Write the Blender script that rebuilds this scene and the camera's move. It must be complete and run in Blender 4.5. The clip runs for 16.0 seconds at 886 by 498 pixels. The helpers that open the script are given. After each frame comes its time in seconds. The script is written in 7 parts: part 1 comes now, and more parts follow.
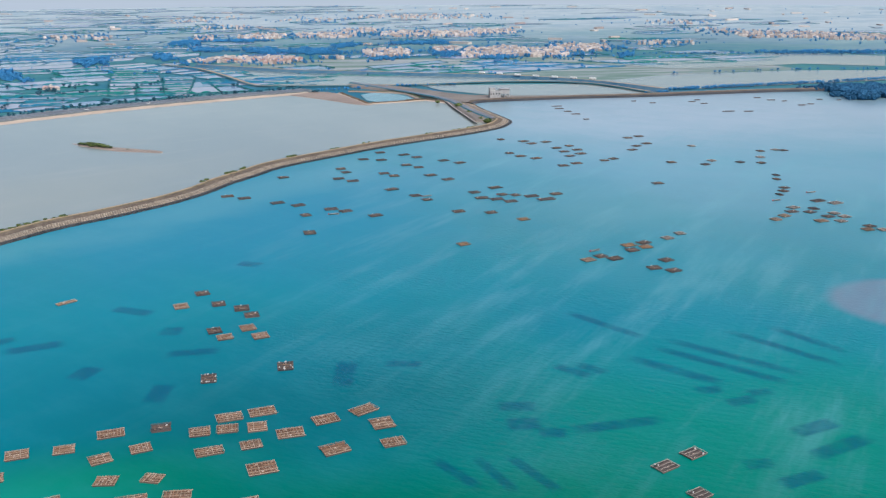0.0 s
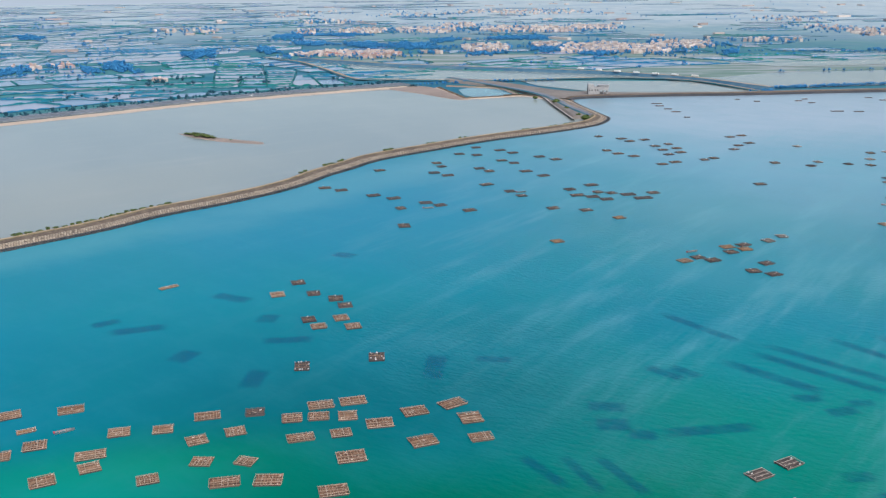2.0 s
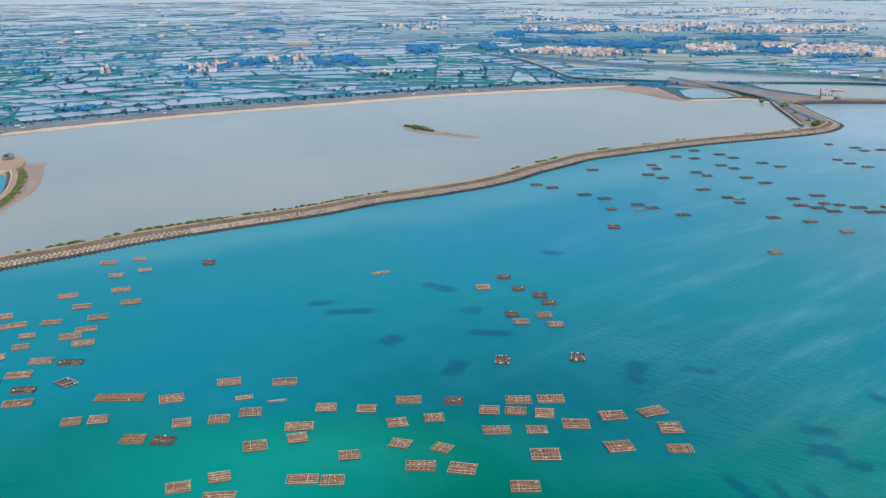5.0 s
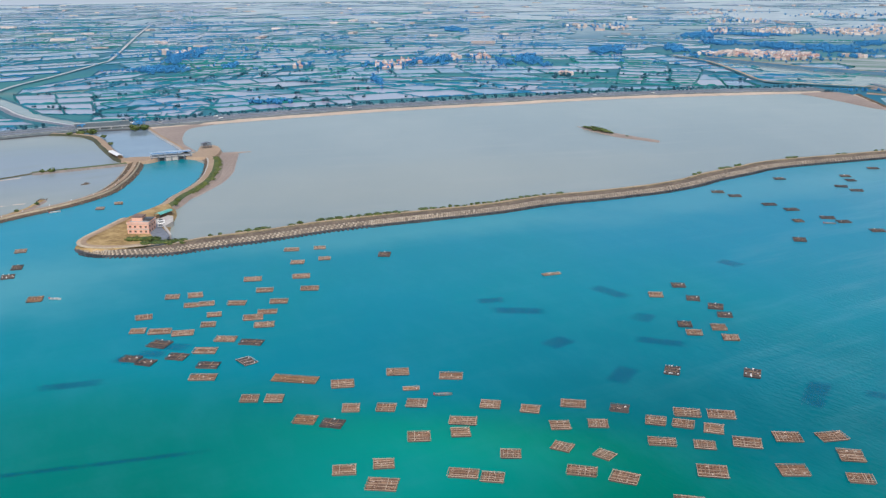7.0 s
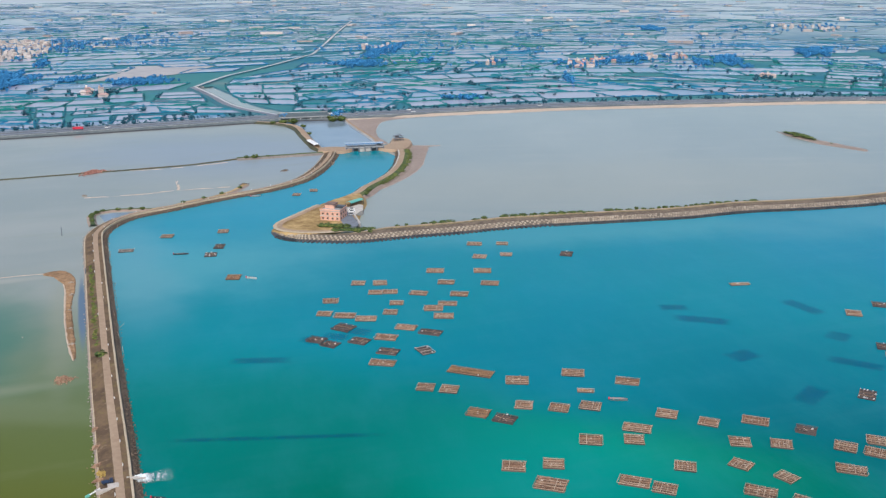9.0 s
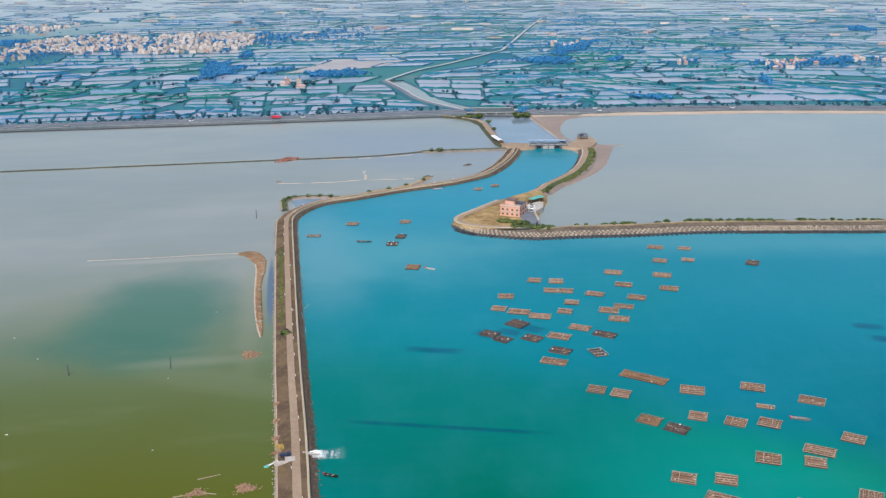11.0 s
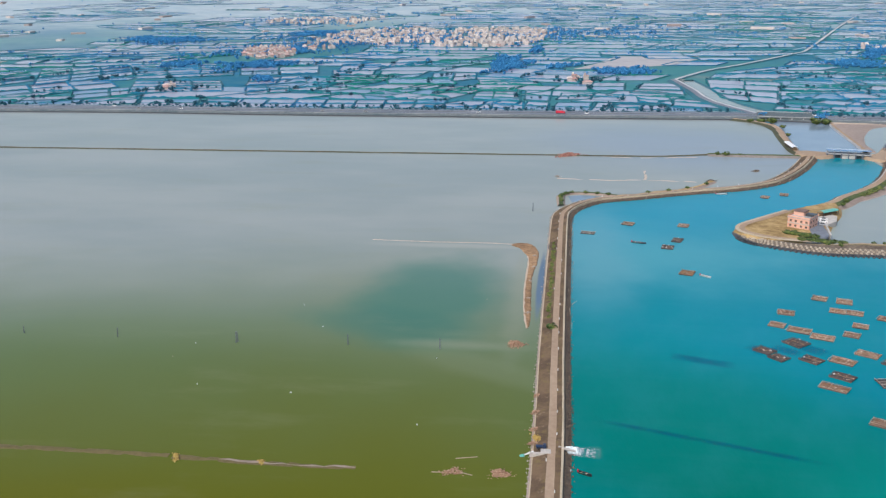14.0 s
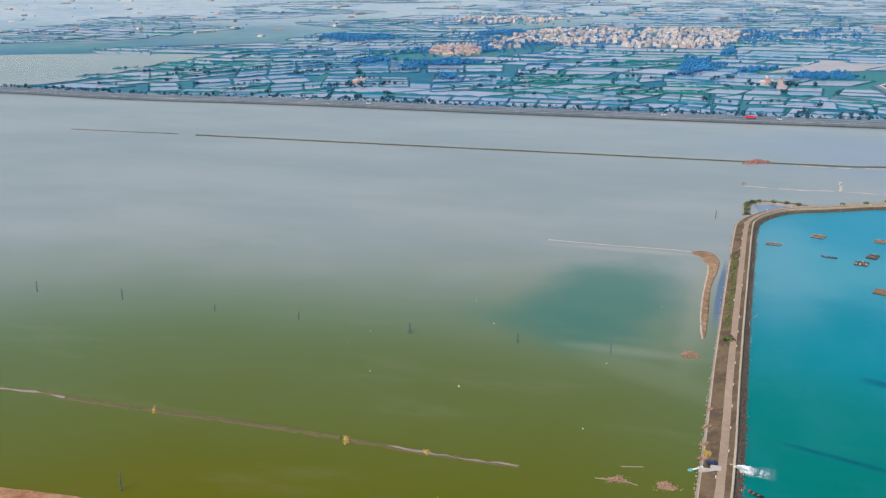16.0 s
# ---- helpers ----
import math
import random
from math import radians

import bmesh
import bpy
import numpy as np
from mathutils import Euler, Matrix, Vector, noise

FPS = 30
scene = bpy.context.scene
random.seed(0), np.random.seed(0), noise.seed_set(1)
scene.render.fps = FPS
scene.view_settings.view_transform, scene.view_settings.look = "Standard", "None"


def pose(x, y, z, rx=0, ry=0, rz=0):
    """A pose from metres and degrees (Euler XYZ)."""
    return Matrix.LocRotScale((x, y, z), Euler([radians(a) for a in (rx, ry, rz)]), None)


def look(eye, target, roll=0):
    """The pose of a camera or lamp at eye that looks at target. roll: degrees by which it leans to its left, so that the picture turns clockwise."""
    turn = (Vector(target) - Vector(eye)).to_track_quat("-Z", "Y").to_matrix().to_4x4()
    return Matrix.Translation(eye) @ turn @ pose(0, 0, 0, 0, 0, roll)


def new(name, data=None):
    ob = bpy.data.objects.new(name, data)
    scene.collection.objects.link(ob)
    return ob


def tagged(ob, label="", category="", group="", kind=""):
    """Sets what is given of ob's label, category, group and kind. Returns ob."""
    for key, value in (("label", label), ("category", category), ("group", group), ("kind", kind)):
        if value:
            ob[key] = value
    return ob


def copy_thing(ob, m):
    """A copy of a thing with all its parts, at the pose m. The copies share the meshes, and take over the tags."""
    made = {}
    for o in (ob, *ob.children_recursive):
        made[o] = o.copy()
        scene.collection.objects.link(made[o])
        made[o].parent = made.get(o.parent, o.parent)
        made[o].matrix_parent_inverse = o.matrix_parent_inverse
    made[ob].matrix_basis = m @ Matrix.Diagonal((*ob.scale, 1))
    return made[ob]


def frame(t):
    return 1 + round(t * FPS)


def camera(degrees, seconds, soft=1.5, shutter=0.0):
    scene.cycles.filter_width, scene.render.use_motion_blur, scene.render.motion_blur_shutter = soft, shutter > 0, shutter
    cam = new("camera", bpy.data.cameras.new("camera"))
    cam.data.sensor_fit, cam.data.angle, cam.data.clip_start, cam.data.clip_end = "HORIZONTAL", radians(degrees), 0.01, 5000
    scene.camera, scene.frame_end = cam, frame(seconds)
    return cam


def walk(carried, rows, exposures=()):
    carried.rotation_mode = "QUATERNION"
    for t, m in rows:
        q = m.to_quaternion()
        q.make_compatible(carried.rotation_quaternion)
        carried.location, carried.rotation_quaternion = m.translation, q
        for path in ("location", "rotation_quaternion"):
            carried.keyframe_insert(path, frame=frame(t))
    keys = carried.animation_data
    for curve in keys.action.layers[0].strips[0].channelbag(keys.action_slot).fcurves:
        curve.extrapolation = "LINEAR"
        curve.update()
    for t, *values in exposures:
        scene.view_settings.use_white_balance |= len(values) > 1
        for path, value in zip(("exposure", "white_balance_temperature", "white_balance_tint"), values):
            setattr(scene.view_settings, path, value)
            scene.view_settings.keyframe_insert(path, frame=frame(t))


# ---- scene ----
cam = camera(49.6, 16.0, soft=1.3)
EYE = (0.0, 0.0, 150.0)
# seconds, heading to the left, tilt, lean
PATH = [
    (0, -1.76, -16.05, -0.32),
    (0.5, 0.00, -16.13, -0.34),
    (1, 1.48, -16.18, -0.30),
    (1.5, 2.76, -16.25, -0.30),
    (2, 4.03, -16.30, -0.33),
    (2.5, 6.10, -16.34, -0.32),
    (3, 8.17, -16.35, -0.30),
    (5.5, 19.32, -16.38, -0.32),
    (6, 21.91, -16.36, -0.34),
    (6.5, 24.72, -16.34, -0.32),
    (7, 27.57, -16.35, -0.31),
    (7.5, 30.40, -16.36, -0.27),
    (8, 33.17, -16.40, -0.26),
    (8.5, 36.02, -16.41, -0.29),
    (9, 38.87, -16.44, -0.26),
    (11.5, 52.51, -16.59, -0.28),
    (12, 55.13, -16.60, -0.28),
    (12.5, 58.13, -16.63, -0.28),
    (13, 61.06, -16.65, -0.30),
    (13.5, 63.91, -16.68, -0.32),
    (14, 66.81, -16.72, -0.30),
    (14.5, 69.82, -16.74, -0.30),
    (15, 72.80, -16.74, -0.32),
    (15.5, 75.56, -16.72, -0.37),
    (16, 77.68, -16.70, -0.39),
]


def heading(yaw, tilt, lean):
    a, b = radians(yaw), radians(tilt)
    target = Vector(EYE) + 100 * Vector((-math.sin(a) * math.cos(b), math.cos(a) * math.cos(b), math.sin(b)))
    return look(EYE, target, lean)


walk(cam, [(t, heading(yaw, tilt, lean)) for t, yaw, tilt, lean in PATH], exposures=[(0, 0.0, 6150, 10), (16, 0.0, 6150, 10)])
from mathutils.geometry import tessellate_polygon

# ---- sky and sun ----
world = bpy.data.worlds.new("sky")
scene.world = world
world.use_nodes = True
wn = world.node_tree
sky = wn.nodes.new("ShaderNodeTexSky")
sky.sky_type, sky.sun_disc = "NISHITA", False
sky.sun_elevation, sky.sun_rotation = radians(48), radians(150)
sky.altitude, sky.air_density, sky.dust_density, sky.ozone_density = 0, 1.0, 2.8, 1.2
wn.nodes["Background"].inputs[1].default_value = 0.15
wn.links.new(sky.outputs[0], wn.nodes["Background"].inputs[0])
sun = new("sun", bpy.data.lights.new("sun", "SUN"))
sun.data.energy, sun.data.angle, sun.data.color = 2.6, radians(1.5), (1.0, 0.95, 0.87)
# light comes from behind the viewer, a little to the right
sun.matrix_world = look((0, 0, 300), (-0.5 * 200, 0.87 * 200, 300 - 222))
scene.view_settings.exposure = 0.0


# ---- materials ----
class Mat:
    """A node material with a few short-hands."""

    def __init__(self, name, rough=0.85, metal=0.0, ior=1.45):
        self.m = bpy.data.materials.new(name)
        self.m.use_nodes = True
        self.t = self.m.node_tree
        self.b = self.t.nodes["Principled BSDF"]
        self.b.inputs["Roughness"].default_value = rough
        self.b.inputs["Metallic"].default_value = metal
        self.b.inputs["IOR"].default_value = ior
        self.pos = self.t.nodes.new("ShaderNodeNewGeometry").outputs["Position"]

    def put(self, node, socket, value):
        if hasattr(value, "is_output"):
            self.t.links.new(value, node.inputs[socket])
        else:
            node.inputs[socket].default_value = value

    def mapped(self, scale, rot=0.0, shift=(0, 0, 0)):
        """Places turned so that the first axis lies at rot degrees, then scaled."""
        n = self.t.nodes.new("ShaderNodeMapping")
        self.put(n, "Vector", self.pos)
        n.vector_type = "TEXTURE"
        n.inputs["Scale"].default_value = [1 / v for v in scale]
        n.inputs["Rotation"].default_value = (0, 0, radians(rot))
        n.inputs["Location"].default_value = shift
        return n.outputs[0]

    def noise(self, scale, detail=4.0, rough=0.6, vec=None, distort=0.0):
        n = self.t.nodes.new("ShaderNodeTexNoise")
        self.put(n, "Vector", vec if vec is not None else self.pos)
        n.inputs["Scale"].default_value, n.inputs["Detail"].default_value = scale, detail
        n.inputs["Roughness"].default_value, n.inputs["Distortion"].default_value = rough, distort
        return n.outputs[0]

    def span(self, value, a, b, c=0.0, d=1.0):
        n = self.t.nodes.new("ShaderNodeMapRange")
        n.interpolation_type = "SMOOTHSTEP"
        self.put(n, 0, value)
        for i, v in enumerate((a, b, c, d)):
            n.inputs[i + 1].default_value = v
        return n.outputs[0]

    def math(self, op, a, b=0.0):
        n = self.t.nodes.new("ShaderNodeMath")
        n.operation = op
        self.put(n, 0, a)
        self.put(n, 1, b)
        return n.outputs[0]

    def mix(self, fac, a, b):
        n = self.t.nodes.new("ShaderNodeMix")
        n.data_type = "RGBA"
        self.put(n, 0, fac)
        self.put(n, 6, (*a, 1) if isinstance(a, tuple) else a)
        self.put(n, 7, (*b, 1) if isinstance(b, tuple) else b)
        return n.outputs[2]

    def blob(self, x, y, rx, ry, rot=0.0, wobble=0.35, scale=0.01, inner=0.3, outer=1.2):
        """1 inside an ellipse on the ground, fading to 0 outside, with an uneven edge."""
        sub = self.t.nodes.new("ShaderNodeVectorMath")
        sub.operation = "SUBTRACT"
        self.put(sub, 0, self.pos)
        sub.inputs[1].default_value = (x, y, 0)
        turn = self.t.nodes.new("ShaderNodeMapping")
        turn.vector_type = "TEXTURE"
        turn.inputs["Rotation"].default_value = (0, 0, radians(rot))
        turn.inputs["Scale"].default_value = (rx, ry, 1000)
        self.put(turn, "Vector", sub.outputs[0])
        ln = self.t.nodes.new("ShaderNodeVectorMath")
        ln.operation = "LENGTH"
        self.put(ln, 0, turn.outputs[0])
        n = self.math("MULTIPLY_ADD", self.noise(scale, 3), wobble * 2)
        n.node.inputs[2].default_value = -wobble
        return self.span(self.math("ADD", ln.outputs["Value"], n), inner, outer, 1.0, 0.0)

    def random(self):
        return self.t.nodes.new("ShaderNodeObjectInfo").outputs["Random"]

    def island(self):
        return self.t.nodes.new("ShaderNodeNewGeometry").outputs["Random Per Island"]

    def base(self, col):
        self.put(self.b, "Base Color", (*col, 1) if isinstance(col, tuple) else col)
        return self

    def bump(self, height, strength=0.5, distance=0.2):
        n = self.t.nodes.new("ShaderNodeBump")
        n.inputs["Strength"].default_value, n.inputs["Distance"].default_value = strength, distance
        self.put(n, "Height", height)
        self.put(self.b, "Normal", n.outputs[0])
        return self


def plain(name, a, b, scale=0.3, rough=0.85, big=0.02, bump=0.3, distance=0.15, metal=0.0):
    """Two tones mixed at two scales, with a fine relief."""
    k = Mat(name, rough, metal)
    small = k.span(k.noise(scale, 6, 0.65), 0.35, 0.65)
    large = k.span(k.noise(big, 4, 0.6), 0.35, 0.65)
    k.base(k.mix(k.math("ADD", k.math("MULTIPLY", small, 0.55), k.math("MULTIPLY", large, 0.45)), a, b))
    if bump:
        k.bump(k.noise(scale * 3, 5), bump, distance)
    return k.m


def varied(name, a, b, rough=0.8, grain=2.0, island=False, metal=0.0):
    """A tone of its own for each piece, and a grain over it."""
    k = Mat(name, rough, metal)
    own = k.mix(k.island() if island else k.random(), a, b)
    dark = k.mix(k.span(k.noise(grain, 5), 0.3, 0.75), own, tuple(0.55 * v for v in a))
    k.base(k.mix(0.45, own, dark))
    k.bump(k.noise(grain * 4, 4), 0.3, 0.03)
    return k.m


def lagoon_water():
    k = Mat("lagoon_water", 0.14, ior=1.333)
    k.b.inputs["Specular IOR Level"].default_value = 0.17
    deep, mid, shallow = (0.0, 0.205, 0.275), (0.0, 0.215, 0.245), (0.0, 0.128, 0.062)
    wide = k.span(k.noise(0.006, 4, 0.55, k.mapped((1, 0.45, 1), 25)), 0.35, 0.68)
    col = k.mix(wide, deep, mid)
    # darker teal off the raft field, greener shallows towards the south and the east
    col = k.mix(k.math("MULTIPLY", k.blob(-70, 345, 190, 85, 20, 0.3, 0.008, 0.1, 1.3), 0.45), col, (0.0, 0.105, 0.150))
    col = k.mix(k.blob(-30, 205, 330, 95, 12, 0.3, 0.006, 0.2, 1.3), col, shallow)
    col = k.mix(k.math("MULTIPLY", k.blob(-34, 312, 115, 46, 8, 0.3, 0.01, 0.2, 1.3), 0.5), col, (0.0, 0.096, 0.100))
    col = k.mix(k.math("MULTIPLY", k.blob(-100, 262, 62, 34, 10, 0.3, 0.015, 0.1, 1.2), 0.7), col, (0.0, 0.165, 0.082))
    col = k.mix(k.math("MULTIPLY", k.blob(145, 290, 125, 100, 0, 0.35, 0.01, 0.1, 1.3), 0.8), col, (0.002, 0.215, 0.155))
    col = k.mix(k.math("MULTIPLY", k.blob(-140, 250, 62, 20, 18, 0.3, 0.02, 0.0, 1.2), 0.7), col, (0.002, 0.235, 0.105))
    col = k.mix(k.math("MULTIPLY", k.blob(-138, 230, 66, 50, 26, 0.3, 0.012, 0.2, 1.25), 0.8), col, (0.004, 0.262, 0.215))
    col = k.mix(k.math("MULTIPLY", k.blob(-228, 205, 92, 52, 35, 0.3, 0.012, 0.2, 1.3), 0.6), col, (0.0, 0.172, 0.138))
    col = k.mix(k.math("MULTIPLY", k.blob(-440, 270, 140, 75, 45, 0.4, 0.02), 0.8), col, (0.075, 0.315, 0.36))
    col = k.mix(k.math("MULTIPLY", k.blob(-480, 430, 90, 190, 0, 0.35, 0.012), 0.7), col, (0.01, 0.26, 0.37))
    col = k.mix(k.math("MULTIPLY", k.blob(-100, 610, 330, 170, 42, 0.4, 0.006, 0.1, 1.2), 0.6), col, (0.0, 0.205, 0.325))
    # paler tint off the causeway's bend
    col = k.mix(k.math("MULTIPLY", k.blob(-420, 268, 120, 26, -31, 0.4, 0.02, 0.1, 1.3), 0.42), col, (0.15, 0.32, 0.36))
    # paler bands along the breakwater
    col = k.mix(k.math("MULTIPLY", k.blob(-285, 470, 150, 34, 50, 0.45, 0.02), 0.55), col, (0.07, 0.30, 0.33))
    col = k.mix(k.math("MULTIPLY", k.blob(-120, 660, 190, 40, 56, 0.45, 0.015), 0.5), col, (0.08, 0.30, 0.35))
    # round lilac patch in the eastern water
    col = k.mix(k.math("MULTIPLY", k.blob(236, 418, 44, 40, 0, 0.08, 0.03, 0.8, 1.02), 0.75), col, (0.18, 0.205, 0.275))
    # sky mirrored in the far water, painted in as paler colour
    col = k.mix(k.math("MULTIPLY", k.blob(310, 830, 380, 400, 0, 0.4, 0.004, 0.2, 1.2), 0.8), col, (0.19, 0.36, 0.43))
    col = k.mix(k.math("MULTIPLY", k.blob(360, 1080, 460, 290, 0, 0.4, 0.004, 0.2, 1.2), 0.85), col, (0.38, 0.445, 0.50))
    # bright reflection streaks drawn into the colour of the east water
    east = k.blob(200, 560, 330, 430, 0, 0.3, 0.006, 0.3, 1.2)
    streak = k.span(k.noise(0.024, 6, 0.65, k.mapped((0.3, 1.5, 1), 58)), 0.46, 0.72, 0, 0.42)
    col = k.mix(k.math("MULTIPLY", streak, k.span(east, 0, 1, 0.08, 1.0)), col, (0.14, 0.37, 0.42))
    mottle = k.span(k.noise(0.045, 5, 0.6, k.mapped((0.6, 1.2, 1), -40)), 0.40, 0.72, 0, 0.10)
    k.base(k.mix(mottle, col, (0.05, 0.30, 0.36)))
    chop = k.noise(0.30, 3, 0.55, k.mapped((0.55, 1.6, 1), -22))
    fine = k.noise(0.9, 3, 0.6, k.mapped((0.6, 1.5, 1), -30))
    wind = k.math("MULTIPLY", k.span(k.noise(0.005, 3), 0.35, 0.62, 0.3, 1.0), k.span(k.blob(140, 400, 260, 330, 0, 0.3, 0.006, 0.3, 1.2), 0, 1, 0.15, 1.0))
    k.bump(k.math("MULTIPLY", k.math("ADD", chop, k.math("MULTIPLY", fine, 0.5)), wind), 0.65, 0.75)
    return k.m


def grey_water():
    k = Mat("grey_pond_water", 0.12, ior=1.333)
    k.b.inputs["Specular IOR Level"].default_value = 0.28
    wide = k.span(k.noise(0.004, 4, 0.55, k.mapped((1, 0.5, 1), 30)), 0.35, 0.66)
    col = k.mix(wide, (0.255, 0.290, 0.262), (0.305, 0.332, 0.292))
    col = k.mix(k.math("MULTIPLY", k.blob(-330, 620, 260, 90, 48, 0.4, 0.008), 0.45), col, (0.33, 0.335, 0.265))
    k.base(k.mix(k.span(k.noise(0.03, 4, 0.6, k.mapped((0.3, 1.4, 1), 40)), 0.5, 0.8, 0, 0.3), col, (0.36, 0.36, 0.30)))
    k.bump(k.noise(0.5, 3, 0.5, k.mapped((0.6, 1.5, 1), -32)), 0.12, 0.2)
    return k.m


def olive_water():
    k = Mat("olive_pond_water", 0.12, ior=1.333)
    k.b.inputs["Specular IOR Level"].default_value = 0.10
    wide = k.span(k.noise(0.006, 4, 0.6, k.mapped((1.3, 0.6, 1), -28)), 0.35, 0.66)
    # grey far tones: reflected sky put into the base colour
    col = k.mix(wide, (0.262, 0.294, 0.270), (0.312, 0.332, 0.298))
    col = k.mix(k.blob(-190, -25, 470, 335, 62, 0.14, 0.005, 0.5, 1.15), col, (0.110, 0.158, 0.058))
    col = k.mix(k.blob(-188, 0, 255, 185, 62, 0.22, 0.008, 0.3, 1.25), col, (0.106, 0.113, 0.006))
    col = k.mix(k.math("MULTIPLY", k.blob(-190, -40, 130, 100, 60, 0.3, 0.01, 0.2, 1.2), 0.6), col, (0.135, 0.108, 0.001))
    # clearer water over the hollow by the sandbar
    col = k.mix(k.math("MULTIPLY", k.blob(-394, 164, 72, 42, -33, 0.42, 0.017, 0.35, 1.1), 0.70), col, (0.042, 0.162, 0.118))
    col = k.mix(k.math("MULTIPLY", k.blob(-362, 132, 56, 26, 40, 0.42, 0.02, 0.2, 1.1), 0.6), col, (0.055, 0.160, 0.115))
    col = k.mix(k.math("MULTIPLY", k.blob(-462, 205, 48, 5, 60, 0.3, 0.05), 0.5), col, (0.38, 0.38, 0.32))
    # pale shallows along the sandbar and the causeway
    col = k.mix(k.math("MULTIPLY", k.blob(-378, 202, 92, 9, -31, 0.35, 0.03, 0.1, 1.1), 0.45), col, (0.27, 0.28, 0.20))
    col = k.mix(k.math("MULTIPLY", k.blob(-331, 150, 34, 7, 60, 0.35, 0.04, 0.1, 1.1), 0.45), col, (0.27, 0.29, 0.19))
    col = k.mix(k.math("MULTIPLY", k.blob(-300, 152, 60, 12, 31, 0.4, 0.03), 0.2), col, (0.22, 0.25, 0.15))
    col = k.mix(k.blob(-388, 218, 56, 2.2, -31, 0.12, 0.05, 0.5, 1.05), col, (0.115, 0.165, 0.225))
    # bluish sky reflection painted in towards the sluice gate
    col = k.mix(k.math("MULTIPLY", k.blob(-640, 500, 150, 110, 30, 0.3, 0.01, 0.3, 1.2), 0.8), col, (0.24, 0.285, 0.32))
    k.base(k.mix(k.span(k.noise(0.035, 5, 0.6, k.mapped((0.4, 1.2, 1), 62)), 0.52, 0.8, 0, 0.2), col, (0.24, 0.25, 0.15)))
    k.bump(k.noise(0.6, 3, 0.5, k.mapped((0.6, 1.5, 1), -32)), 0.10, 0.2)
    return k.m


def pond_water():
    """Fish ponds: each with a tint of its own."""
    k = Mat("fish_pond_water", 0.12, ior=1.333)
    k.b.inputs["Specular IOR Level"].default_value = 0.25
    # pale lilac and blue tints hold reflected sky and distance haze
    own = k.mix(k.span(k.island(), 0.05, 0.55), (0.09, 0.22, 0.38), (0.37, 0.38, 0.475))
    k.base(k.mix(k.span(k.noise(0.01, 3), 0.4, 0.65, 0, 0.4), own, (0.22, 0.29, 0.34)))
    return k.m


def sunken():
    """Racks under the surface: a dark, patchy tint of the water above them."""
    k = Mat("sunken_rack", 0.12, ior=1.333)
    k.base(k.mix(k.span(k.noise(0.2, 4), 0.35, 0.65), (0.0, 0.085, 0.235), (0.0, 0.110, 0.225)))
    co = k.t.nodes.new("ShaderNodeTexCoord")
    sep = k.t.nodes.new("ShaderNodeSeparateXYZ")
    k.put(sep, 0, co.outputs["UV"])
    rim = None
    for i in (0, 1):
        d = k.math("ABSOLUTE", k.math("SUBTRACT", sep.outputs[i], 0.5))
        e = k.span(d, 0.28, 0.5, 1.0, 0.0)
        rim = e if rim is None else k.math("MULTIPLY", rim, e)
    gap = k.span(k.noise(0.12, 4, 0.7), 0.30, 0.6, 0.35, 1.0)
    k.put(k.b, "Alpha", k.math("MULTIPLY", k.math("MULTIPLY", rim, gap), 0.36))
    return k.m


def ground_land():
    k = Mat("land", 0.95)
    big = k.span(k.noise(0.0022, 5, 0.6), 0.38, 0.62)
    small = k.span(k.noise(0.02, 5, 0.65), 0.35, 0.68)
    # blue in these land tones also stands for haze
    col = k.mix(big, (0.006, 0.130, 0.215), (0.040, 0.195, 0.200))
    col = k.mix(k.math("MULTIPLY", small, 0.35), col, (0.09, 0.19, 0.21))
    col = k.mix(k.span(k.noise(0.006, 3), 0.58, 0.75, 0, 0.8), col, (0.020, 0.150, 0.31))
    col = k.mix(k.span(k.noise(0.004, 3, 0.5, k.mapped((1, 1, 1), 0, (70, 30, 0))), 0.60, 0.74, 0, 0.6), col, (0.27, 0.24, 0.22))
    # distance haze put into the colour: the ground pales far from the viewer
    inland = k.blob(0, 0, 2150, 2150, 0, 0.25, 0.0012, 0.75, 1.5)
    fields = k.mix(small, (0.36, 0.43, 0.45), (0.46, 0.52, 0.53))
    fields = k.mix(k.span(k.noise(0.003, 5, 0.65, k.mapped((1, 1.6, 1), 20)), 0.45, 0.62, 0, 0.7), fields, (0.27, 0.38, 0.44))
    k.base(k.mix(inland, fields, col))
    return k.m


M_LAGOON, M_GREY, M_OLIVE, M_POND = lagoon_water(), grey_water(), olive_water(), pond_water()
M_SUNK, M_LAND = sunken(), ground_land()
# blue of the mirrored sky is mixed into this pool's colour
M_POOL = plain("blue_grey_pool_water", (0.185, 0.25, 0.30), (0.235, 0.29, 0.335), 0.02, 0.12, 0.006, 0)
M_SAND = plain("sand", (0.42, 0.32, 0.24), (0.55, 0.44, 0.34), 0.4, 0.95)
M_MUD = plain("wet_mud", (0.27, 0.20, 0.155), (0.37, 0.285, 0.225), 0.3, 0.6)
M_SOIL = plain("bare_soil", (0.17, 0.145, 0.125), (0.28, 0.24, 0.205), 0.35, 0.95)
M_BANK = Mat("weathered_bank", 0.95)
tone = M_BANK.mix(M_BANK.span(M_BANK.noise(0.09, 5, 0.65), 0.36, 0.64), (0.080, 0.050, 0.030), (0.170, 0.110, 0.060))
tone = M_BANK.mix(M_BANK.span(M_BANK.noise(0.35, 5, 0.7), 0.50, 0.68, 0, 0.65), tone, (0.185, 0.135, 0.048))
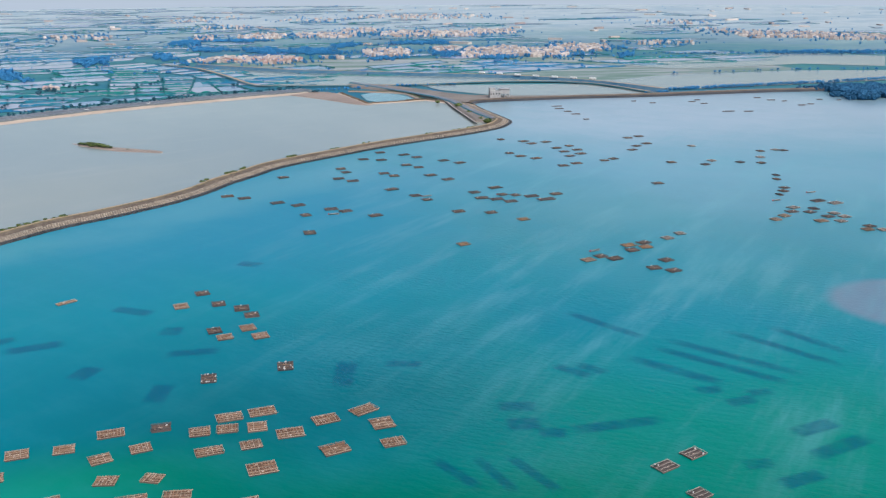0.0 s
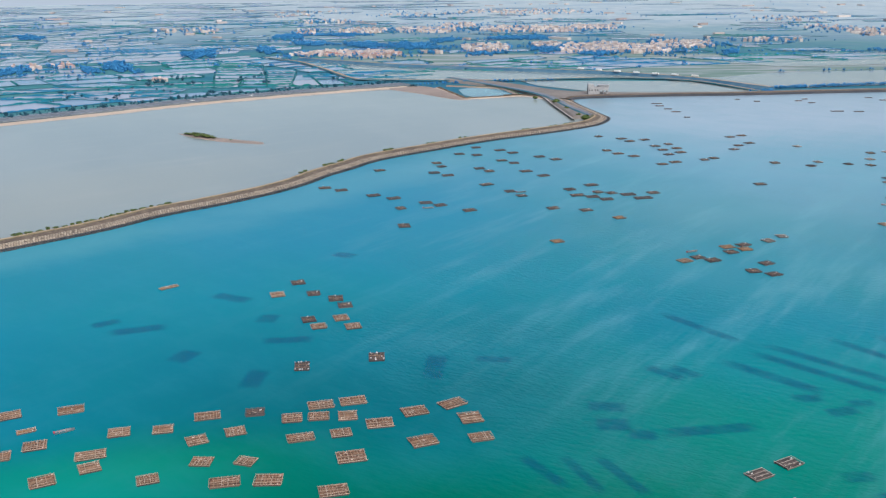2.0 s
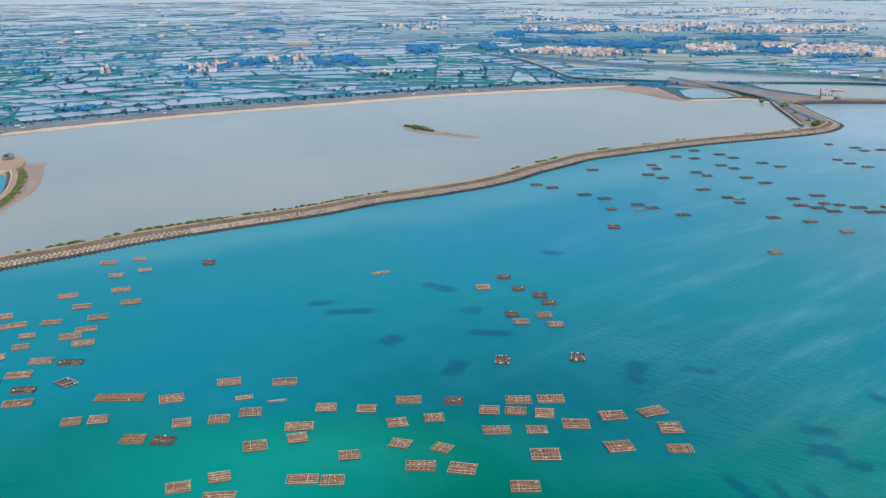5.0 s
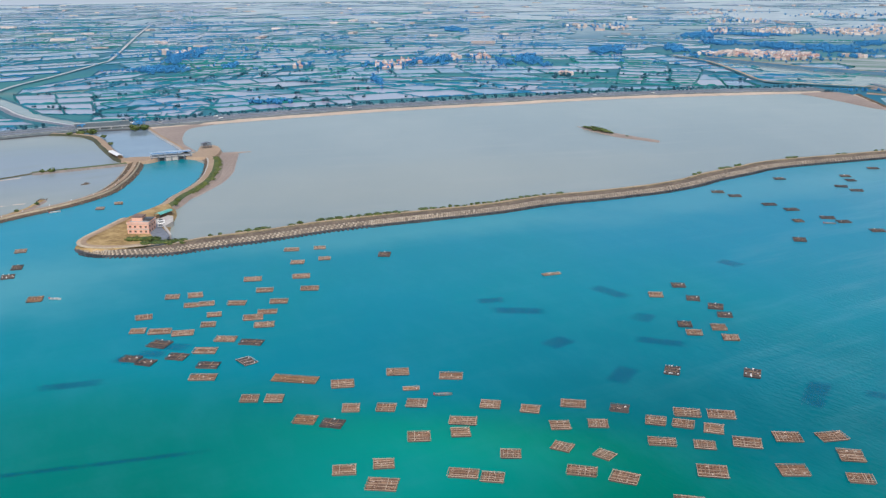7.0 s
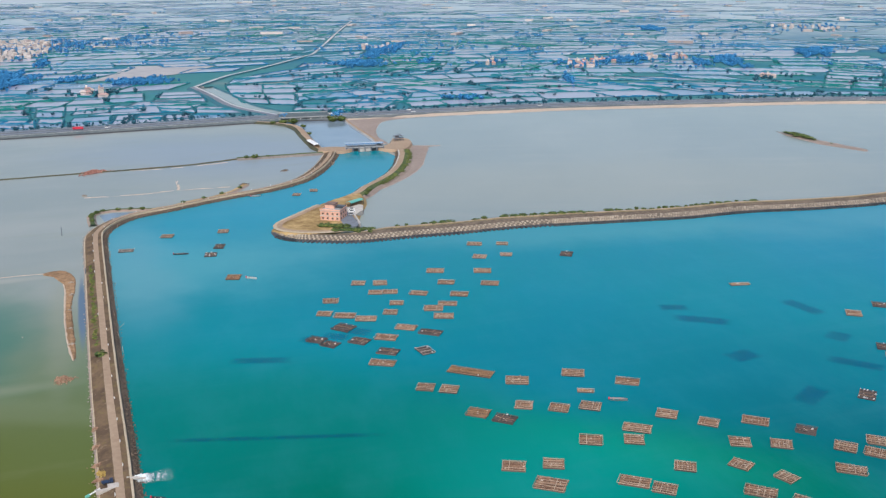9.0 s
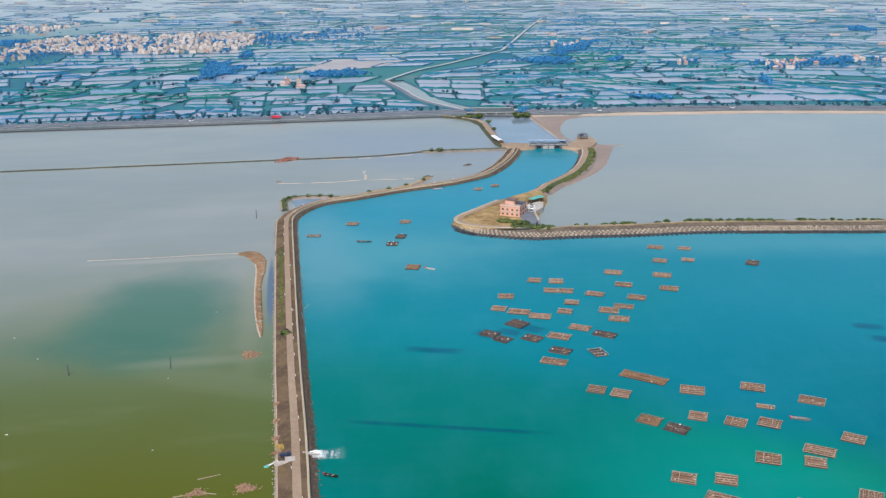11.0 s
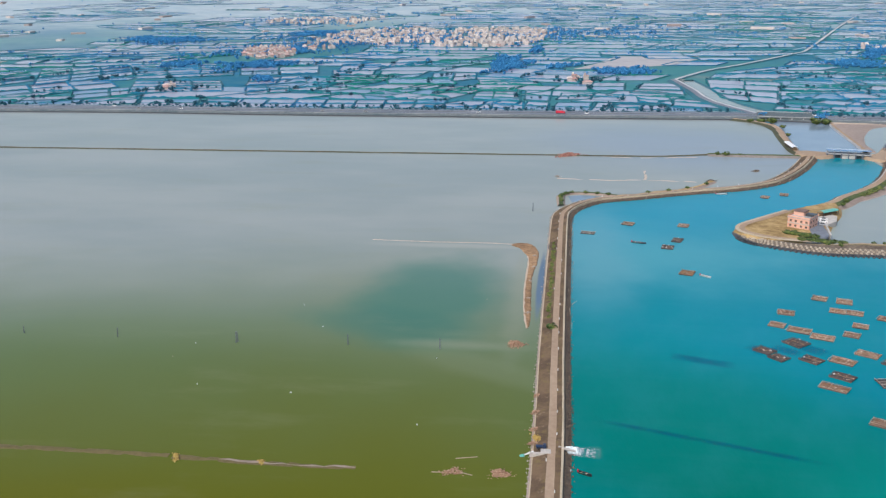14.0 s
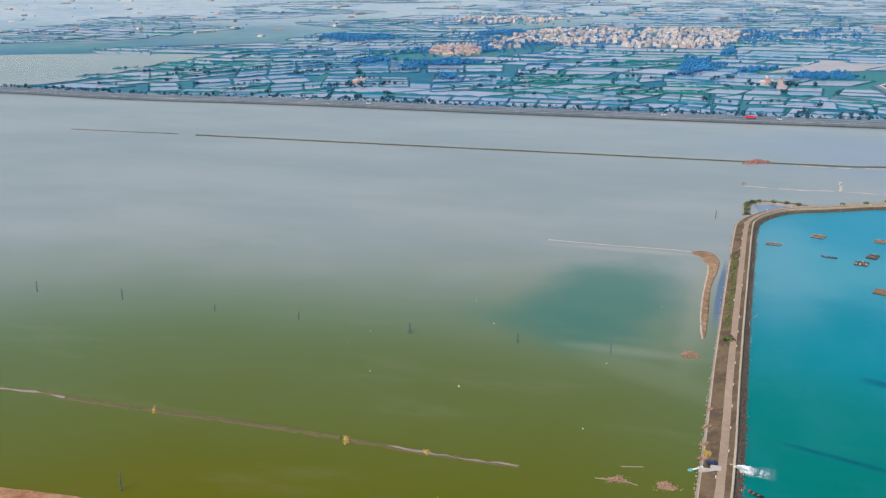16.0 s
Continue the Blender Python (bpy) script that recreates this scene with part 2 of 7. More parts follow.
tone = M_BANK.mix(M_BANK.span(M_BANK.noise(0.22, 4, 0.7, M_BANK.mapped((1, 1, 1), 0, (40, 9, 0))), 0.60, 0.74, 0, 0.7), tone, (0.34, 0.26, 0.17))
M_BANK.base(tone).bump(M_BANK.noise(1.2, 5), 0.4, 0.2)
M_BANK = M_BANK.m
M_GRASS = plain("dry_grass", (0.22, 0.135, 0.045), (0.52, 0.36, 0.16), 0.22, 0.95, 0.06)
M_GREEN = plain("green_grass", (0.040, 0.075, 0.025), (0.12, 0.13, 0.045), 0.4, 0.95, 0.05)
M_ROAD = plain("dusty_road", (0.31, 0.215, 0.140), (0.42, 0.305, 0.205), 0.5, 0.9, 0.03, 0.15)
M_VERGE = plain("grey_green_verge", (0.07, 0.10, 0.11), (0.17, 0.18, 0.17), 0.2, 0.95, 0.02, 0)
M_OLIVEMUD = plain("olive_mud", (0.100, 0.082, 0.026), (0.175, 0.125, 0.052), 0.5, 0.8)
M_ASPHALT = plain("old_asphalt", (0.13, 0.145, 0.175), (0.22, 0.235, 0.265), 0.4, 0.85, 0.02, 0.1)
M_DRYPATH = plain("pale_path", (0.38, 0.38, 0.38), (0.50, 0.49, 0.47), 0.1, 0.9, 0.02, 0)
M_GREYCONC = plain("grey_concrete", (0.30, 0.30, 0.30), (0.44, 0.43, 0.42), 0.6, 0.85, 0.05)
M_SANDBAR = plain("brown_sand", (0.17, 0.095, 0.045), (0.40, 0.245, 0.13), 0.4, 0.95)
# levee sides: bluish shade painted into the bank's colour
M_TREEBANK = plain("shade_blue_bank", (0.02, 0.10, 0.18), (0.10, 0.18, 0.23), 0.1, 0.95, 0.01)
M_MEADOW = Mat("meadow_strips", 0.95)
M_MEADOW.base(M_MEADOW.mix(M_MEADOW.span(M_MEADOW.noise(0.012, 5, 0.65, M_MEADOW.mapped((0.35, 2.2, 1), 4)), 0.42, 0.60), (0.13, 0.22, 0.18), (0.34, 0.36, 0.36)))
M_MEADOW = M_MEADOW.m
M_CONC = plain("pale_concrete", (0.40, 0.36, 0.32), (0.58, 0.53, 0.47), 0.8, 0.85, 0.05)
M_SLOPE = plain("block_slope", (0.115, 0.092, 0.070), (0.25, 0.20, 0.148), 0.8, 0.9, 0.05)
M_DIKE = plain("breakwater_earth", (0.082, 0.062, 0.048), (0.190, 0.146, 0.104), 0.6, 0.95, 0.08)
M_CREST = plain("dry_crest_grass", (0.125, 0.105, 0.045), (0.33, 0.255, 0.13), 0.5, 0.95, 0.06)
M_TOE = plain("wet_toe", (0.030, 0.034, 0.042), (0.075, 0.072, 0.070), 0.8, 0.5, 0.05)
M_RIP = plain("riprap", (0.075, 0.055, 0.040), (0.18, 0.132, 0.092), 1.2, 0.85, 0.05, 0.8, 0.4)
M_BLOCK = varied("armour_concrete", (0.38, 0.305, 0.22), (0.56, 0.465, 0.36), 0.9, 1.5)
M_BLOCKS = varied("armour_concrete_run", (0.30, 0.245, 0.185), (0.50, 0.415, 0.325), 0.9, 1.5, True)
M_WETBLOCK = varied("wet_block", (0.03, 0.032, 0.035), (0.10, 0.095, 0.09), 0.5, 1.5, True)
M_ROCK = varied("loose_rock", (0.070, 0.050, 0.036), (0.24, 0.175, 0.12), 0.9, 1.5, True)
M_SANDROCK = varied("pale_rock", (0.30, 0.25, 0.20), (0.50, 0.44, 0.37), 0.9, 1.5, True)
M_LEAF = varied("shrub_leaves", (0.040, 0.080, 0.020), (0.165, 0.190, 0.042), 0.8, 2.0, True)
# distance haze mixed into the tree leaves as blue, less in near ones
M_TREE = varied("haze_blue_tree_leaves", (0.024, 0.200, 0.440), (0.070, 0.300, 0.560), 0.85, 0.5, True)
M_EASTTREE = varied("deep_haze_blue_leaves", (0.012, 0.095, 0.200), (0.030, 0.145, 0.275), 0.85, 0.5, True)
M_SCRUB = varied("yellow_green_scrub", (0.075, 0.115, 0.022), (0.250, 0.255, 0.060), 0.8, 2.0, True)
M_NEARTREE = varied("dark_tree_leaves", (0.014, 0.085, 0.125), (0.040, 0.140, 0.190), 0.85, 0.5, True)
# levees and their scrub carry a blue haze tint in the colour
M_LEVEE = plain("pond_levee", (0.004, 0.115, 0.150), (0.070, 0.145, 0.180), 0.05, 0.95, 0.006, 0)
M_HEDGE = Mat("levee_scrub", 0.95)
M_HEDGE.base(M_HEDGE.mix(M_HEDGE.span(M_HEDGE.noise(0.0035, 4), 0.38, 0.62), (0.005, 0.145, 0.125), (0.014, 0.140, 0.270)))
M_HEDGE = M_HEDGE.m
M_DARKBANK = plain("dark_levee", (0.045, 0.052, 0.030), (0.11, 0.105, 0.058), 0.3, 0.95, 0.03)
M_BARK = plain("bark", (0.09, 0.07, 0.05), (0.15, 0.12, 0.09), 2.0, 0.95)


# ---- small builders ----
def mesh_ob(name, bm, mat, parent=None, label=""):
    me = bpy.data.meshes.new(name)
    bm.to_mesh(me)
    bm.free()
    me.materials.append(mat)
    ob = new(name, me)
    if parent:
        ob.parent = parent
    if label:
        ob["label"] = label
    return ob


def part(name, bm, material, parent, label=""):
    return mesh_ob(name, bm, material, parent, label)


def raw(name, verts, faces, mat, parent=None, label=""):
    me = bpy.data.meshes.new(name)
    me.from_pydata([tuple(v) for v in verts], [], faces)
    me.materials.append(mat)
    ob = new(name, me)
    if parent:
        ob.parent = parent
    if label:
        ob["label"] = label
    return ob


def box(bm, size, at=(0, 0, 0), rot=0.0, taper=1.0, tilt=(0, 0)):
    m = Matrix.Translation(at) @ Euler((tilt[0], tilt[1], radians(rot))).to_matrix().to_4x4()
    vs = []
    for z, k in ((-0.5, 1.0), (0.5, taper)):
        for x, y in ((-0.5, -0.5), (0.5, -0.5), (0.5, 0.5), (-0.5, 0.5)):
            vs.append(bm.verts.new(m @ Vector((x * k * size[0], y * k * size[1], z * size[2]))))
    for f in ((3, 2, 1, 0), (4, 5, 6, 7), (0, 1, 5, 4), (1, 2, 6, 5), (2, 3, 7, 6), (3, 0, 4, 7)):
        bm.faces.new([vs[i] for i in f])


def pole(bm, a, b, r, n=6, r2=None):
    a, b = Vector(a), Vector(b)
    q = (b - a).to_track_quat("Z", "Y")
    rings = []
    for p, k in ((a, r), (b, r2 if r2 is not None else r)):
        rings.append([bm.verts.new(p + q @ Vector((k * math.cos(2 * math.pi * i / n), k * math.sin(2 * math.pi * i / n), 0))) for i in range(n)])
    for i in range(n):
        j = (i + 1) % n
        bm.faces.new((rings[0][i], rings[0][j], rings[1][j], rings[1][i]))
    bm.faces.new(rings[0][::-1])
    bm.faces.new(rings[1])


def empty(name, m=None):
    ob = new(name)
    ob.empty_display_size = 0.5
    if m is not None:
        ob.matrix_world = m
    return ob


def smooth(pts, step=6.0):
    """A curve through the points, sampled evenly."""
    p = [Vector((*q, 0)) for q in pts]
    p = [2 * p[0] - p[1], *p, 2 * p[-1] - p[-2]]
    dense = []
    for i in range(1, len(p) - 2):
        for k in range(24):
            t = k / 24
            a, b, c, d = p[i - 1 : i + 3]
            dense.append(0.5 * (2 * b + (c - a) * t + (2 * a - 5 * b + 4 * c - d) * t * t + (3 * b - a - 3 * c + d) * t**3))
    dense.append(p[-2])
    out, run = [dense[0]], 0.0
    for a, b in zip(dense, dense[1:]):
        run += (b - a).length
        if run >= step:
            out.append(b)
            run = 0.0
    out.append(dense[-1])
    return out


def normals(path):
    out = []
    for i in range(len(path)):
        d = (path[min(i + 1, len(path) - 1)] - path[max(i - 1, 0)]).normalized()
        out.append(Vector((-d.y, d.x, 0)))
    return out


def loft(name, pts, profile, step=6.0, jitter=0.3, label="", category="embankment", low=None):
    """A long bank. profile: (distance to the left of the line, height, material of the strip that starts here, its name)."""
    path = smooth(pts, step)
    side = normals(path)
    top = tagged(empty(name), label, category, kind="structure")
    offs = [[o + (random.uniform(-jitter, jitter) if 0 < j < len(profile) - 1 else 0) for j, (o, *_) in enumerate(profile)] for _ in path]
    rise = [[z + random.uniform(-jitter, jitter) * 0.25 for o, z, *_ in profile] for _ in path]
    if low:
        # the bank starts low and narrow and rises to its full section
        start, full, height, narrow = low
        for i in range(len(path)):
            k = max(0.0, min(1.0, (i * step - start) / (full - start)))
            rise[i] = [min(z, height + (z - height) * k) for z in rise[i]]
            offs[i] = [min(o, narrow + (o - narrow) * k) for o in offs[i]]
    for j in range(len(profile) - 1):
        verts, faces = [], []
        for i, p in enumerate(path):
            for k in (j, j + 1):
                verts.append(p + side[i] * offs[i][k] + Vector((0, 0, rise[i][k])))
        for i in range(len(path) - 1):
            faces.append((2 * i + 2, 2 * i + 3, 2 * i + 1, 2 * i))
        raw(profile[j][3], verts, faces, profile[j][2], top)
    return top, path, side


def sheet(name, pts, z, mat, label, category="water", step=None):
    """A flat sheet with the given outline."""
    line = [Vector((*q, 0)) for q in pts] if step is None else smooth([*pts, pts[0]], step)[:-1]
    up = Vector((0, 0, z))
    faces = []
    for a, b, c in tessellate_polygon([line]):
        n = (line[b] - line[a]).cross(line[c] - line[a]).z
        faces.append((a, b, c) if n > 0 else (a, c, b))
    return tagged(raw(name, [p + up for p in line], faces, mat), label, category, kind="structure")


def mound(name, pts, z, mat, label, category="ground", slope=3.0, skirt=None, parent=None):
    """Raised ground with the given outline (counter-clockwise), falling off over a few metres."""
    turn = sum(a[0] * b[1] - b[0] * a[1] for a, b in zip(pts, [*pts[1:], pts[0]]))
    pts = list(pts) if turn > 0 else list(pts)[::-1]
    line = smooth([*pts, pts[0]], 4.0)[:-1]
    n = len(line)
    bm = bmesh.new()
    side = []
    for i in range(n):
        d = (line[(i + 1) % n] - line[i - 1]).normalized()
        side.append(Vector((-d.y, d.x, 0)))
    low = [bm.verts.new((p.x, p.y, -0.3)) for p in line]
    high = [bm.verts.new(p + s * slope + Vector((random.uniform(-0.4, 0.4), random.uniform(-0.4, 0.4), z + random.uniform(-0.1, 0.1)))) for p, s in zip(line, side)]
    for i in range(n):
        j = (i + 1) % n
        bm.faces.new((low[i], low[j], high[j], high[i]))
    for a, b, c in tessellate_polygon([[v.co.copy() for v in high]]):
        n = (high[b].co - high[a].co).cross(high[c].co - high[a].co).z
        bm.faces.new((high[a], high[b], high[c]) if n > 0 else (high[a], high[c], high[b]))
    return tagged(mesh_ob(name, bm, mat, parent), label, category, kind="structure")


# ---- lines of the plan ----
MAIN = [(-423, 369), (-424, 363), (-419, 358), (-411, 355), (-394, 356), (-367, 373), (-350, 398), (-331, 425), (-313, 454), (-291, 482), (-267, 510), (-241, 541),
        (-219, 576), (-191, 607), (-163, 643), (-147, 672), (-136, 702), (-120, 735), (-104, 767), (-64, 812), (-19, 859), (37, 906), (72, 938),
        (91, 962), (103, 999), (97, 1032), (83, 1086), (73, 1136)]
WEST = [(-90, 58), (-211, 130.7), (-251, 154.5), (-292, 178.3), (-346, 210.2), (-421, 254.9), (-481, 291), (-494, 301), (-504, 314), (-511, 332),
        (-509, 353), (-506, 397), (-501, 434), (-505, 470), (-518, 498), (-533, 522), (-550, 545), (-565, 563)]
SPIT = [(-549, 596), (-534, 596), (-522, 586), (-502, 561), (-484, 535), (-470, 507), (-460, 478), (-451, 459), (-446, 435), (-440, 408), (-433, 384), (-427, 369)]
SHORE = [(-1500, -690), (-1261, -275), (-1166, -134), (-1057, 76), (-969, 224), (-885, 372), (-830, 470), (-776, 569), (-735, 643), (-685, 702), (-617, 806), (-542, 907), (-450, 1004),
         (-349, 1110), (-233, 1204), (-127, 1273)]

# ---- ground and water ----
sheet("ground", [(-5200, -2600), (5200, -2600), (5200, 5200), (-5200, 5200)], -0.6, M_LAND, "green coastal plain of fields and reeds, distance haze painted into its colour", "ground")
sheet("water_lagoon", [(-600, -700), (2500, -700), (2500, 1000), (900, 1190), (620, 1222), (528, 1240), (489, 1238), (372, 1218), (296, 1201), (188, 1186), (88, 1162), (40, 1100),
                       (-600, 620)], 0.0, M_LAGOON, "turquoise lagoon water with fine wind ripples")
sheet("water_north_pond", [(-398, 372), (-372, 392), (-330, 450), (-285, 505), (-250, 560), (-205, 620), (-175, 660), (-150, 730), (-115, 790), (-75, 830), (-30, 880), (40, 930), (80, 975),
                           (72, 1030), (42, 1152), (12, 1181), (-45, 1152), (-60, 1144), (-112, 1198), (-150, 1262), (-233, 1204), (-349, 1110), (-450, 1004), (-542, 907), (-617, 806),
                           (-685, 702), (-640, 650), (-592, 622), (-556, 602), (-515, 580), (-480, 535), (-460, 490), (-447, 455), (-430, 425), (-410, 395)], 0.05, M_GREY, "wide still grey pond behind the breakwater")
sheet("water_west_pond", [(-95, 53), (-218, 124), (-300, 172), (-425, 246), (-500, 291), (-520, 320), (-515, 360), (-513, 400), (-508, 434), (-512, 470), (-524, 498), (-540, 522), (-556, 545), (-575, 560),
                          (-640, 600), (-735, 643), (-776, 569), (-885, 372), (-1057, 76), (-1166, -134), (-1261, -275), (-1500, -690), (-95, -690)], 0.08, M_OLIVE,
      "shallow olive-green pond, sky reflection painted grey in the distance")
sheet("water_gate_pool", [(-569, 572), (-585, 560), (-640, 597), (-700, 640), (-735, 660), (-720, 680), (-690, 702), (-668, 682), (-612, 645), (-580, 624), (-560, 606)], 0.11, M_POOL, "grey water above the sluice gate")

# ---- breakwater and banks ----
M_PARAPET = plain("tan_concrete", (0.40, 0.315, 0.21), (0.55, 0.45, 0.32), 0.8, 0.9, 0.05)
main_dike, MAIN_PATH, MAIN_SIDE = loft("breakwater", MAIN, [
    (-0.5, -0.5, M_TOE, "toe"), (3.0, 0.8, M_SLOPE, "block_slope"), (9.6, 1.95, M_DIKE, "upper_slope"), (13.6, 3.0, M_CREST, "crest_verge"),
    (14.6, 3.2, M_ROAD, "crest_path"), (16.4, 3.2, M_GREEN, "back_slope"), (25.0, -0.4, M_MUD, "shore")], 5.0, 0.3,
    "long curving breakwater with concrete armour blocks and grassy crest", low=(52, 88, 2.1, 10.5))
west_dike, WEST_PATH, WEST_SIDE = loft("causeway", WEST, [
    (-0.6, -0.5, M_RIP, "rock_toe"), (2.6, 1.3, M_PARAPET, "parapet_face"), (2.8, 2.3, M_PARAPET, "parapet_top"), (3.5, 2.3, M_BANK, "road_verge"), (5.3, 2.0, M_ROAD, "road"),
    (7.9, 2.0, M_BANK, "back_slope"), (12.3, 0.5, M_PARAPET, "edge_wall"), (12.7, 0.4, M_MUD, "shore"), (14.2, -0.4, M_MUD, "end")], 5.0, 0.07,
    "narrow causeway with a dusty road and rocky sides")
spit, SPIT_PATH, SPIT_SIDE = loft("spit_bank", SPIT, [
    (-0.5, -0.5, M_RIP, "rock_toe"), (2.2, 1.8, M_CONC, "kerb"), (3.2, 2.2, M_ROAD, "road"), (7.4, 2.3, M_GREEN, "verge"), (12.0, 1.6, M_MUD, "beach"), (16.5, -0.3, M_MUD, "end")], 5.0, 0.2,
    "curving bank with a service road beside the channel")
mound("spit_ground", [(-425, 365), (-420, 360), (-412, 358), (-400, 359), (-388, 372), (-392, 402), (-408, 425), (-425, 448), (-445, 462), (-446, 434), (-440, 408), (-432, 384)], 2.4, M_GRASS, "dry grassy ground round the gatehouse")
mound("spit_beach", [(-538, 612), (-525, 633), (-498, 599), (-474, 566), (-457, 532), (-449, 507), (-443, 485), (-441, 467), (-439, 456), (-448, 467), (-460, 500), (-470, 525), (-486, 551), (-512, 586)], 0.35, M_MUD, "pale mud beach along the pond", slope=4.0)
mound("pool_beach", [(-684, 701), (-649, 750), (-650, 718), (-642, 699), (-617, 667), (-592, 643), (-573, 631), (-561, 621), (-573, 617), (-605, 637), (-643, 662), (-676, 686)], 0.4, M_MUD, "broad sandy shore by the pool", slope=2.5)
mound("sand_point", [(-543, 622), (-534, 632), (-519, 643), (-525, 630), (-534, 616)], 0.5, M_MUD, "thin sand point running into the pond", slope=2.0)
shore_bank, SHORE_PATH, SHORE_SIDE = loft("shore_road", SHORE, [
    (-3.0, -0.4, M_TOE, "wet_edge"), (0.5, 0.9, M_VERGE, "sea_wall"), (5.0, 2.4, M_DRYPATH, "wall_top"), (6.5, 2.4, M_VERGE, "verge"), (11.0, 2.4, M_ASPHALT, "carriageway"), (19.0, 2.4, M_VERGE, "median"),
    (22.0, 2.6, M_DRYPATH, "barrier"), (23.2, 2.5, M_VERGE, "verge"), (25.0, 2.3, M_ASPHALT, "carriageway"), (34.0, 2.3, M_LEVEE, "green_strip"), (41.0, 1.8, M_DRYPATH, "path"), (45.0, 1.5, M_LEVEE, "ditch_side"), (60.0, -0.7, M_LEVEE, "end")], 12.0, 0.2,
    "long straight coast road on a low bank")
loft("sand_shore", [(-690, 698), (-617, 803), (-542, 904), (-450, 1001), (-349, 1107), (-233, 1201), (-135, 1266)], [
    (-9.0, -0.2, M_SAND, "wet_sand"), (-3.0, 0.5, M_SAND, "dry_sand"), (3.0, 1.6, M_SAND, "end")], 12.0, 1.2, "thin pale sand beach under the coast road", "beach")
east_bank, EAST_PATH, EAST_SIDE = loft("east_bank", [(74, 1136), (88, 1157), (188, 1181), (296, 1196), (372, 1213), (489, 1234), (560, 1232), (680, 1200)], [
    (-1, -0.5, M_TOE, "toe"), (4, 2.2, M_DIKE, "slope"), (9, 3.2, M_SOIL, "road"), (15, 3.2, M_DIKE, "back_slope"), (24, -0.7, M_MUD, "end")], 8.0, 0.4, "earth bank with a road along the lagoon")


# ---- the plain beyond the coast road ----
M_POND1 = Mat("near_pond_water", 0.12, ior=1.333)
# same painted sky reflection and haze as on the farther ponds
M_POND1.base(M_POND1.mix(M_POND1.span(M_POND1.random(), 0.0, 0.35), (0.13, 0.235, 0.37), (0.335, 0.340, 0.415)))
M_POND1.b.inputs["Specular IOR Level"].default_value = 0.25
M_POND1 = M_POND1.m
M_DRY = plain("drained_pond_bed", (0.34, 0.33, 0.33), (0.44, 0.42, 0.41), 0.05, 0.9, 0.01, 0)
M_WALLS = varied("far_house_wall", (0.38, 0.31, 0.28), (0.76, 0.68, 0.61), 0.8, 0.3, True)
M_WALL1 = varied("plastered_wall", (0.37, 0.29, 0.26), (0.75, 0.67, 0.60), 0.8, 0.5)
M_ROOF1 = varied("flat_roof", (0.44, 0.19, 0.16), (0.62, 0.54, 0.49), 0.8, 0.5)
M_WHITE = plain("white_sheeting", (0.72, 0.71, 0.68), (0.84, 0.83, 0.80), 0.2, 0.6)
M_BLUE = plain("blue_steel", (0.05, 0.16, 0.34), (0.09, 0.22, 0.42), 0.5, 0.5)
M_DARKGLASS = plain("dark_opening", (0.03, 0.035, 0.04), (0.06, 0.065, 0.07), 0.5, 0.3, 0.02, 0)

# woods and villages: centre, half sizes, turn
WOODS = [(-573, 1770, 30, 130, 18), (-469, 1857, 22, 111, 14), (-413, 2024, 48, 70, 12), (-299, 1986, 52, 80, 9), (-198, 1963, 60, 115, 6), (-141, 2126, 37, 70, 4), (24, 2190, 110, 55, -1),
         (63, 1872, 30, 66, -2), (155, 1781, 40, 35, -5), (-641, 1541, 27, 72, 23), (-400, 2295, 80, 45, 10), (404, 1820, 17, 65, -13), (-513, 2248, 53, 80, 13), (-51, 1776, 41, 36, 2),
         (-775, 1436, 55, 48, 28), (787, 1852, 121, 30, -6)]
WOODS2 = [(-617, 1501, 25, 82, 36), (-651, 1468, 16, 57, 36), (-1226, 1381, 11, 129, 36), (-1197, 1294, 26, 106, 36), (-1083, 1130, 41, 75, 36), (-1026, 1235, 12, 54, 36),
          (-1120, 2212, 38, 90, 35), (-2024, 264, 113, 73, 57), (-1522, 222, 30, 51, 58), (-1463, 320, 59, 66, 58), (-2061, 587, 49, 101, 57), (-1681, 432, 35, 77, 58)]
WOODS3 = [(-1321, 674, 30, 113, 58), (-1498, 821, 15, 66, 58), (-1148, 770, 64, 44, 58), (-1394, 261, 12, 29, 58), (-1273, 287, 19, 32, 59), (-1280, 663, 24, 91, 37),
          (-1246, 727, 16, 56, 37), (-714, 711, 7, 18, 37), (-748, 666, 9, 9, 59), (-696, 898, 28, 14, 45), (-695, 1140, 6, 85, 37), (600, 1215, 70, 75, 20), (560, 1190, 50, 40, 20)]
TOWNS = [(-374, 1749, 23, 36, 12, 22), (-321, 1778, 42, 50, 10, 50), (-239, 1760, 39, 60, 8, 60), (-49, 1917, 46, 83, 1, 70), (72, 1984, 28, 59, -2, 41), (128, 1904, 32, 95, -4, 70),
         (184, 1935, 38, 112, -5, 90), (252, 1887, 52, 93, -8, 100), (343, 2004, 60, 89, -10, 90), (-369, 2448, 60, 92, 9, 50), (-214, 2480, 79, 93, 5, 70), (-140, 2684, 46, 108, 3, 41)]
TOWNS += [(41, 2518, 120, 118, -1, 110), (215, 2600, 58, 99, -5, 50), (35, 3533, 218, 184, -1, 60), (917, 2379, 115, 115, -21, 110), (1040, 2277, 71, 109, -25, 60),
          (-1930, 697, 113, 200, 57, 210), (-1817, 888, 111, 250, 57, 240), (-1655, 387, 44, 87, 77, 80), (-1754, 508, 32, 76, 74, 30), (-2508, 723, 142, 124, 56, 70)]
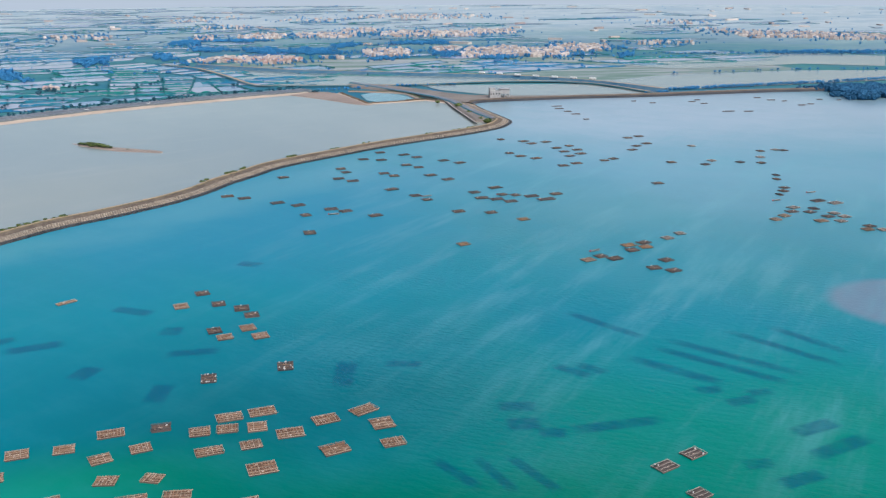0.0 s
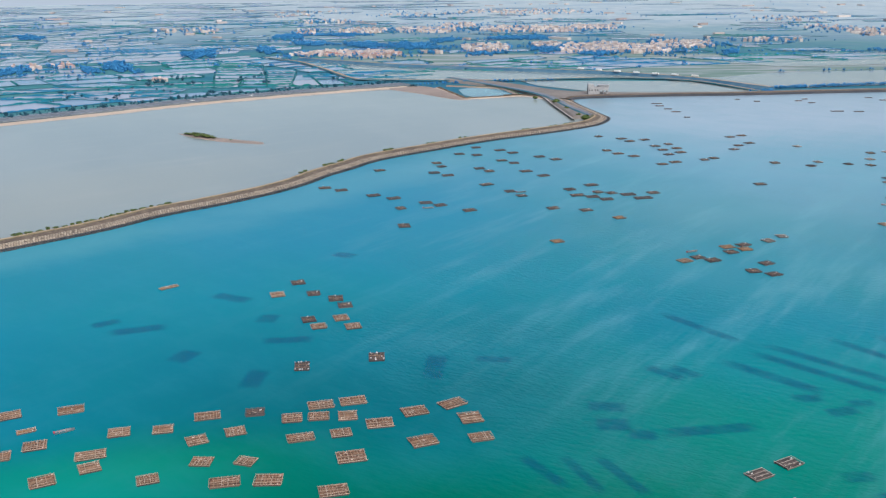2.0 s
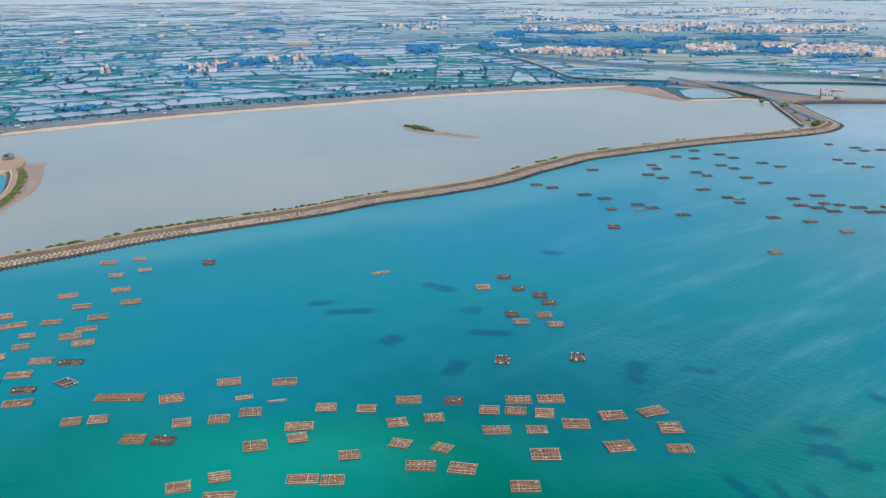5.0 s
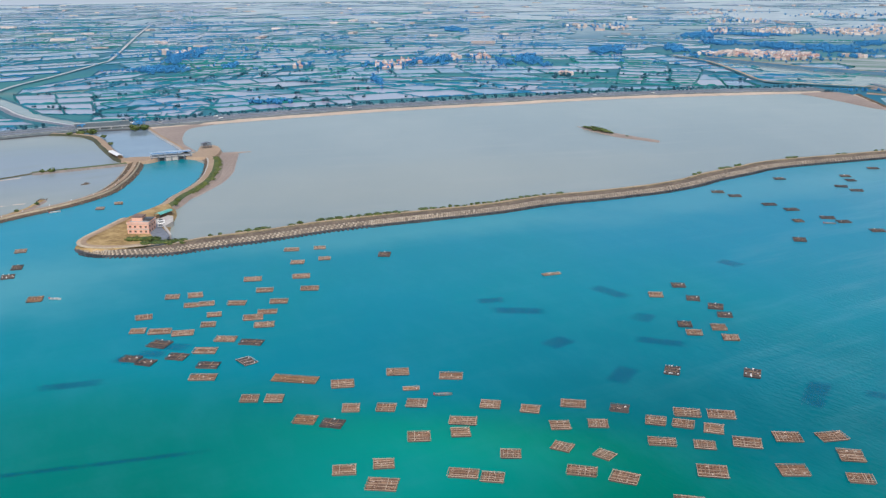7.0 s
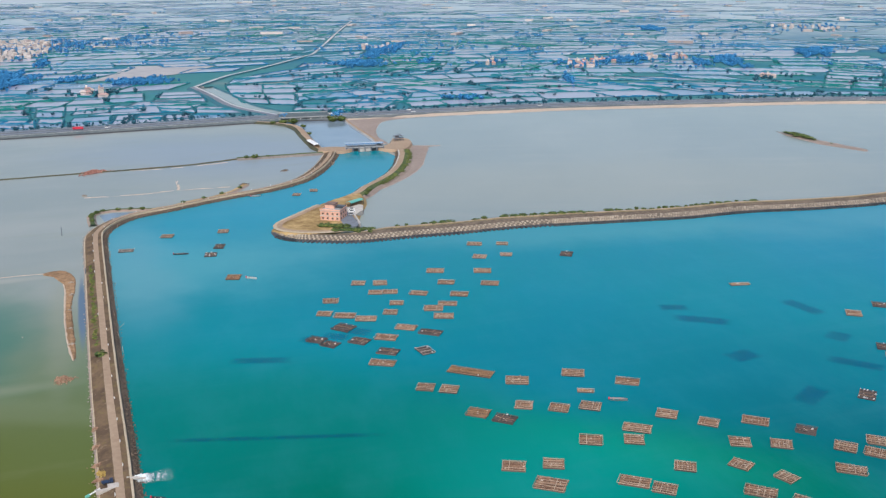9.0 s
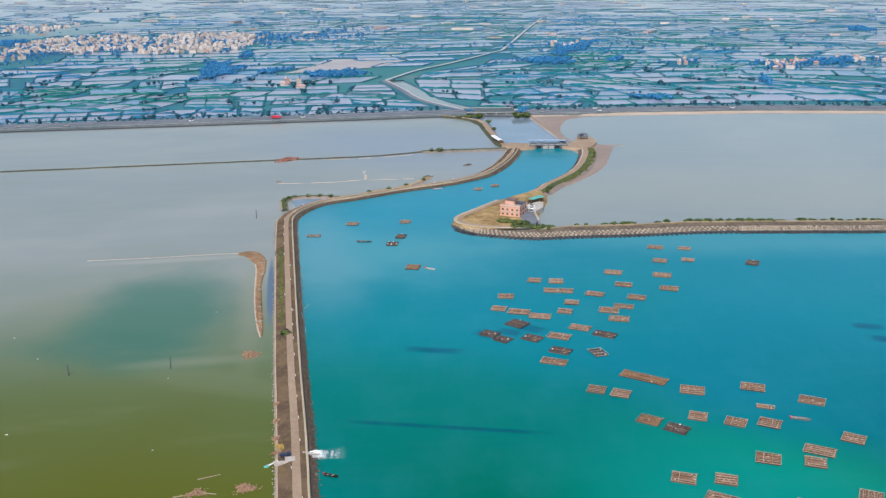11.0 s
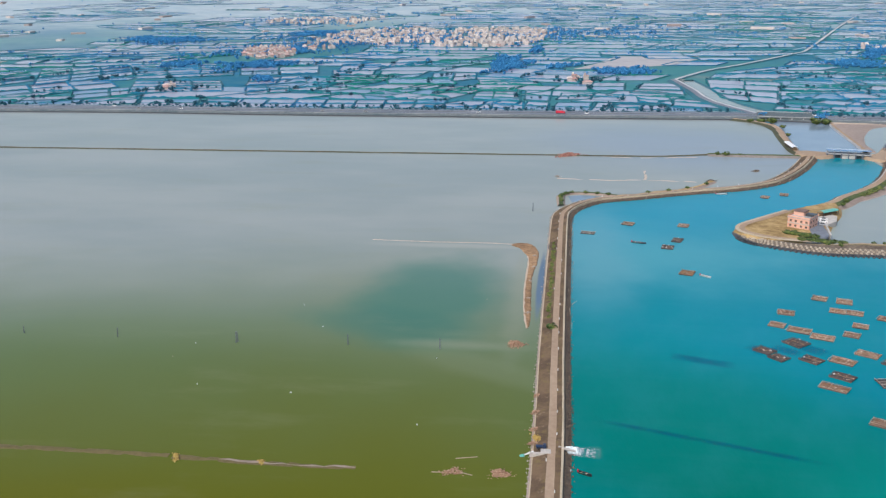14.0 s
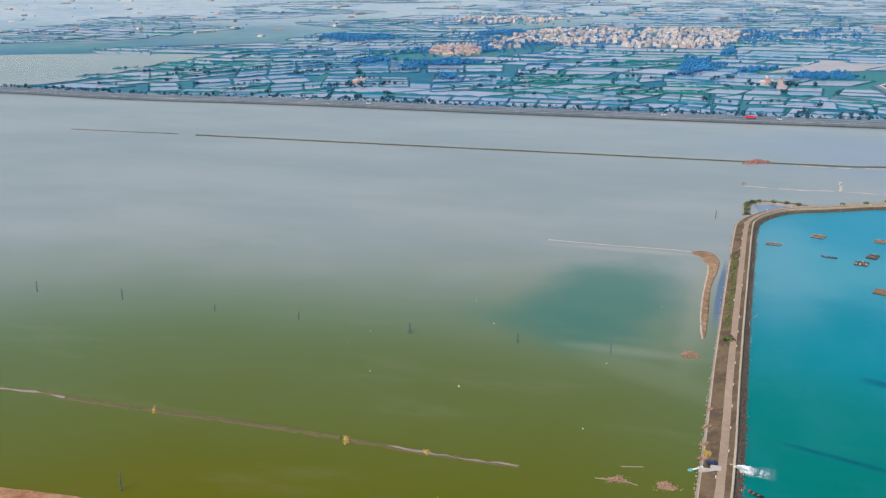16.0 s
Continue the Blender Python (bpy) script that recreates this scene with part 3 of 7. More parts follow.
HAMLETS = [(-815, 1341, 21, 26, 31, 10), (-789, 1409, 27, 28, 29, 14), (-770, 1501, 24, 31, 27, 14), (-727, 1534, 19, 21, 25, 12), (-490, 1326, 11, 23, 20, 8), (-784, 1321, 18, 27, 31, 14),
           (-145, 1805, 21, 25, 5, 12), (-503, 2395, 23, 90, 12, 24), (-550, 2869, 76, 95, 11, 26), (-325, 3307, 114, 123, 6, 30), (806, 2562, 58, 104, -17, 36), (545, 2123, 73, 53, -14, 36), (823, 3013, 103, 106, -15, 30)]
HAMLETS += [(-1275, 1386, 33, 67, 36, 10), (-822, 2447, 75, 117, 35, 30), (-1792, 942, 39, 141, 36, 20), (-925, 1271, 16, 33, 36, 5), (-734, 3453, 92, 224, -9, 25), (-1083, 656, 22, 31, 58, 9), (-1220, 158, 11, 38, 75, 6)]
DRAINED = [[(-1208, 722), (-1194, 801), (-1191, 877), (-1246, 972), (-1312, 934), (-1348, 886), (-1266, 803)], [(-1328, 968), (-1283, 1001), (-1372, 1061), (-1401, 1040)]]


def inside(x, y, ovals, grow=1.0):
    for cx, cy, rx, ry, turn, *_ in ovals:
        a = radians(turn)
        dx, dy = x - cx, y - cy
        u, v = dx * math.cos(a) + dy * math.sin(a), -dx * math.sin(a) + dy * math.cos(a)
        if (u / rx / grow) ** 2 + (v / ry / grow) ** 2 < 1:
            return True
    return False


def near_line(x, y, line, d):
    p = Vector((x, y))
    for a, b in zip(line, line[1:]):
        a, b = Vector(a), Vector(b)
        t = max(0.0, min(1.0, (p - a).dot(b - a) / (b - a).length_squared))
        if (p - a.lerp(b, t)).length < d:
            return True
    return False


CANAL = [(-757, 680), (-845, 697), (-930, 737), (-1025, 780)]
FAR_ROAD = [(-1039, 776), (-1108, 883), (-1154, 985), (-1253, 1174), (-1305, 1250), (-1692, 1701), (-1965, 2026)]
BIG_POND = [(-2100, -500), (-1805, -385), (-1782, -197), (-1708, -24), (-1620, -67), (-1485, -143), (-1378, -199), (-1339, -243), (-1334, -290), (-1420, -520)]

field_base = smooth([(-1700, -1050), *SHORE, (0, 1345), (150, 1430), (330, 1520), (700, 1640), (1500, 1850)], 10.0)
raw_side = normals(field_base)
field_side = []
for i in range(len(field_base)):
    some = raw_side[max(0, i - 30) : i + 31]
    field_side.append(sum(some, Vector()).normalized())


def field(s, v):
    # the pond rows bend this way and that behind the first one
    sway = max(0.0, min(1.0, (v - 95.0) / 170.0))
    s, v = s + sway * (58 * math.sin(v / 135.0 + s / 700.0) + 30 * math.sin(v / 61.0 + s / 260.0)), v + sway * (26 * math.sin(s / 120.0 + v / 500.0) + 14 * math.sin(s / 53.0))
    s = max(0.0, min(len(field_base) - 1.001, s / 10.0))
    i = int(s)
    k = s - i
    return field_base[i].lerp(field_base[i + 1], k) + field_side[i].lerp(field_side[i + 1], k) * v


def within(x, y, ring):
    hit, n = False, len(ring)
    for i in range(n):
        (x1, y1), (x2, y2) = ring[i], ring[(i + 1) % n]
        if (y1 > y) != (y2 > y) and x < (x2 - x1) * (y - y1) / (y2 - y1) + x1:
            hit = not hit
    return hit


BLOCKS = []


def pond_blocks(*rows):
    """Blocks of ponds: four corners, near side first, and how many ponds across and deep."""
    BLOCKS.extend(rows)


pond_blocks(
    ((-779, 712), (-723, 744), (-759, 788), (-812, 748), 1, 1),
    ((-799, 781), (-760, 805), (-780, 832), (-810, 810), 1, 1),
    ((-832, 763), (-834, 811), (-861, 851), (-891, 815), 1, 2),
    ((-718, 752), (-708, 787), (-724, 814), (-740, 779), 1, 1),
    ((-899, 830), (-867, 868), (-874, 938), (-937, 875), 2, 1),
    ((-956, 893), (-913, 925), (-935, 993), (-993, 950), 1, 2),
    ((-932, 1049), (-909, 1085), (-944, 1161), (-972, 1140), 1, 2),
    ((-888, 1073), (-879, 1127), (-925, 1229), (-961, 1203), 2, 2),
    ((-919, 453), (-892, 473), (-940, 500), (-968, 479), 1, 1),
)
pond_blocks(
    ((-897, 479), (-877, 494), (-923, 522), (-942, 507), 1, 1),
    ((-872, 497), (-847, 525), (-905, 565), (-921, 533), 1, 1),
    ((-850, 531), (-842, 538), (-891, 585), (-899, 570), 1, 1),
    ((-844, 545), (-808, 590), (-848, 623), (-885, 590), 2, 1),
    ((-811, 598), (-791, 623), (-819, 645), (-844, 626), 1, 1),
    ((-979, 484), (-959, 504), (-1031, 543), (-1056, 524), 1, 2),
    ((-960, 514), (-938, 530), (-1007, 572), (-1032, 554), 1, 2),
    ((-943, 546), (-929, 577), (-971, 611), (-985, 578), 1, 1),
    ((-926, 579), (-907, 605), (-945, 631), (-968, 613), 1, 1),
)
pond_blocks(
    ((-887, 619), (-853, 635), (-901, 664), (-929, 642), 1, 1),
    ((-851, 637), (-812, 666), (-856, 687), (-893, 669), 1, 1),
    ((-959, 655), (-919, 697), (-1002, 753), (-1023, 717), 1, 3),
    ((-872, 721), (-812, 742), (-879, 804), (-939, 759), 2, 2),
    ((-949, 765), (-896, 818), (-957, 877), (-1020, 814), 2, 2),
    ((-1020, 585), (-978, 653), (-1041, 696), (-1073, 631), 2, 1),
)
pond_blocks(
    ((-1037, 203), (-944, 397), (-994, 424), (-1096, 225), 7, 1),
    ((-942, 392), (-921, 432), (-957, 432), (-967, 408), 1, 1),
    ((-1077, 362), (-989, 414), (-1052, 502), (-1138, 470), 3, 3),
    ((-989, 461), (-948, 500), (-1051, 546), (-1067, 508), 1, 2),
    ((-920, 435), (-900, 452), (-941, 496), (-972, 477), 1, 1),
    ((-1102, 525), (-1073, 594), (-1123, 599), (-1151, 548), 2, 1),
    ((-1091, 107), (-1068, 162), (-1121, 177), (-1145, 119), 2, 1),
    ((-1065, 171), (-1051, 204), (-1102, 223), (-1117, 188), 1, 1),
    ((-1127, -16), (-1121, 104), (-1183, 117), (-1165, -4), 2, 2),
)
pond_blocks(
    ((-1180, -64), (-1165, 20), (-1212, 47), (-1238, -54), 2, 2),
    ((-1186, 46), (-1208, 126), (-1265, 133), (-1263, 50), 2, 1),
    ((-1249, -42), (-1279, 99), (-1370, 92), (-1339, -44), 3, 2),
    ((-1213, 113), (-1189, 213), (-1290, 231), (-1331, 133), 3, 2),
    ((-1348, 11), (-1419, 134), (-1553, 140), (-1515, 23), 3, 2),
    ((-1347, -64), (-1399, 5), (-1542, -1), (-1508, -77), 2, 3),
    ((-1364, 140), (-1351, 259), (-1508, 289), (-1548, 152), 3, 3),
    ((-1163, -92), (-1134, -22), (-1163, -22), (-1192, -94), 2, 1),
    ((-1351, -104), (-1360, -65), (-1454, -75), (-1447, -110), 1, 2),
)
pond_blocks(
    ((-1234, -97), (-1229, -60), (-1312, -70), (-1314, -102), 1, 1),
    ((-1152, 289), (-1128, 347), (-1157, 393), (-1213, 335), 2, 1),
    ((-1134, 236), (-1141, 286), (-1196, 300), (-1204, 251), 2, 2),
    ((-1062, 319), (-1035, 348), (-1079, 356), (-1092, 325), 1, 1),
    ((-1227, 256), (-1228, 331), (-1295, 357), (-1298, 279), 2, 2),
    ((-1187, 335), (-1182, 409), (-1246, 473), (-1279, 393), 2, 2),
)
pond_blocks(
    ((-1210, 423), (-1221, 480), (-1277, 527), (-1302, 468), 1, 1),
    ((-1344, 275), (-1319, 372), (-1407, 398), (-1434, 294), 2, 2),
    ((-1320, 406), (-1326, 468), (-1384, 493), (-1391, 437), 2, 1),
    ((-1148, 474), (-1165, 546), (-1226, 574), (-1247, 524), 1, 1),
    ((-1349, 494), (-1354, 606), (-1419, 634), (-1454, 552), 2, 1),
    ((-1050, 441), (-1056, 492), (-1095, 513), (-1111, 474), 1, 1),
)
pond_blocks(
    ((-322, 1266), (-294, 1282), (-333, 1494), (-378, 1490), 1, 4),
    ((-293, 1282), (-216, 1303), (-284, 1430), (-313, 1411), 2, 1),
    ((-390, 1259), (-326, 1266), (-361, 1407), (-431, 1400), 2, 2),
    ((-434, 1416), (-369, 1422), (-410, 1581), (-481, 1575), 1, 5),
    ((-467, 1160), (-426, 1182), (-424, 1243), (-478, 1219), 1, 1),
)


def block_ponds():
    out = []
    rnd = random.Random(3)
    for *c, nx, ny in BLOCKS:
        a, b, d, e = [Vector((*p, 0)) for p in c]
        mid = (a + b + d + e) / 4
        a, b, d, e = [mid + (p - mid) * 1.06 for p in (a, b, d, e)]
        if ((e - a).length + (d - b).length) / 2 / ny > 52:
            ny *= 2
        if (b - a).length / nx > 74:
            nx *= 2
        wide, deep = (b - a).length / nx, ((e - a).length + (d - b).length) / 2 / ny

        def at(u, v):
            return a.lerp(b, u).lerp(e.lerp(d, u), v)

        for i in range(nx):
            for j in range(ny):
                mu, mv = min(0.15, rnd.uniform(0.6, 1.2) / wide), min(0.16, rnd.uniform(1.2, 2.8) / deep)
                w = [rnd.uniform(-0.03, 0.03) for _ in range(4)]
                q = [at((i + mu + w[0]) / nx, (j + mv) / ny), at((i + 1 - mu + w[1]) / nx, (j + mv + w[3]) / ny), at((i + 1 - mu + w[1]) / nx, (j + 1 - mv) / ny), at((i + mu + w[2]) / nx, (j + 1 - mv + w[3]) / ny)]
                out.append((0.0, sum(q, Vector()) / 4, q))
    return out


def pond_plan():
    rnd = random.Random(11)
    out = []
    s, end = 0.0, (len(field_base) - 2) * 10.0
    while s < end:
        block = rnd.uniform(170, 420)
        v = 66.0
        lean = 1.0 * math.sin(s / 420.0)
        while v < 3700:
            deep = rnd.uniform(34, 62) * (1 + max(0, v - 300) / 2300)
            if rnd.random() < 0.10:
                v += rnd.uniform(8, 26) * (1 + v / 1500)
            u = s + rnd.uniform(0, 5)
            typical = rnd.uniform(30, 78)
            while u < s + block - 12:
                wide = min(typical * rnd.uniform(0.75, 1.25), s + block - 6 - u)
                gap, lane = rnd.uniform(1.6, 3.2), rnd.uniform(2.5, 5.0) * (1 + v / 2200)
                if wide > 16:
                    near, far = lean * 0.5 * min(v, 420.0), lean * 0.5 * min(v + deep, 420.0)
                    q = [field(u + gap + near, v + lane), field(u + wide + near, v + lane), field(u + wide + far, v + deep), field(u + gap + far, v + deep)]
                    c = sum(q, Vector()) / 4
                    out.append((v, c, q))
                u += wide
            v += deep
        s += block
    return out


def keep_pond(v, c, rnd):
    x, y = c.x, c.y
    if inside(x, y, WOODS + WOODS2 + WOODS3, 1.05) or inside(x, y, TOWNS + HAMLETS, 0.95) or any(within(x, y, ring) for ring in DRAINED):
        return False
    if near_line(x, y, CANAL, 36) or near_line(x, y, FAR_ROAD, 24) or within(x, y, BIG_POND):
        return False
    for *ring, _, _ in BLOCKS:
        m = (sum(p[0] for p in ring) / 4, sum(p[1] for p in ring) / 4)
        if math.hypot(x - m[0], y - m[1]) < 260 and within(x, y, [(m[0] + (p[0] - m[0]) * 1.12, m[1] + (p[1] - m[1]) * 1.12) for p in ring]):
            return False
    if x > -420 and y > 1700 and rnd.random() < 0.45:
        return False
    if y > 1500 and x > -420 and rnd.random() < 0.15:
        return False
    if x > -200 and y < 1480 and (x > -130 or y < 1330):
        return False
    far = math.hypot(x, y)
    if far > 2300 and rnd.random() < min(0.5, (far - 2300) / 2600 + 0.05):
        return False
    return rnd.random() > 0.05


def fish_ponds():
    rnd = random.Random(5)
    plan = [p for p in pond_plan() if keep_pond(p[0], p[1], rnd) and -2600 < p[1].y]
    plan += block_ponds()
    plan.sort(key=lambda p: p[1].length)
    farm = tagged(empty("fish_farm"), "patchwork of rectangular fish ponds behind the coast road", "fish farm", kind="structure")
    for v, c, q in plan[:260]:
        up = Vector((0, 0, rnd.uniform(-0.35, 0.25)))
        raw("pond", [p - c + up for p in q], [(0, 1, 2, 3)], M_POND1, farm).location = c
    verts, faces = [], []
    for v, c, q in plan[260:]:
        n, up = len(verts), Vector((0, 0, rnd.uniform(-0.35, 0.25)))
        verts += [p + up for p in q]
        faces.append((n, n + 1, n + 2, n + 3))
    raw("pond_field", verts, faces, M_POND, farm)["kind"] = "stuff"
    # low earth levees round the ponds
    verts, faces = [], []
    for v, c, q in plan[:3200]:
        for i in range(4):
            a, b = q[i], q[(i + 1) % 4]
            d = (b - a).normalized()
            s = Vector((d.y, -d.x, 0))
            h = Vector((0, 0, rnd.uniform(0.25, 0.6)))
            w = rnd.uniform(1.2, 2.4)
            n = len(verts)
            verts += [a, b, a + s * 0.9 + h, b + s * 0.9 + h, a + s * w + h * 0.9, b + s * w + h * 0.9, a + s * (w + 1) - h, b + s * (w + 1) - h]
            faces += [(n, n + 1, n + 3, n + 2), (n + 2, n + 3, n + 5, n + 4), (n + 4, n + 5, n + 7, n + 6)]
    raw("levee", verts, faces, M_LEVEE, farm)["kind"] = "stuff"
    # scrub growing on many of the levees
    verts, faces = [], []
    for number, (v, c, q) in enumerate(plan[:1400]):
        for i in range(4):
            if rnd.random() > (0.75 if number < 550 else 0.4):
                continue
            a, b = q[i], q[(i + 1) % 4]
            d = (b - a).normalized()
            s = Vector((d.y, -d.x, 0))
            m = max(2, int((b - a).length / 5))
            tall = rnd.uniform(0.5, 2.0)
            first = len(verts)
            for j in range(m + 1):
                p = a.lerp(b, j / m) + s * 1.6
                h = tall * rnd.uniform(0.25, 1.3)
                w = rnd.uniform(0.9, 2.0)
                verts += [p - s * w, p + Vector((rnd.uniform(-0.5, 0.5), rnd.uniform(-0.5, 0.5), h)), p + s * w]
            for j in range(m):
                k = first + 3 * j
                faces += [(k, k + 3, k + 4, k + 1), (k + 1, k + 4, k + 5, k + 2)]
    raw("levee_scrub", verts, faces, M_HEDGE, farm)["kind"] = "stuff"
    return plan


PONDS = fish_ponds()


def strip(name, pts, width, z, mat, label, category, rise=0.0, step=15.0):
    """A road or canal laid along a line, on a low shoulder."""
    w = width / 2
    ob, _, _ = loft(name, pts, [(-w - 2.5, z - 0.9, M_LEVEE, "shoulder"), (-w, z, mat, "surface"), (w, z, M_LEVEE, "shoulder"), (w + 2.5, z - 0.9, M_LEVEE, "end")], step, 0.2, label, category)
    return ob


strip("far_road", FAR_ROAD, 5.0, 1.0, M_DRYPATH, "straight pale road running inland between ponds", "road")
loft("canal", CANAL, [(-17, -0.6, M_LEVEE, "bank"), (-13, 1.4, M_LEVEE, "bank"), (-11, 0.0, M_GREY, "water"), (9, 0.0, M_DRYPATH, "wall"), (10, 2.4, M_DRYPATH, "wall_top"), (13, 2.4, M_ASPHALT, "track"), (19, 2.2, M_LEVEE, "bank"), (23, -0.6, M_LEVEE, "end")],
     10, 0.2, "drainage canal with a pale concrete wall", "canal")
sheet("water_big_pond", BIG_POND, 0.2, M_GREY, "large pale pond beyond the coast road")
for ring in DRAINED:
    sheet("dry_pond", ring, 0.0, M_DRY, "pale drained pond bed", "ground")


# ---- trees far off ----
def tree_shape(seed, leaves=24, clump=0.30, sides=5):
    """Unit tree, one high: tapered trunk, limbs, and clumps of leaves with gaps."""
    rnd = random.Random(seed)
    v, f = [], []

    def limb(a, b, r1, r2):
        d = (b - a).normalized()
        s = d.orthogonal().normalized()
        t = d.cross(s)
        n = len(v)
        for p, r in ((a, r1), (b, r2)):
            v.extend([p + (s * math.cos(k * 2.094) + t * math.sin(k * 2.094)) * r for k in range(3)])
        for k in range(3):
            m = (k + 1) % 3
            f.append((n + k, n + m, n + 3 + m, n + 3 + k))

    limb(Vector((0, 0, -0.02)), Vector((0.02, 0.01, 0.55)), 0.045, 0.02)
    for k in range(3):
        a = k * 2.1 + rnd.random()
        limb(Vector((0, 0, 0.3)), Vector((0.25 * math.cos(a), 0.25 * math.sin(a), 0.6)), 0.02, 0.008)
    wood = len(f)
    for _ in range(leaves):
        u = Vector((rnd.gauss(0, 1), rnd.gauss(0, 1), rnd.gauss(0, 1))).normalized()
        c = Vector((u.x * 0.40, u.y * 0.40, 0.60 + u.z * 0.34)) * rnd.uniform(0.55, 1.12)
        r = clump * rnd.uniform(0.5, 1.1)
        e = u.orthogonal().normalized()
        g = u.cross(e)
        a0 = rnd.random() * 6.28
        n = len(v)
        v.append(c + u * r * 0.35)
        for k in range(sides):
            a = a0 + k * 6.283 / sides
            v.append(c + (e * math.cos(a) + g * math.sin(a)) * r * rnd.uniform(0.5, 1.25) - u * r * rnd.uniform(0.0, 0.5))
        for k in range(sides):
            f.append((n, n + 1 + k, n + 1 + (k + 1) % sides))
    return np.array([tuple(p) for p in v]), f, wood


TREES = [tree_shape(i, 24, 0.30, 3) for i in range(5)]


def scatter(name, spots, mat, label, category):
    """Many far trees as one mesh."""
    verts, faces = [], []
    n = 0
    rnd = random.Random(len(spots))
    for x, y, z, h in spots:
        tv, tf, _ = TREES[rnd.randrange(5)]
        a = rnd.random() * 6.28
        wide = h * rnd.uniform(1.0, 1.5)
        c, s = math.cos(a) * wide, math.sin(a) * wide
        p = np.c_[tv[:, 0] * c - tv[:, 1] * s + x, tv[:, 0] * s + tv[:, 1] * c + y, tv[:, 2] * h + z]
        verts.append(p)
        faces += [tuple(i + n for i in f) for f in tf]
        n += len(tv)
    me = bpy.data.meshes.new(name)
    me.from_pydata(np.concatenate(verts).tolist(), [], faces)
    me.materials.append(mat)
    return tagged(new(name, me), label, category, kind="stuff")


def far_woods():
    rnd = random.Random(21)
    spots = []
    for cx, cy, rx, ry, turn in WOODS + WOODS2 + WOODS3:
        a, lobe = radians(turn), rnd.random() * 6.283
        for _ in range(int(rx * ry / (13 if cx < 540 or cy > 1300 else 3.5))):
            r, t = math.sqrt(rnd.random()) * rnd.uniform(0.8, 1.15), rnd.random() * 6.283
            r *= 0.82 + 0.24 * math.sin(2 * t + lobe) + 0.20 * math.sin(5 * t - lobe) + 0.12 * math.sin(9 * t + 2 * lobe)
            u, v = r * math.cos(t) * rx, r * math.sin(t) * ry
            x, y = cx + u * math.cos(a) - v * math.sin(a), cy + u * math.sin(a) + v * math.cos(a)
            if not inside(x, y, TOWNS, 0.8):
                spots.append((x, y, -0.6, rnd.uniform(3, 6) if x < 540 or y > 1300 else rnd.uniform(6, 9)))
    east = [p for p in spots if p[0] > 480 and p[1] < 1320]
    scatter("east_wood", east, M_EASTTREE, "dense wood at the lagoon's shore, blued for distance haze", "woods")
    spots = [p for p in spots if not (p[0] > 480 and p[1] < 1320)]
    scatter("far_woods", spots, M_TREE, "woods between ponds and villages, blued for distance haze", "woods")
    spots = []
    for v, c, q in PONDS[:4200]:
        k = rnd.random()
        if k < 0.45:
            a, b = q[rnd.randrange(4)], q[rnd.randrange(4)]
            for _ in range(rnd.randrange(2, 10)):
                p = a.lerp(b, rnd.random()) + Vector((rnd.uniform(-4, 4), rnd.uniform(-4, 4), 0))
                spots.append((p.x, p.y, -0.5, rnd.uniform(2, 4.5)))
    for cx, cy, rx, ry, turn, n in TOWNS + HAMLETS:
        for _ in range(int(n * 2.2)):
            spots.append((cx + rnd.gauss(0, 0.75) * rx, cy + rnd.gauss(0, 0.75) * ry, -0.6, rnd.uniform(3, 6.5)))
    for _ in range(260):
        d, a = 2300 + 2300 * rnd.random(), radians(rnd.uniform(-28, 106))
        spots.append((-d * math.sin(a), d * math.cos(a), -0.6, rnd.uniform(3, 5)))
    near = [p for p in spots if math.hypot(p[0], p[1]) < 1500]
    scatter("levee_trees", near, M_NEARTREE, "dark trees along the nearer levees, slightly blued for haze", "trees")
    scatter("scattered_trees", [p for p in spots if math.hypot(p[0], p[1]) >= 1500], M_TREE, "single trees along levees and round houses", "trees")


far_woods()


# ---- houses far off ----
def make_house(kind):
    """A small town house: walls, roof slab and a stair room."""
    w, d, h = ((5.5, 7, 5.6), (7.5, 6, 3.8), (12, 7, 3.2), (5, 6.5, 7.4))[kind]
    top = tagged(empty("house"), ("narrow three-storey plastered house with flat roof", "low plastered house with reddish roof", "long low shed with pale roof", "tall plastered town house with flat roof")[kind], "house", "village houses")
    bm = bmesh.new()
    box(bm, (w, d, h), (0, 0, h / 2 - 0.7))
    part("wall", bm, M_WALL1, top)
    bm = bmesh.new()
    if kind in (0, 3):
        box(bm, (w + 0.6, d + 0.6, 0.5), (0, 0, h - 0.5))
    else:
        box(bm, (w + 1.2, d + 1.2, 1.8), (0, 0, h + 0.2), 0, 0.45)
    part("roof", bm, M_ROOF1, top)
    if kind in (0, 3):
        bm = bmesh.new()
        box(bm, (w * 0.5, d * 0.35, 2.6), (w * 0.2, d * 0.25, h + 1.0))
        part("stair_room", bm, M_WALL1, top)
    return top


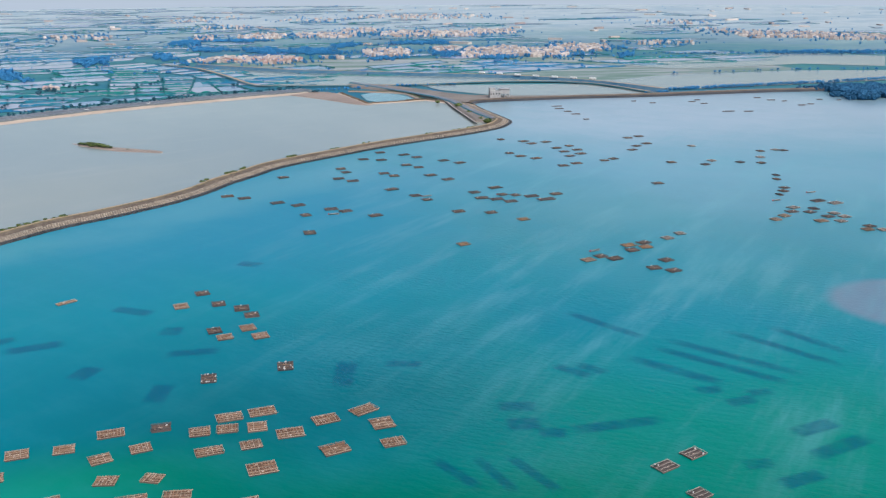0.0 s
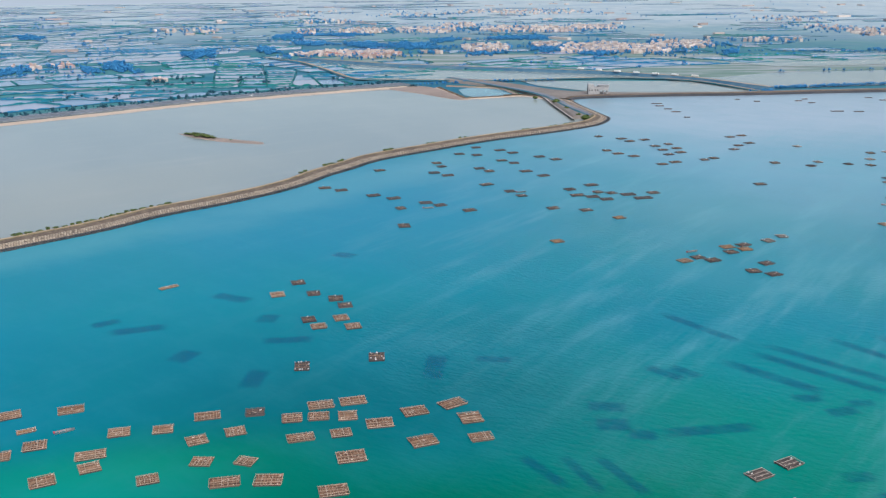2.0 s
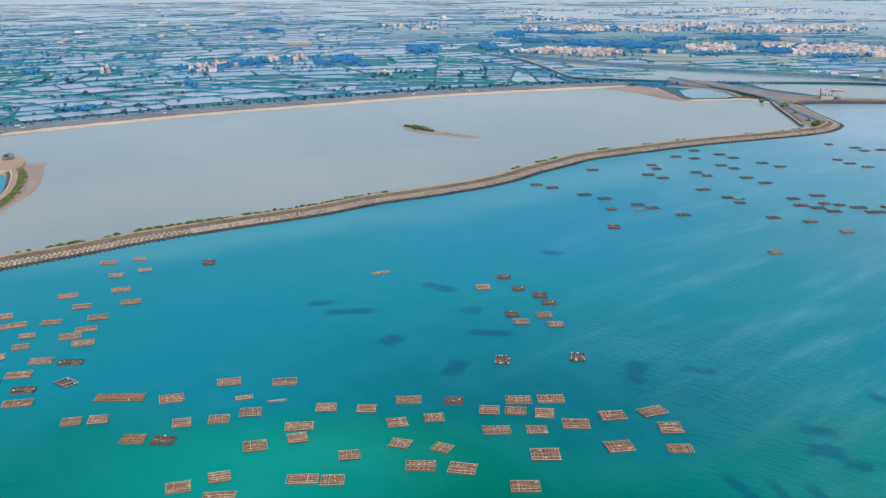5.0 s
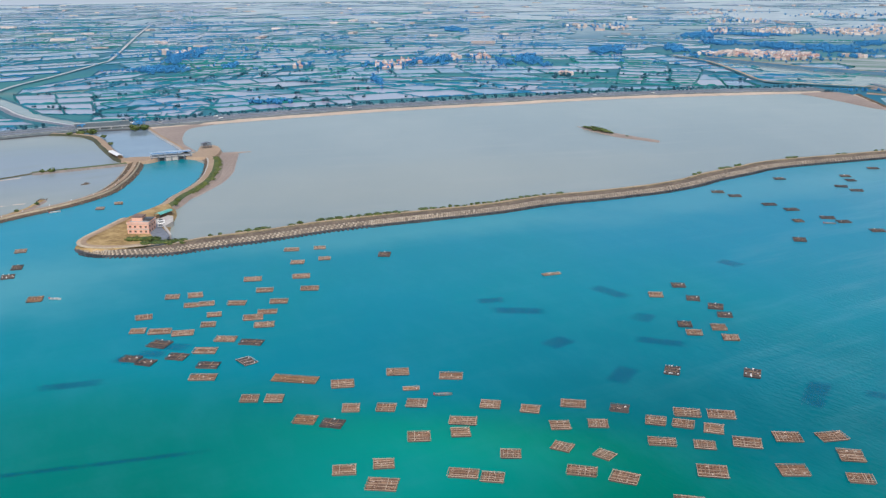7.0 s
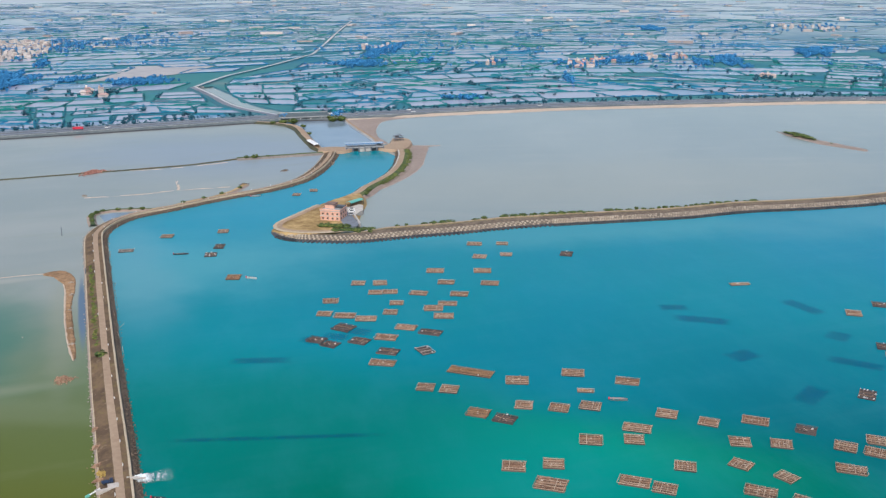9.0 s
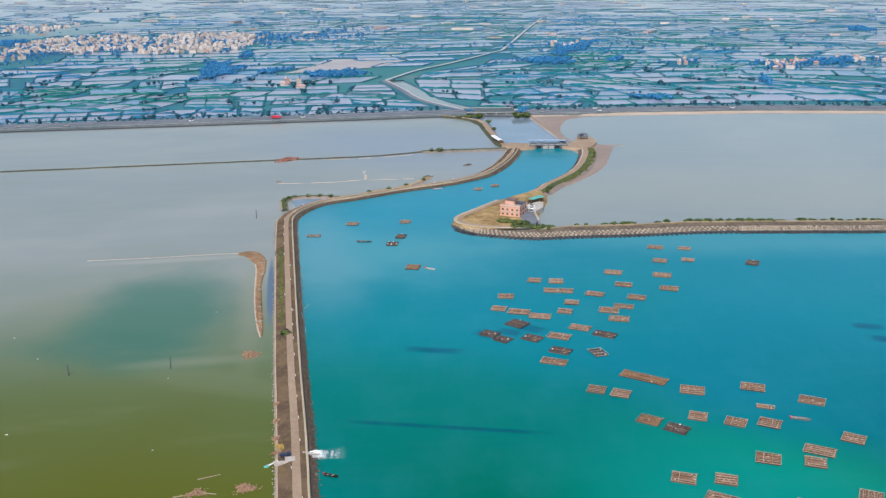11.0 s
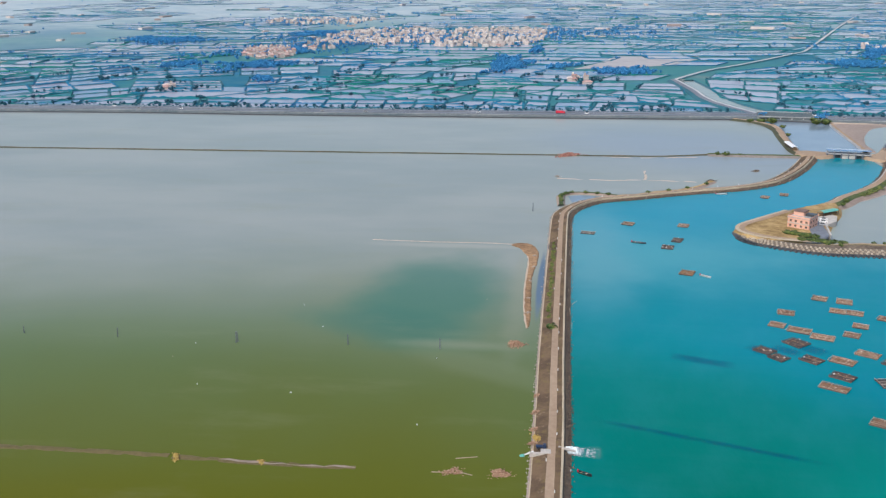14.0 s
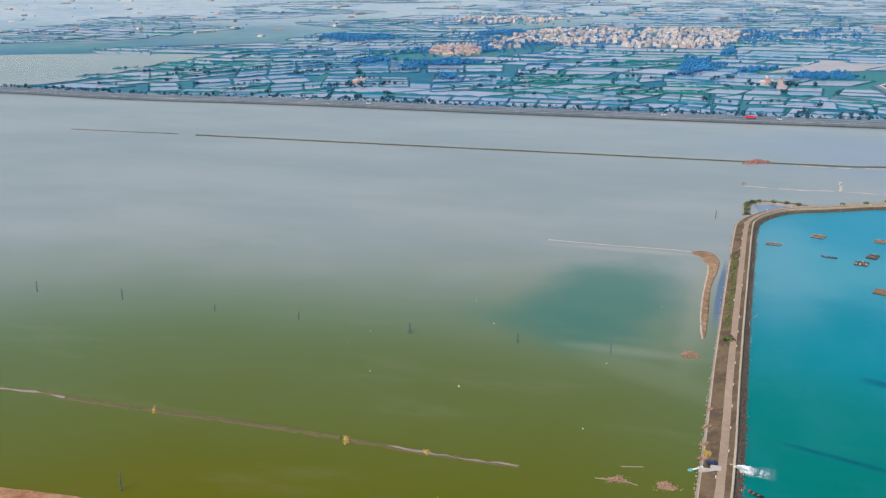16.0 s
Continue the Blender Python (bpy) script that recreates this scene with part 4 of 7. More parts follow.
def villages():
    rnd = random.Random(9)
    kinds = [make_house(k) for k in range(4)]
    spots = []
    for cx, cy, rx, ry, turn, n in TOWNS + HAMLETS:
        a = radians(turn)
        for _ in range(int(n * 1.9) if n > 40 else int(n * 0.7)):
            u, v = rnd.uniform(-1, 1), rnd.uniform(-1, 1)
            if u * u + v * v > 1.25:
                continue
            u, v = u * rx, v * ry
            spots.append((cx + u * math.cos(a) - v * math.sin(a), cy + u * math.sin(a) + v * math.cos(a), turn + rnd.choice((0, 90)) + rnd.uniform(-8, 8), rnd.choice((0, 0, 0, 1, 1, 2, 3))))
    spots.sort(key=lambda p: math.hypot(p[0], p[1]))
    used = set()
    for x, y, t, k in spots[:280]:
        m = pose(x, y, 0, 0, 0, t)
        if k in used:
            copy_thing(kinds[k], m)
        else:
            kinds[k].matrix_basis = m
            used.add(k)
    bm_v, bm_f = [], []
    for x, y, t, k in spots[280:]:
        w, d, h = ((5.5, 7, 5.6), (7.5, 6, 3.8), (12, 7, 3.2), (5, 6.5, 7.4))[k]
        a, n = radians(t), len(bm_v)
        for z, g in ((-0.7, 1), (h, 1), (h + (1.2 if k in (1, 2) else 0.0), 0.5 if k in (1, 2) else 0.98)):
            for sx, sy in ((-1, -1), (1, -1), (1, 1), (-1, 1)):
                bm_v.append((x + (sx * w * math.cos(a) - sy * d * math.sin(a)) * g / 2, y + (sx * w * math.sin(a) + sy * d * math.cos(a)) * g / 2, z))
        for r in (0, 4):
            for i in range(4):
                j = (i + 1) % 4
                bm_f.append((n + r + i, n + r + j, n + r + 4 + j, n + r + 4 + i))
        bm_f.append((n + 8, n + 9, n + 10, n + 11))
    # sheds and glasshouses strewn over the farther plain
    for _ in range(170):
        dist, a = 2000 + 2600 * rnd.random(), radians(rnd.uniform(-28, 106))
        x, y, n, t = -dist * math.sin(a), dist * math.cos(a), len(bm_v), rnd.uniform(0, 3.14)
        w, d, h = rnd.uniform(10, 55), rnd.uniform(8, 14), rnd.uniform(2.5, 5)
        for z in (-0.7, h):
            for sx, sy in ((-1, -1), (1, -1), (1, 1), (-1, 1)):
                bm_v.append((x + (sx * w * math.cos(t) - sy * d * math.sin(t)) / 2, y + (sx * w * math.sin(t) + sy * d * math.cos(t)) / 2, z))
        for i in range(4):
            j = (i + 1) % 4
            bm_f.append((n + i, n + j, n + 4 + j, n + 4 + i))
        bm_f.append((n + 4, n + 5, n + 6, n + 7))
    tagged(raw("far_houses", bm_v, bm_f, M_WALLS), "pale far houses and sheds of villages on the plain", "houses", kind="stuff")


villages()

# added glowing backdrop that stands in for haze at the edge of sight
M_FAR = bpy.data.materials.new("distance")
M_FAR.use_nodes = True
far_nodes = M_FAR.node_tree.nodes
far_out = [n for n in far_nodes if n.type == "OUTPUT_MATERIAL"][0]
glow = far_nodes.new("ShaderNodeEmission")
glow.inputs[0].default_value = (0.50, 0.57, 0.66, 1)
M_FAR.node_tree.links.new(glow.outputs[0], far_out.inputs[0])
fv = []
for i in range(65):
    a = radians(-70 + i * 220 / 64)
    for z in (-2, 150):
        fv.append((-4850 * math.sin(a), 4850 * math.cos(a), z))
tagged(raw("backdrop", fv, [(2 * i, 2 * i + 2, 2 * i + 3, 2 * i + 1) for i in range(64)], M_FAR), "glowing backdrop coloured as haze at the edge of the plain", "backdrop", kind="structure")

# ---- oyster rafts ----
M_BAMBOO = varied("pale_bamboo", (0.34, 0.25, 0.17), (0.64, 0.51, 0.385), 0.8, 3.0)
M_TAN = varied("brown_bamboo", (0.22, 0.120, 0.068), (0.44, 0.27, 0.16), 0.8, 3.0)
M_DARKPOLE = varied("dark_pole_and_shade", (0.045, 0.042, 0.048), (0.17, 0.125, 0.105), 0.8, 3.0)
M_DECK = varied("brown_raft_poles", (0.090, 0.040, 0.026), (0.33, 0.185, 0.115), 0.85, 1.6, True)
M_WEATHERED = varied("pinkish_weathered_poles", (0.115, 0.056, 0.033), (0.40, 0.245, 0.155), 0.85, 1.4, True)
M_DARK = varied("dark_weedy_poles", (0.045, 0.040, 0.040), (0.145, 0.108, 0.092), 0.85, 1.6, True)
M_RUST = varied("orange_brown_poles", (0.16, 0.085, 0.048), (0.40, 0.245, 0.125), 0.85, 1.6, True)
# far-off bamboo with haze put into its grey-brown
M_GREYPOLE = varied("haze_greyed_poles", (0.050, 0.048, 0.052), (0.165, 0.135, 0.125), 0.85, 1.4, True)
M_PALE = varied("bleached_poles", (0.34, 0.29, 0.245), (0.60, 0.52, 0.44), 0.85, 1.2)
M_FOAM = varied("white_float", (0.60, 0.60, 0.58), (0.80, 0.80, 0.78), 0.7, 2.0)
# close poles, lashed poles, label, long poles, cross poles, floats, width of the close poles
STYLES = {"n": (M_DECK, M_BAMBOO, "weathered bamboo oyster raft with pale pole grid", 5, 9, 0, 0.46),
          "t": (M_WEATHERED, M_BAMBOO, "pinkish oyster raft of close-laid bamboo poles", 5, 4, 0, 0.40),
          "l": (M_RUST, M_TAN, "long dark-brown oyster raft with a few pale poles", 5, 4, 1, 0.42),
          "g": (M_GREYPOLE, M_GREYPOLE, "bamboo oyster raft lying far out, greyed for haze", 4, 5, 0, 0.5),
          "d": (M_DARK, M_DARKPOLE, "dark weed-covered bamboo oyster raft lying low", 3, 4, 1, 0.5),
          "b": (M_RUST, M_TAN, "orange-brown oyster raft with few poles", 2, 4, 0, 0.42),
          "p": (M_DARK, M_PALE, "dark oyster raft with bleached white poles", 4, 2, 2, 0.5),
          "s": (M_DARK, M_DARKPOLE, "oyster raft dotted with white floats", 4, 5, 10, 0.42),
          "y": (M_RUST, M_BAMBOO, "small narrow raft of yellowed bamboo", 3, 4, 1, 0.3)}


def make_raft(style, length, width, seed):
    """Close-laid bamboo along the raft on two added dark edge beams, with poles lashed over it both ways."""
    rnd = random.Random(seed)
    deck_mat, rail_mat, label, n_long, n_cross, floats, pitch = STYLES[style]
    top = tagged(empty("oyster_raft"), label, "raft", "oyster rafts on the lagoon")
    ragged = 0.8 if style in "dbg" else 0.3
    bm = bmesh.new()
    n = max(5, round(width / pitch))
    for i in range(n):
        if rnd.random() < 0.03:
            continue
        y = -width / 2 + (i + 0.5) * width / n
        a, b = -length / 2 + rnd.uniform(-0.15, ragged), length / 2 + rnd.uniform(-ragged, 0.15)
        w, skew = 0.36 * width / n * rnd.uniform(0.75, 1.15), rnd.uniform(-0.12, 0.12)
        cuts = [a, *sorted(rnd.uniform(a, b) for _ in range(3)), b]
        for c, d in zip(cuts, cuts[1:]):
            z = 0.44 + rnd.uniform(-0.10, 0.10)
            lo = [bm.verts.new((x, y + s * w + skew * x / length, z - 0.22)) for x, s in ((c, -1), (d, -1), (d, 1), (c, 1))]
            hi = [bm.verts.new((x, y + s * w * 0.55 + skew * x / length, z)) for x, s in ((c, -1), (d, -1), (d, 1), (c, 1))]
            bm.faces.new(hi)
            for k in range(4):
                bm.faces.new((lo[k], lo[(k + 1) % 4], hi[(k + 1) % 4], hi[k]))
    part("deck", bm, deck_mat, top)["kind"] = "stuff"
    bm = bmesh.new()
    box(bm, (length * 0.97, width * 0.95, 0.10), (0, 0, 0.22))
    part("underlayer", bm, M_DARKPOLE if style in "dpg" else M_UNDER, top, "dark plate under the poles")
    # dark beams added to give the edges their shade
    for sy in (-1, 1):
        bm = bmesh.new()
        box(bm, (length * 0.99, 0.28, 0.40), (0, sy * (width / 2 - 0.16), 0.12))
        part("bearer", bm, M_DARKPOLE, top, "added edge beam, dark for the raft's shaded underside")
    for i in range(n_long):
        y = -width / 2 + i * width / (n_long - 1) + rnd.uniform(-0.15, 0.15)
        bm = bmesh.new()
        k = rnd.uniform(0.8, 1.0) if 0 < i < n_long - 1 else 1.0
        edge = i in (0, n_long - 1)
        r = rnd.uniform(0.075, 0.10) if edge or style == "p" else rnd.uniform(0.06, 0.085)
        pole(bm, (-length / 2 * k - rnd.uniform(0, 0.3), y + rnd.uniform(-0.2, 0.2), 0.58), (length / 2 * k + rnd.uniform(0, 0.3), y + rnd.uniform(-0.2, 0.2), 0.58), r, 5)
        part("long_pole", bm, rail_mat if edge or style == "p" or (style in "nt" and rnd.random() < 0.75) else (M_GREYPOLE if style == "g" else M_TAN), top)
    for i in range(n_cross):
        x = -length / 2 + i * length / (n_cross - 1) + rnd.uniform(-0.2, 0.2)
        bm = bmesh.new()
        pole(bm, (x + rnd.uniform(-0.2, 0.2), -width / 2 - rnd.uniform(-0.1, 0.25), 0.68), (x, width / 2 + rnd.uniform(-0.1, 0.25), 0.68), rnd.uniform(0.07, 0.10), 5)
        part("cross_pole", bm, rail_mat if i in (0, n_cross - 1) or rnd.random() < 0.65 else (M_GREYPOLE if style == "g" else M_TAN), top)
    for i in range(floats):
        bm = bmesh.new()
        w = rnd.uniform(0.22, 0.5)
        box(bm, (w * rnd.uniform(1.0, 2.0), w, 0.35), (rnd.uniform(-0.49, 0.49) * length, rnd.choice((-0.47, 0.47, rnd.uniform(-0.4, 0.4))) * width, 0.74), rnd.uniform(0, 90), 0.8)
        part("float", bm, M_FOAM, top)
    # oyster strings, tools and scraps of foam strewn over the deck
    bm = bmesh.new()
    for i in range({"n": 26, "t": 16, "d": 8, "s": 10}.get(style, 4)):
        w = rnd.uniform(0.12, 0.34)
        box(bm, (w * rnd.uniform(1.0, 2.6), w, 0.16), (rnd.uniform(-0.47, 0.47) * length, rnd.uniform(-0.46, 0.46) * width, 0.56), rnd.uniform(-20, 20), 0.8)
    part("clutter", bm, M_SCRAP, top, "pale oyster strings and scraps on the deck")["kind"] = "stuff"
    return top


M_SCRAP = varied("pale_scraps", (0.24, 0.15, 0.10), (0.80, 0.68, 0.56), 0.8, 2.0, True)
M_UNDER = varied("dark_brown_plate", (0.060, 0.034, 0.026), (0.130, 0.075, 0.050), 0.7, 1.5)
RAFT_KINDS = {}
COUNT = [0]


def rafts(*rows):
    """Each row: place, turn, length, width, style."""
    for x, y, turn, length, width, style in rows:
        COUNT[0] += 1
        # the farther field is close-laid and weathered, the nearer one open grids, the distant one greyed for haze
        if style == "n" and math.hypot(x, y) < 480:
            style = "t" if (x < -106 and COUNT[0] % 4) or COUNT[0] % 6 == 0 else "n"
        elif style in "nb" and y > 600:
            style = "g"
        kinds = RAFT_KINDS.setdefault((style, length > 8.2), [])
        want = 4 if style in "nt" else 2
        base = {"y": 6.2, "l": 18.5}.get(style, 9.2 if length > 8.2 else 6.8)
        wide = 6.6 if style != "y" else 2.9
        m = pose(x, y, 0, 0, 0, turn)
        if len(kinds) < want:
            ob = make_raft(style, base, wide, COUNT[0])
            kinds.append(ob)
        else:
            ob = copy_thing(kinds[COUNT[0] % want], m)
        ob.matrix_basis = m @ Matrix.Diagonal((length * 0.95 / base, width * 0.88 / wide, 1, 1))


rafts(
    (-311, 414, 33, 8.5, 6.6, "n"), (-299, 424, 34, 6.8, 5.7, "n"), (-294, 396, 30, 7.6, 6.9, "n"), (-285, 408, 34, 6.6, 6.2, "n"),
    (-297, 362, 37, 9.1, 7.2, "n"), (-278, 377, 36, 9.2, 7.4, "n"), (-281, 351, 34, 8.5, 6.8, "n"), (-263, 363, 31, 9.1, 6.8, "n"),
    (-314, 323, 38, 6.8, 6.6, "n"), (-306, 330, 44, 7.2, 7.4, "n"), (-298, 318, 40, 7.2, 6.1, "n"), (-293, 323, 40, 7.1, 6.2, "n"),
    (-281, 330, 29, 8.7, 6.2, "n"), (-265, 341, 32, 8.7, 7.1, "n"), (-260, 429, 25, 6.8, 8.6, "d"),
)
rafts(
    (-306, 296, 44, 7.3, 6.6, "n"), (-280, 313, 39, 6.6, 5.9, "n"), (-261, 327, 35, 9.0, 5.9, "n"), (-262, 318, 36, 9.0, 7.3, "n"),
    (-274, 302, 35, 6.7, 6.1, "n"), (-252, 313, 36, 9.1, 6.9, "n"), (-296, 282, 34, 7.0, 6.1, "n"), (-287, 286, 36, 9.8, 6.7, "n"),
    (-277, 289, 38, 9.6, 6.6, "n"), (-256, 292, 25, 9.2, 6.3, "n"), (-244, 294, 20, 10.2, 6.1, "d"),
)
rafts(
    (-277, 275, 11, 9.0, 8.5, "d"), (-276, 258, 17, 7.9, 6.7, "d"), (-268, 258, 13, 7.3, 6.6, "d"), (-261, 268, 16, 8.3, 6.9, "d"),
    (-255, 278, 27, 9.6, 6.5, "n"), (-244, 267, 23, 9.0, 6.5, "d"), (-233, 277, 67, 5.9, 8.6, "p"), (-238, 257, 29, 10.5, 6.2, "n"),
    (-205.5, 271.5, 18, 18.5, 6.6, "l"),
)
rafts(
    (-187, 276, 35, 8.9, 7.7, "n"), (-174, 295, 31, 8.9, 7.0, "n"), (-154, 301, 25, 9.1, 6.8, "n"), (-162, 284, 33, 6.2, 2.9, "y"),
    (-210, 250, 30, 6.8, 6.6, "n"), (-202, 254, 28, 6.9, 7.0, "n"), (-173, 260, 30, 6.6, 6.8, "n"), (-162, 266, 24, 7.0, 6.8, "n"),
    (-154, 274, 23, 7.7, 7.0, "n"), (-130, 285, 20, 7.5, 7.0, "n"), (-116, 288, 16, 7.1, 6.4, "n"), (-182, 245, 19, 8.0, 6.8, "b"),
    (-172, 247, 16, 8.0, 6.6, "d"),
)
rafts(
    (-133, 269, 22, 9.8, 6.4, "n"), (-130, 261, 31, 6.9, 7.0, "n"), (-141, 252, 31, 7.7, 7.6, "n"), (-109, 255, 25, 6.9, 6.4, "n"),
    (-142, 231, 33, 6.9, 6.7, "n"), (-151, 222, 32, 7.8, 6.7, "n"), (-117, 237, 20, 9.7, 6.2, "n"), (-108, 239, 19, 7.4, 6.5, "n"),
    (-136, 220, 21, 9.9, 7.9, "n"), (-104, 299, 19, 9.3, 6.5, "n"), (-88, 303, 13, 6.8, 6.6, "d"), (-102, 281, 30, 7.0, 6.7, "n"),
    (-91, 288, 24, 7.0, 6.5, "n"),
)
rafts(
    (-74, 299, 13, 7.0, 7.2, "n"), (-65, 301, 11, 7.2, 6.7, "n"), (-66, 310, 19, 9.3, 6.9, "n"), (-55, 314, 18, 9.8, 6.8, "n"),
    (-55, 302, 12, 6.9, 7.4, "n"), (-68, 285, 20, 9.3, 6.1, "n"), (-55, 289, 18, 7.2, 6.1, "n"), (-43, 297, 15, 9.5, 7.4, "n"),
    (-32, 307, 24, 9.2, 7.4, "n"), (-19, 314, 38, 9.7, 6.8, "n"), (-12, 303, 19, 7.9, 8.5, "n"), (-96, 267, 1, 7.0, 6.2, "n"),
    (-82, 268, -12, 6.4, 5.6, "n"),
)
rafts(
    (-85, 255, 16, 9.5, 6.5, "n"), (-72, 257, 6, 8.7, 7.3, "n"), (-49, 273, 18, 9.6, 8.2, "n"), (-27, 285, 26, 9.2, 7.9, "n"),
    (-8, 289, 19, 7.8, 6.3, "n"), (-51, 252, 18, 9.0, 7.0, "n"),
)
rafts(
    (-104, 448, 22, 6.9, 7.1, "d"), (-110, 429, 22, 7.0, 7.6, "n"), (-93, 432, 16, 6.4, 7.4, "d"), (-81, 425, 13, 7.1, 7.9, "d"),
    (-75, 416, 16, 6.7, 7.5, "d"), (-88, 396, 21, 6.3, 7.1, "d"), (-82, 388, 21, 6.7, 6.8, "n"), (-74, 399, 22, 6.7, 7.6, "n"),
    (-67, 389, 21, 6.9, 7.2, "n"), (-80, 344, 11, 6.1, 8.8, "s"), (-52, 355, 9, 6.4, 8.8, "s"), (-63, 560, 14, 7.5, 8.7, "d"),
)
rafts(
    (-131, 662, 18, 8.9, 6.4, "d"), (-118, 655, 22, 8.8, 6.4, "b"), (-93, 640, 30, 9.3, 6.4, "n"), (-78, 632, 30, 9.2, 6.4, "n"),
    (-100, 725, 26, 8.3, 6.4, "d"), (-70, 604, 30, 6.3, 6.4, "d"), (-55, 620, 18, 9.0, 6.4, "b"), (-45, 614, 30, 8.3, 6.4, "b"),
    (-25, 601, 26, 8.8, 6.4, "d"), (-58, 756, 18, 7.7, 6.4, "d"), (-53, 742, 30, 6.9, 6.4, "b"), (-57, 718, 14, 8.9, 6.4, "n"),
    (-46, 709, 18, 9.2, 6.4, "n"), (-29, 827, 22, 8.1, 6.4, "n"), (-42, 796, 22, 8.6, 6.4, "b"), (-27, 792, 30, 8.1, 6.4, "b"),
)
rafts(
    (-8, 815, 26, 9.2, 6.4, "b"), (3, 803, 30, 8.6, 6.4, "b"), (-6, 769, 18, 8.7, 6.4, "d"), (4, 759, 14, 7.8, 6.4, "n"),
    (-23, 736, 18, 8.3, 6.4, "b"), (-15, 726, 18, 7.5, 6.4, "d"), (13, 727, 26, 9.4, 6.4, "d"), (25, 787, 26, 8.9, 6.4, "b"),
    (38, 776, 30, 9.2, 6.4, "d"), (26, 711, 30, 9.2, 6.4, "b"), (-16, 678, 30, 9.8, 6.4, "d"), (1, 657, 22, 7.5, 6.4, "n"),
    (9, 644, 22, 7.1, 6.4, "d"),
)
rafts(
    (82, 888, 22, 6.4, 6.4, "d"), (102, 877, 30, 8.9, 6.4, "d"), (108, 864, 30, 8.8, 6.4, "d"), (122, 872, 30, 8.9, 6.4, "d"),
    (83, 817, 14, 7.1, 6.4, "d"), (91, 803, 18, 9.0, 6.4, "d"), (103, 792, 30, 8.9, 6.4, "d"), (127, 840, 22, 8.5, 6.4, "d"),
    (140, 850, 22, 7.0, 6.4, "d"), (131, 822, 14, 8.4, 6.4, "d"), (144, 830, 14, 8.4, 6.4, "d"), (133, 801, 26, 8.2, 6.4, "d"),
    (144, 811, 26, 9.1, 6.4, "d"), (121, 759, 14, 8.6, 6.4, "d"), (133, 768, 22, 9.5, 6.4, "d"), (158, 779, 14, 7.2, 6.4, "d"),
)
rafts(
    (167, 786, 26, 7.3, 6.4, "d"), (202, 890, 18, 8.2, 6.4, "d"), (214, 898, 14, 8.3, 6.4, "d"), (200, 846, 22, 7.8, 6.4, "d"),
    (212, 858, 26, 8.8, 6.4, "d"), (192, 827, 26, 7.7, 6.4, "d"), (211, 768, 14, 7.1, 6.4, "d"), (180, 688, 14, 8.5, 6.4, "d"),
)
rafts(
    (43, 665, 30, 7.7, 6.4, "n"), (59, 680, 26, 9.9, 6.4, "d"), (62, 657, 30, 6.2, 6.4, "d"), (71, 655, 30, 6.8, 6.4, "d"),
    (47, 647, 14, 9.5, 6.4, "d"), (57, 643, 14, 9.4, 6.4, "n"), (66, 636, 14, 8.9, 6.4, "n"), (82, 651, 18, 10.1, 6.4, "b"),
    (100, 657, 22, 8.2, 6.4, "d"), (91, 641, 18, 12.7, 6.4, "n"), (29, 609, 22, 8.3, 6.4, "d"), (50, 605, 22, 7.9, 6.4, "d"),
    (69, 586, 26, 7.1, 6.4, "b"), (28, 530, 26, 6.7, 6.4, "b"), (94, 495, 30, 7.3, 6.4, "n"), (102, 502, 30, 6.9, 6.4, "d"),
)
rafts(
    (109, 497, 26, 7.9, 6.4, "d"), (122, 523, 22, 7.7, 6.4, "b"), (122, 513, 22, 7.1, 6.4, "d"), (132, 528, 30, 7.7, 6.4, "d"),
    (131, 519, 14, 7.1, 6.4, "b"), (148, 537, 30, 6.3, 6.4, "p"), (158, 547, 14, 5.7, 6.4, "p"), (136, 493, 30, 7.3, 6.4, "d"),
    (126, 479, 14, 7.1, 6.4, "d"), (135, 474, 26, 7.6, 6.4, "d"),
)
rafts(
    (249, 843, 22, 6.0, 6.4, "p"), (246, 773, 22, 5.9, 6.4, "p"), (236, 757, 26, 6.6, 6.4, "n"), (267, 765, 30, 6.3, 6.4, "n"),
    (301, 814, 14, 6.3, 6.4, "d"), (291, 786, 22, 6.4, 6.4, "p"), (283, 761, 26, 6.3, 6.4, "d"), (316, 819, 30, 6.3, 6.4, "p"),
    (322, 816, 22, 7.1, 6.4, "n"), (277, 712, 22, 3.7, 6.4, "n"), (272, 697, 22, 4.3, 6.4, "d"), (267, 668, 30, 6.3, 6.4, "d"),
    (262, 657, 22, 6.2, 6.4, "d"), (255, 646, 14, 3.4, 6.4, "n"), (250, 608, 30, 7.6, 6.4, "p"), (245, 597, 18, 7.7, 6.4, "d"),
)
rafts(
    (236, 586, 30, 6.7, 6.4, "n"), (227, 577, 22, 6.0, 6.4, "n"), (274, 626, 22, 9.8, 6.4, "n"), (283, 619, 26, 9.6, 6.4, "p"),
    (262, 604, 14, 5.7, 6.4, "n"), (256, 595, 30, 6.8, 6.4, "d"), (270, 591, 22, 6.2, 6.4, "p"), (263, 583, 18, 6.7, 6.4, "d"),
    (254, 572, 18, 7.8, 6.4, "n"), (273, 582, 22, 6.7, 6.4, "p"), (266, 571, 18, 6.6, 6.4, "p"), (278, 558, 26, 6.4, 6.4, "d"),
    (273, 550, 18, 6.4, 6.4, "n"), (282, 549, 14, 5.8, 6.4, "p"),
)
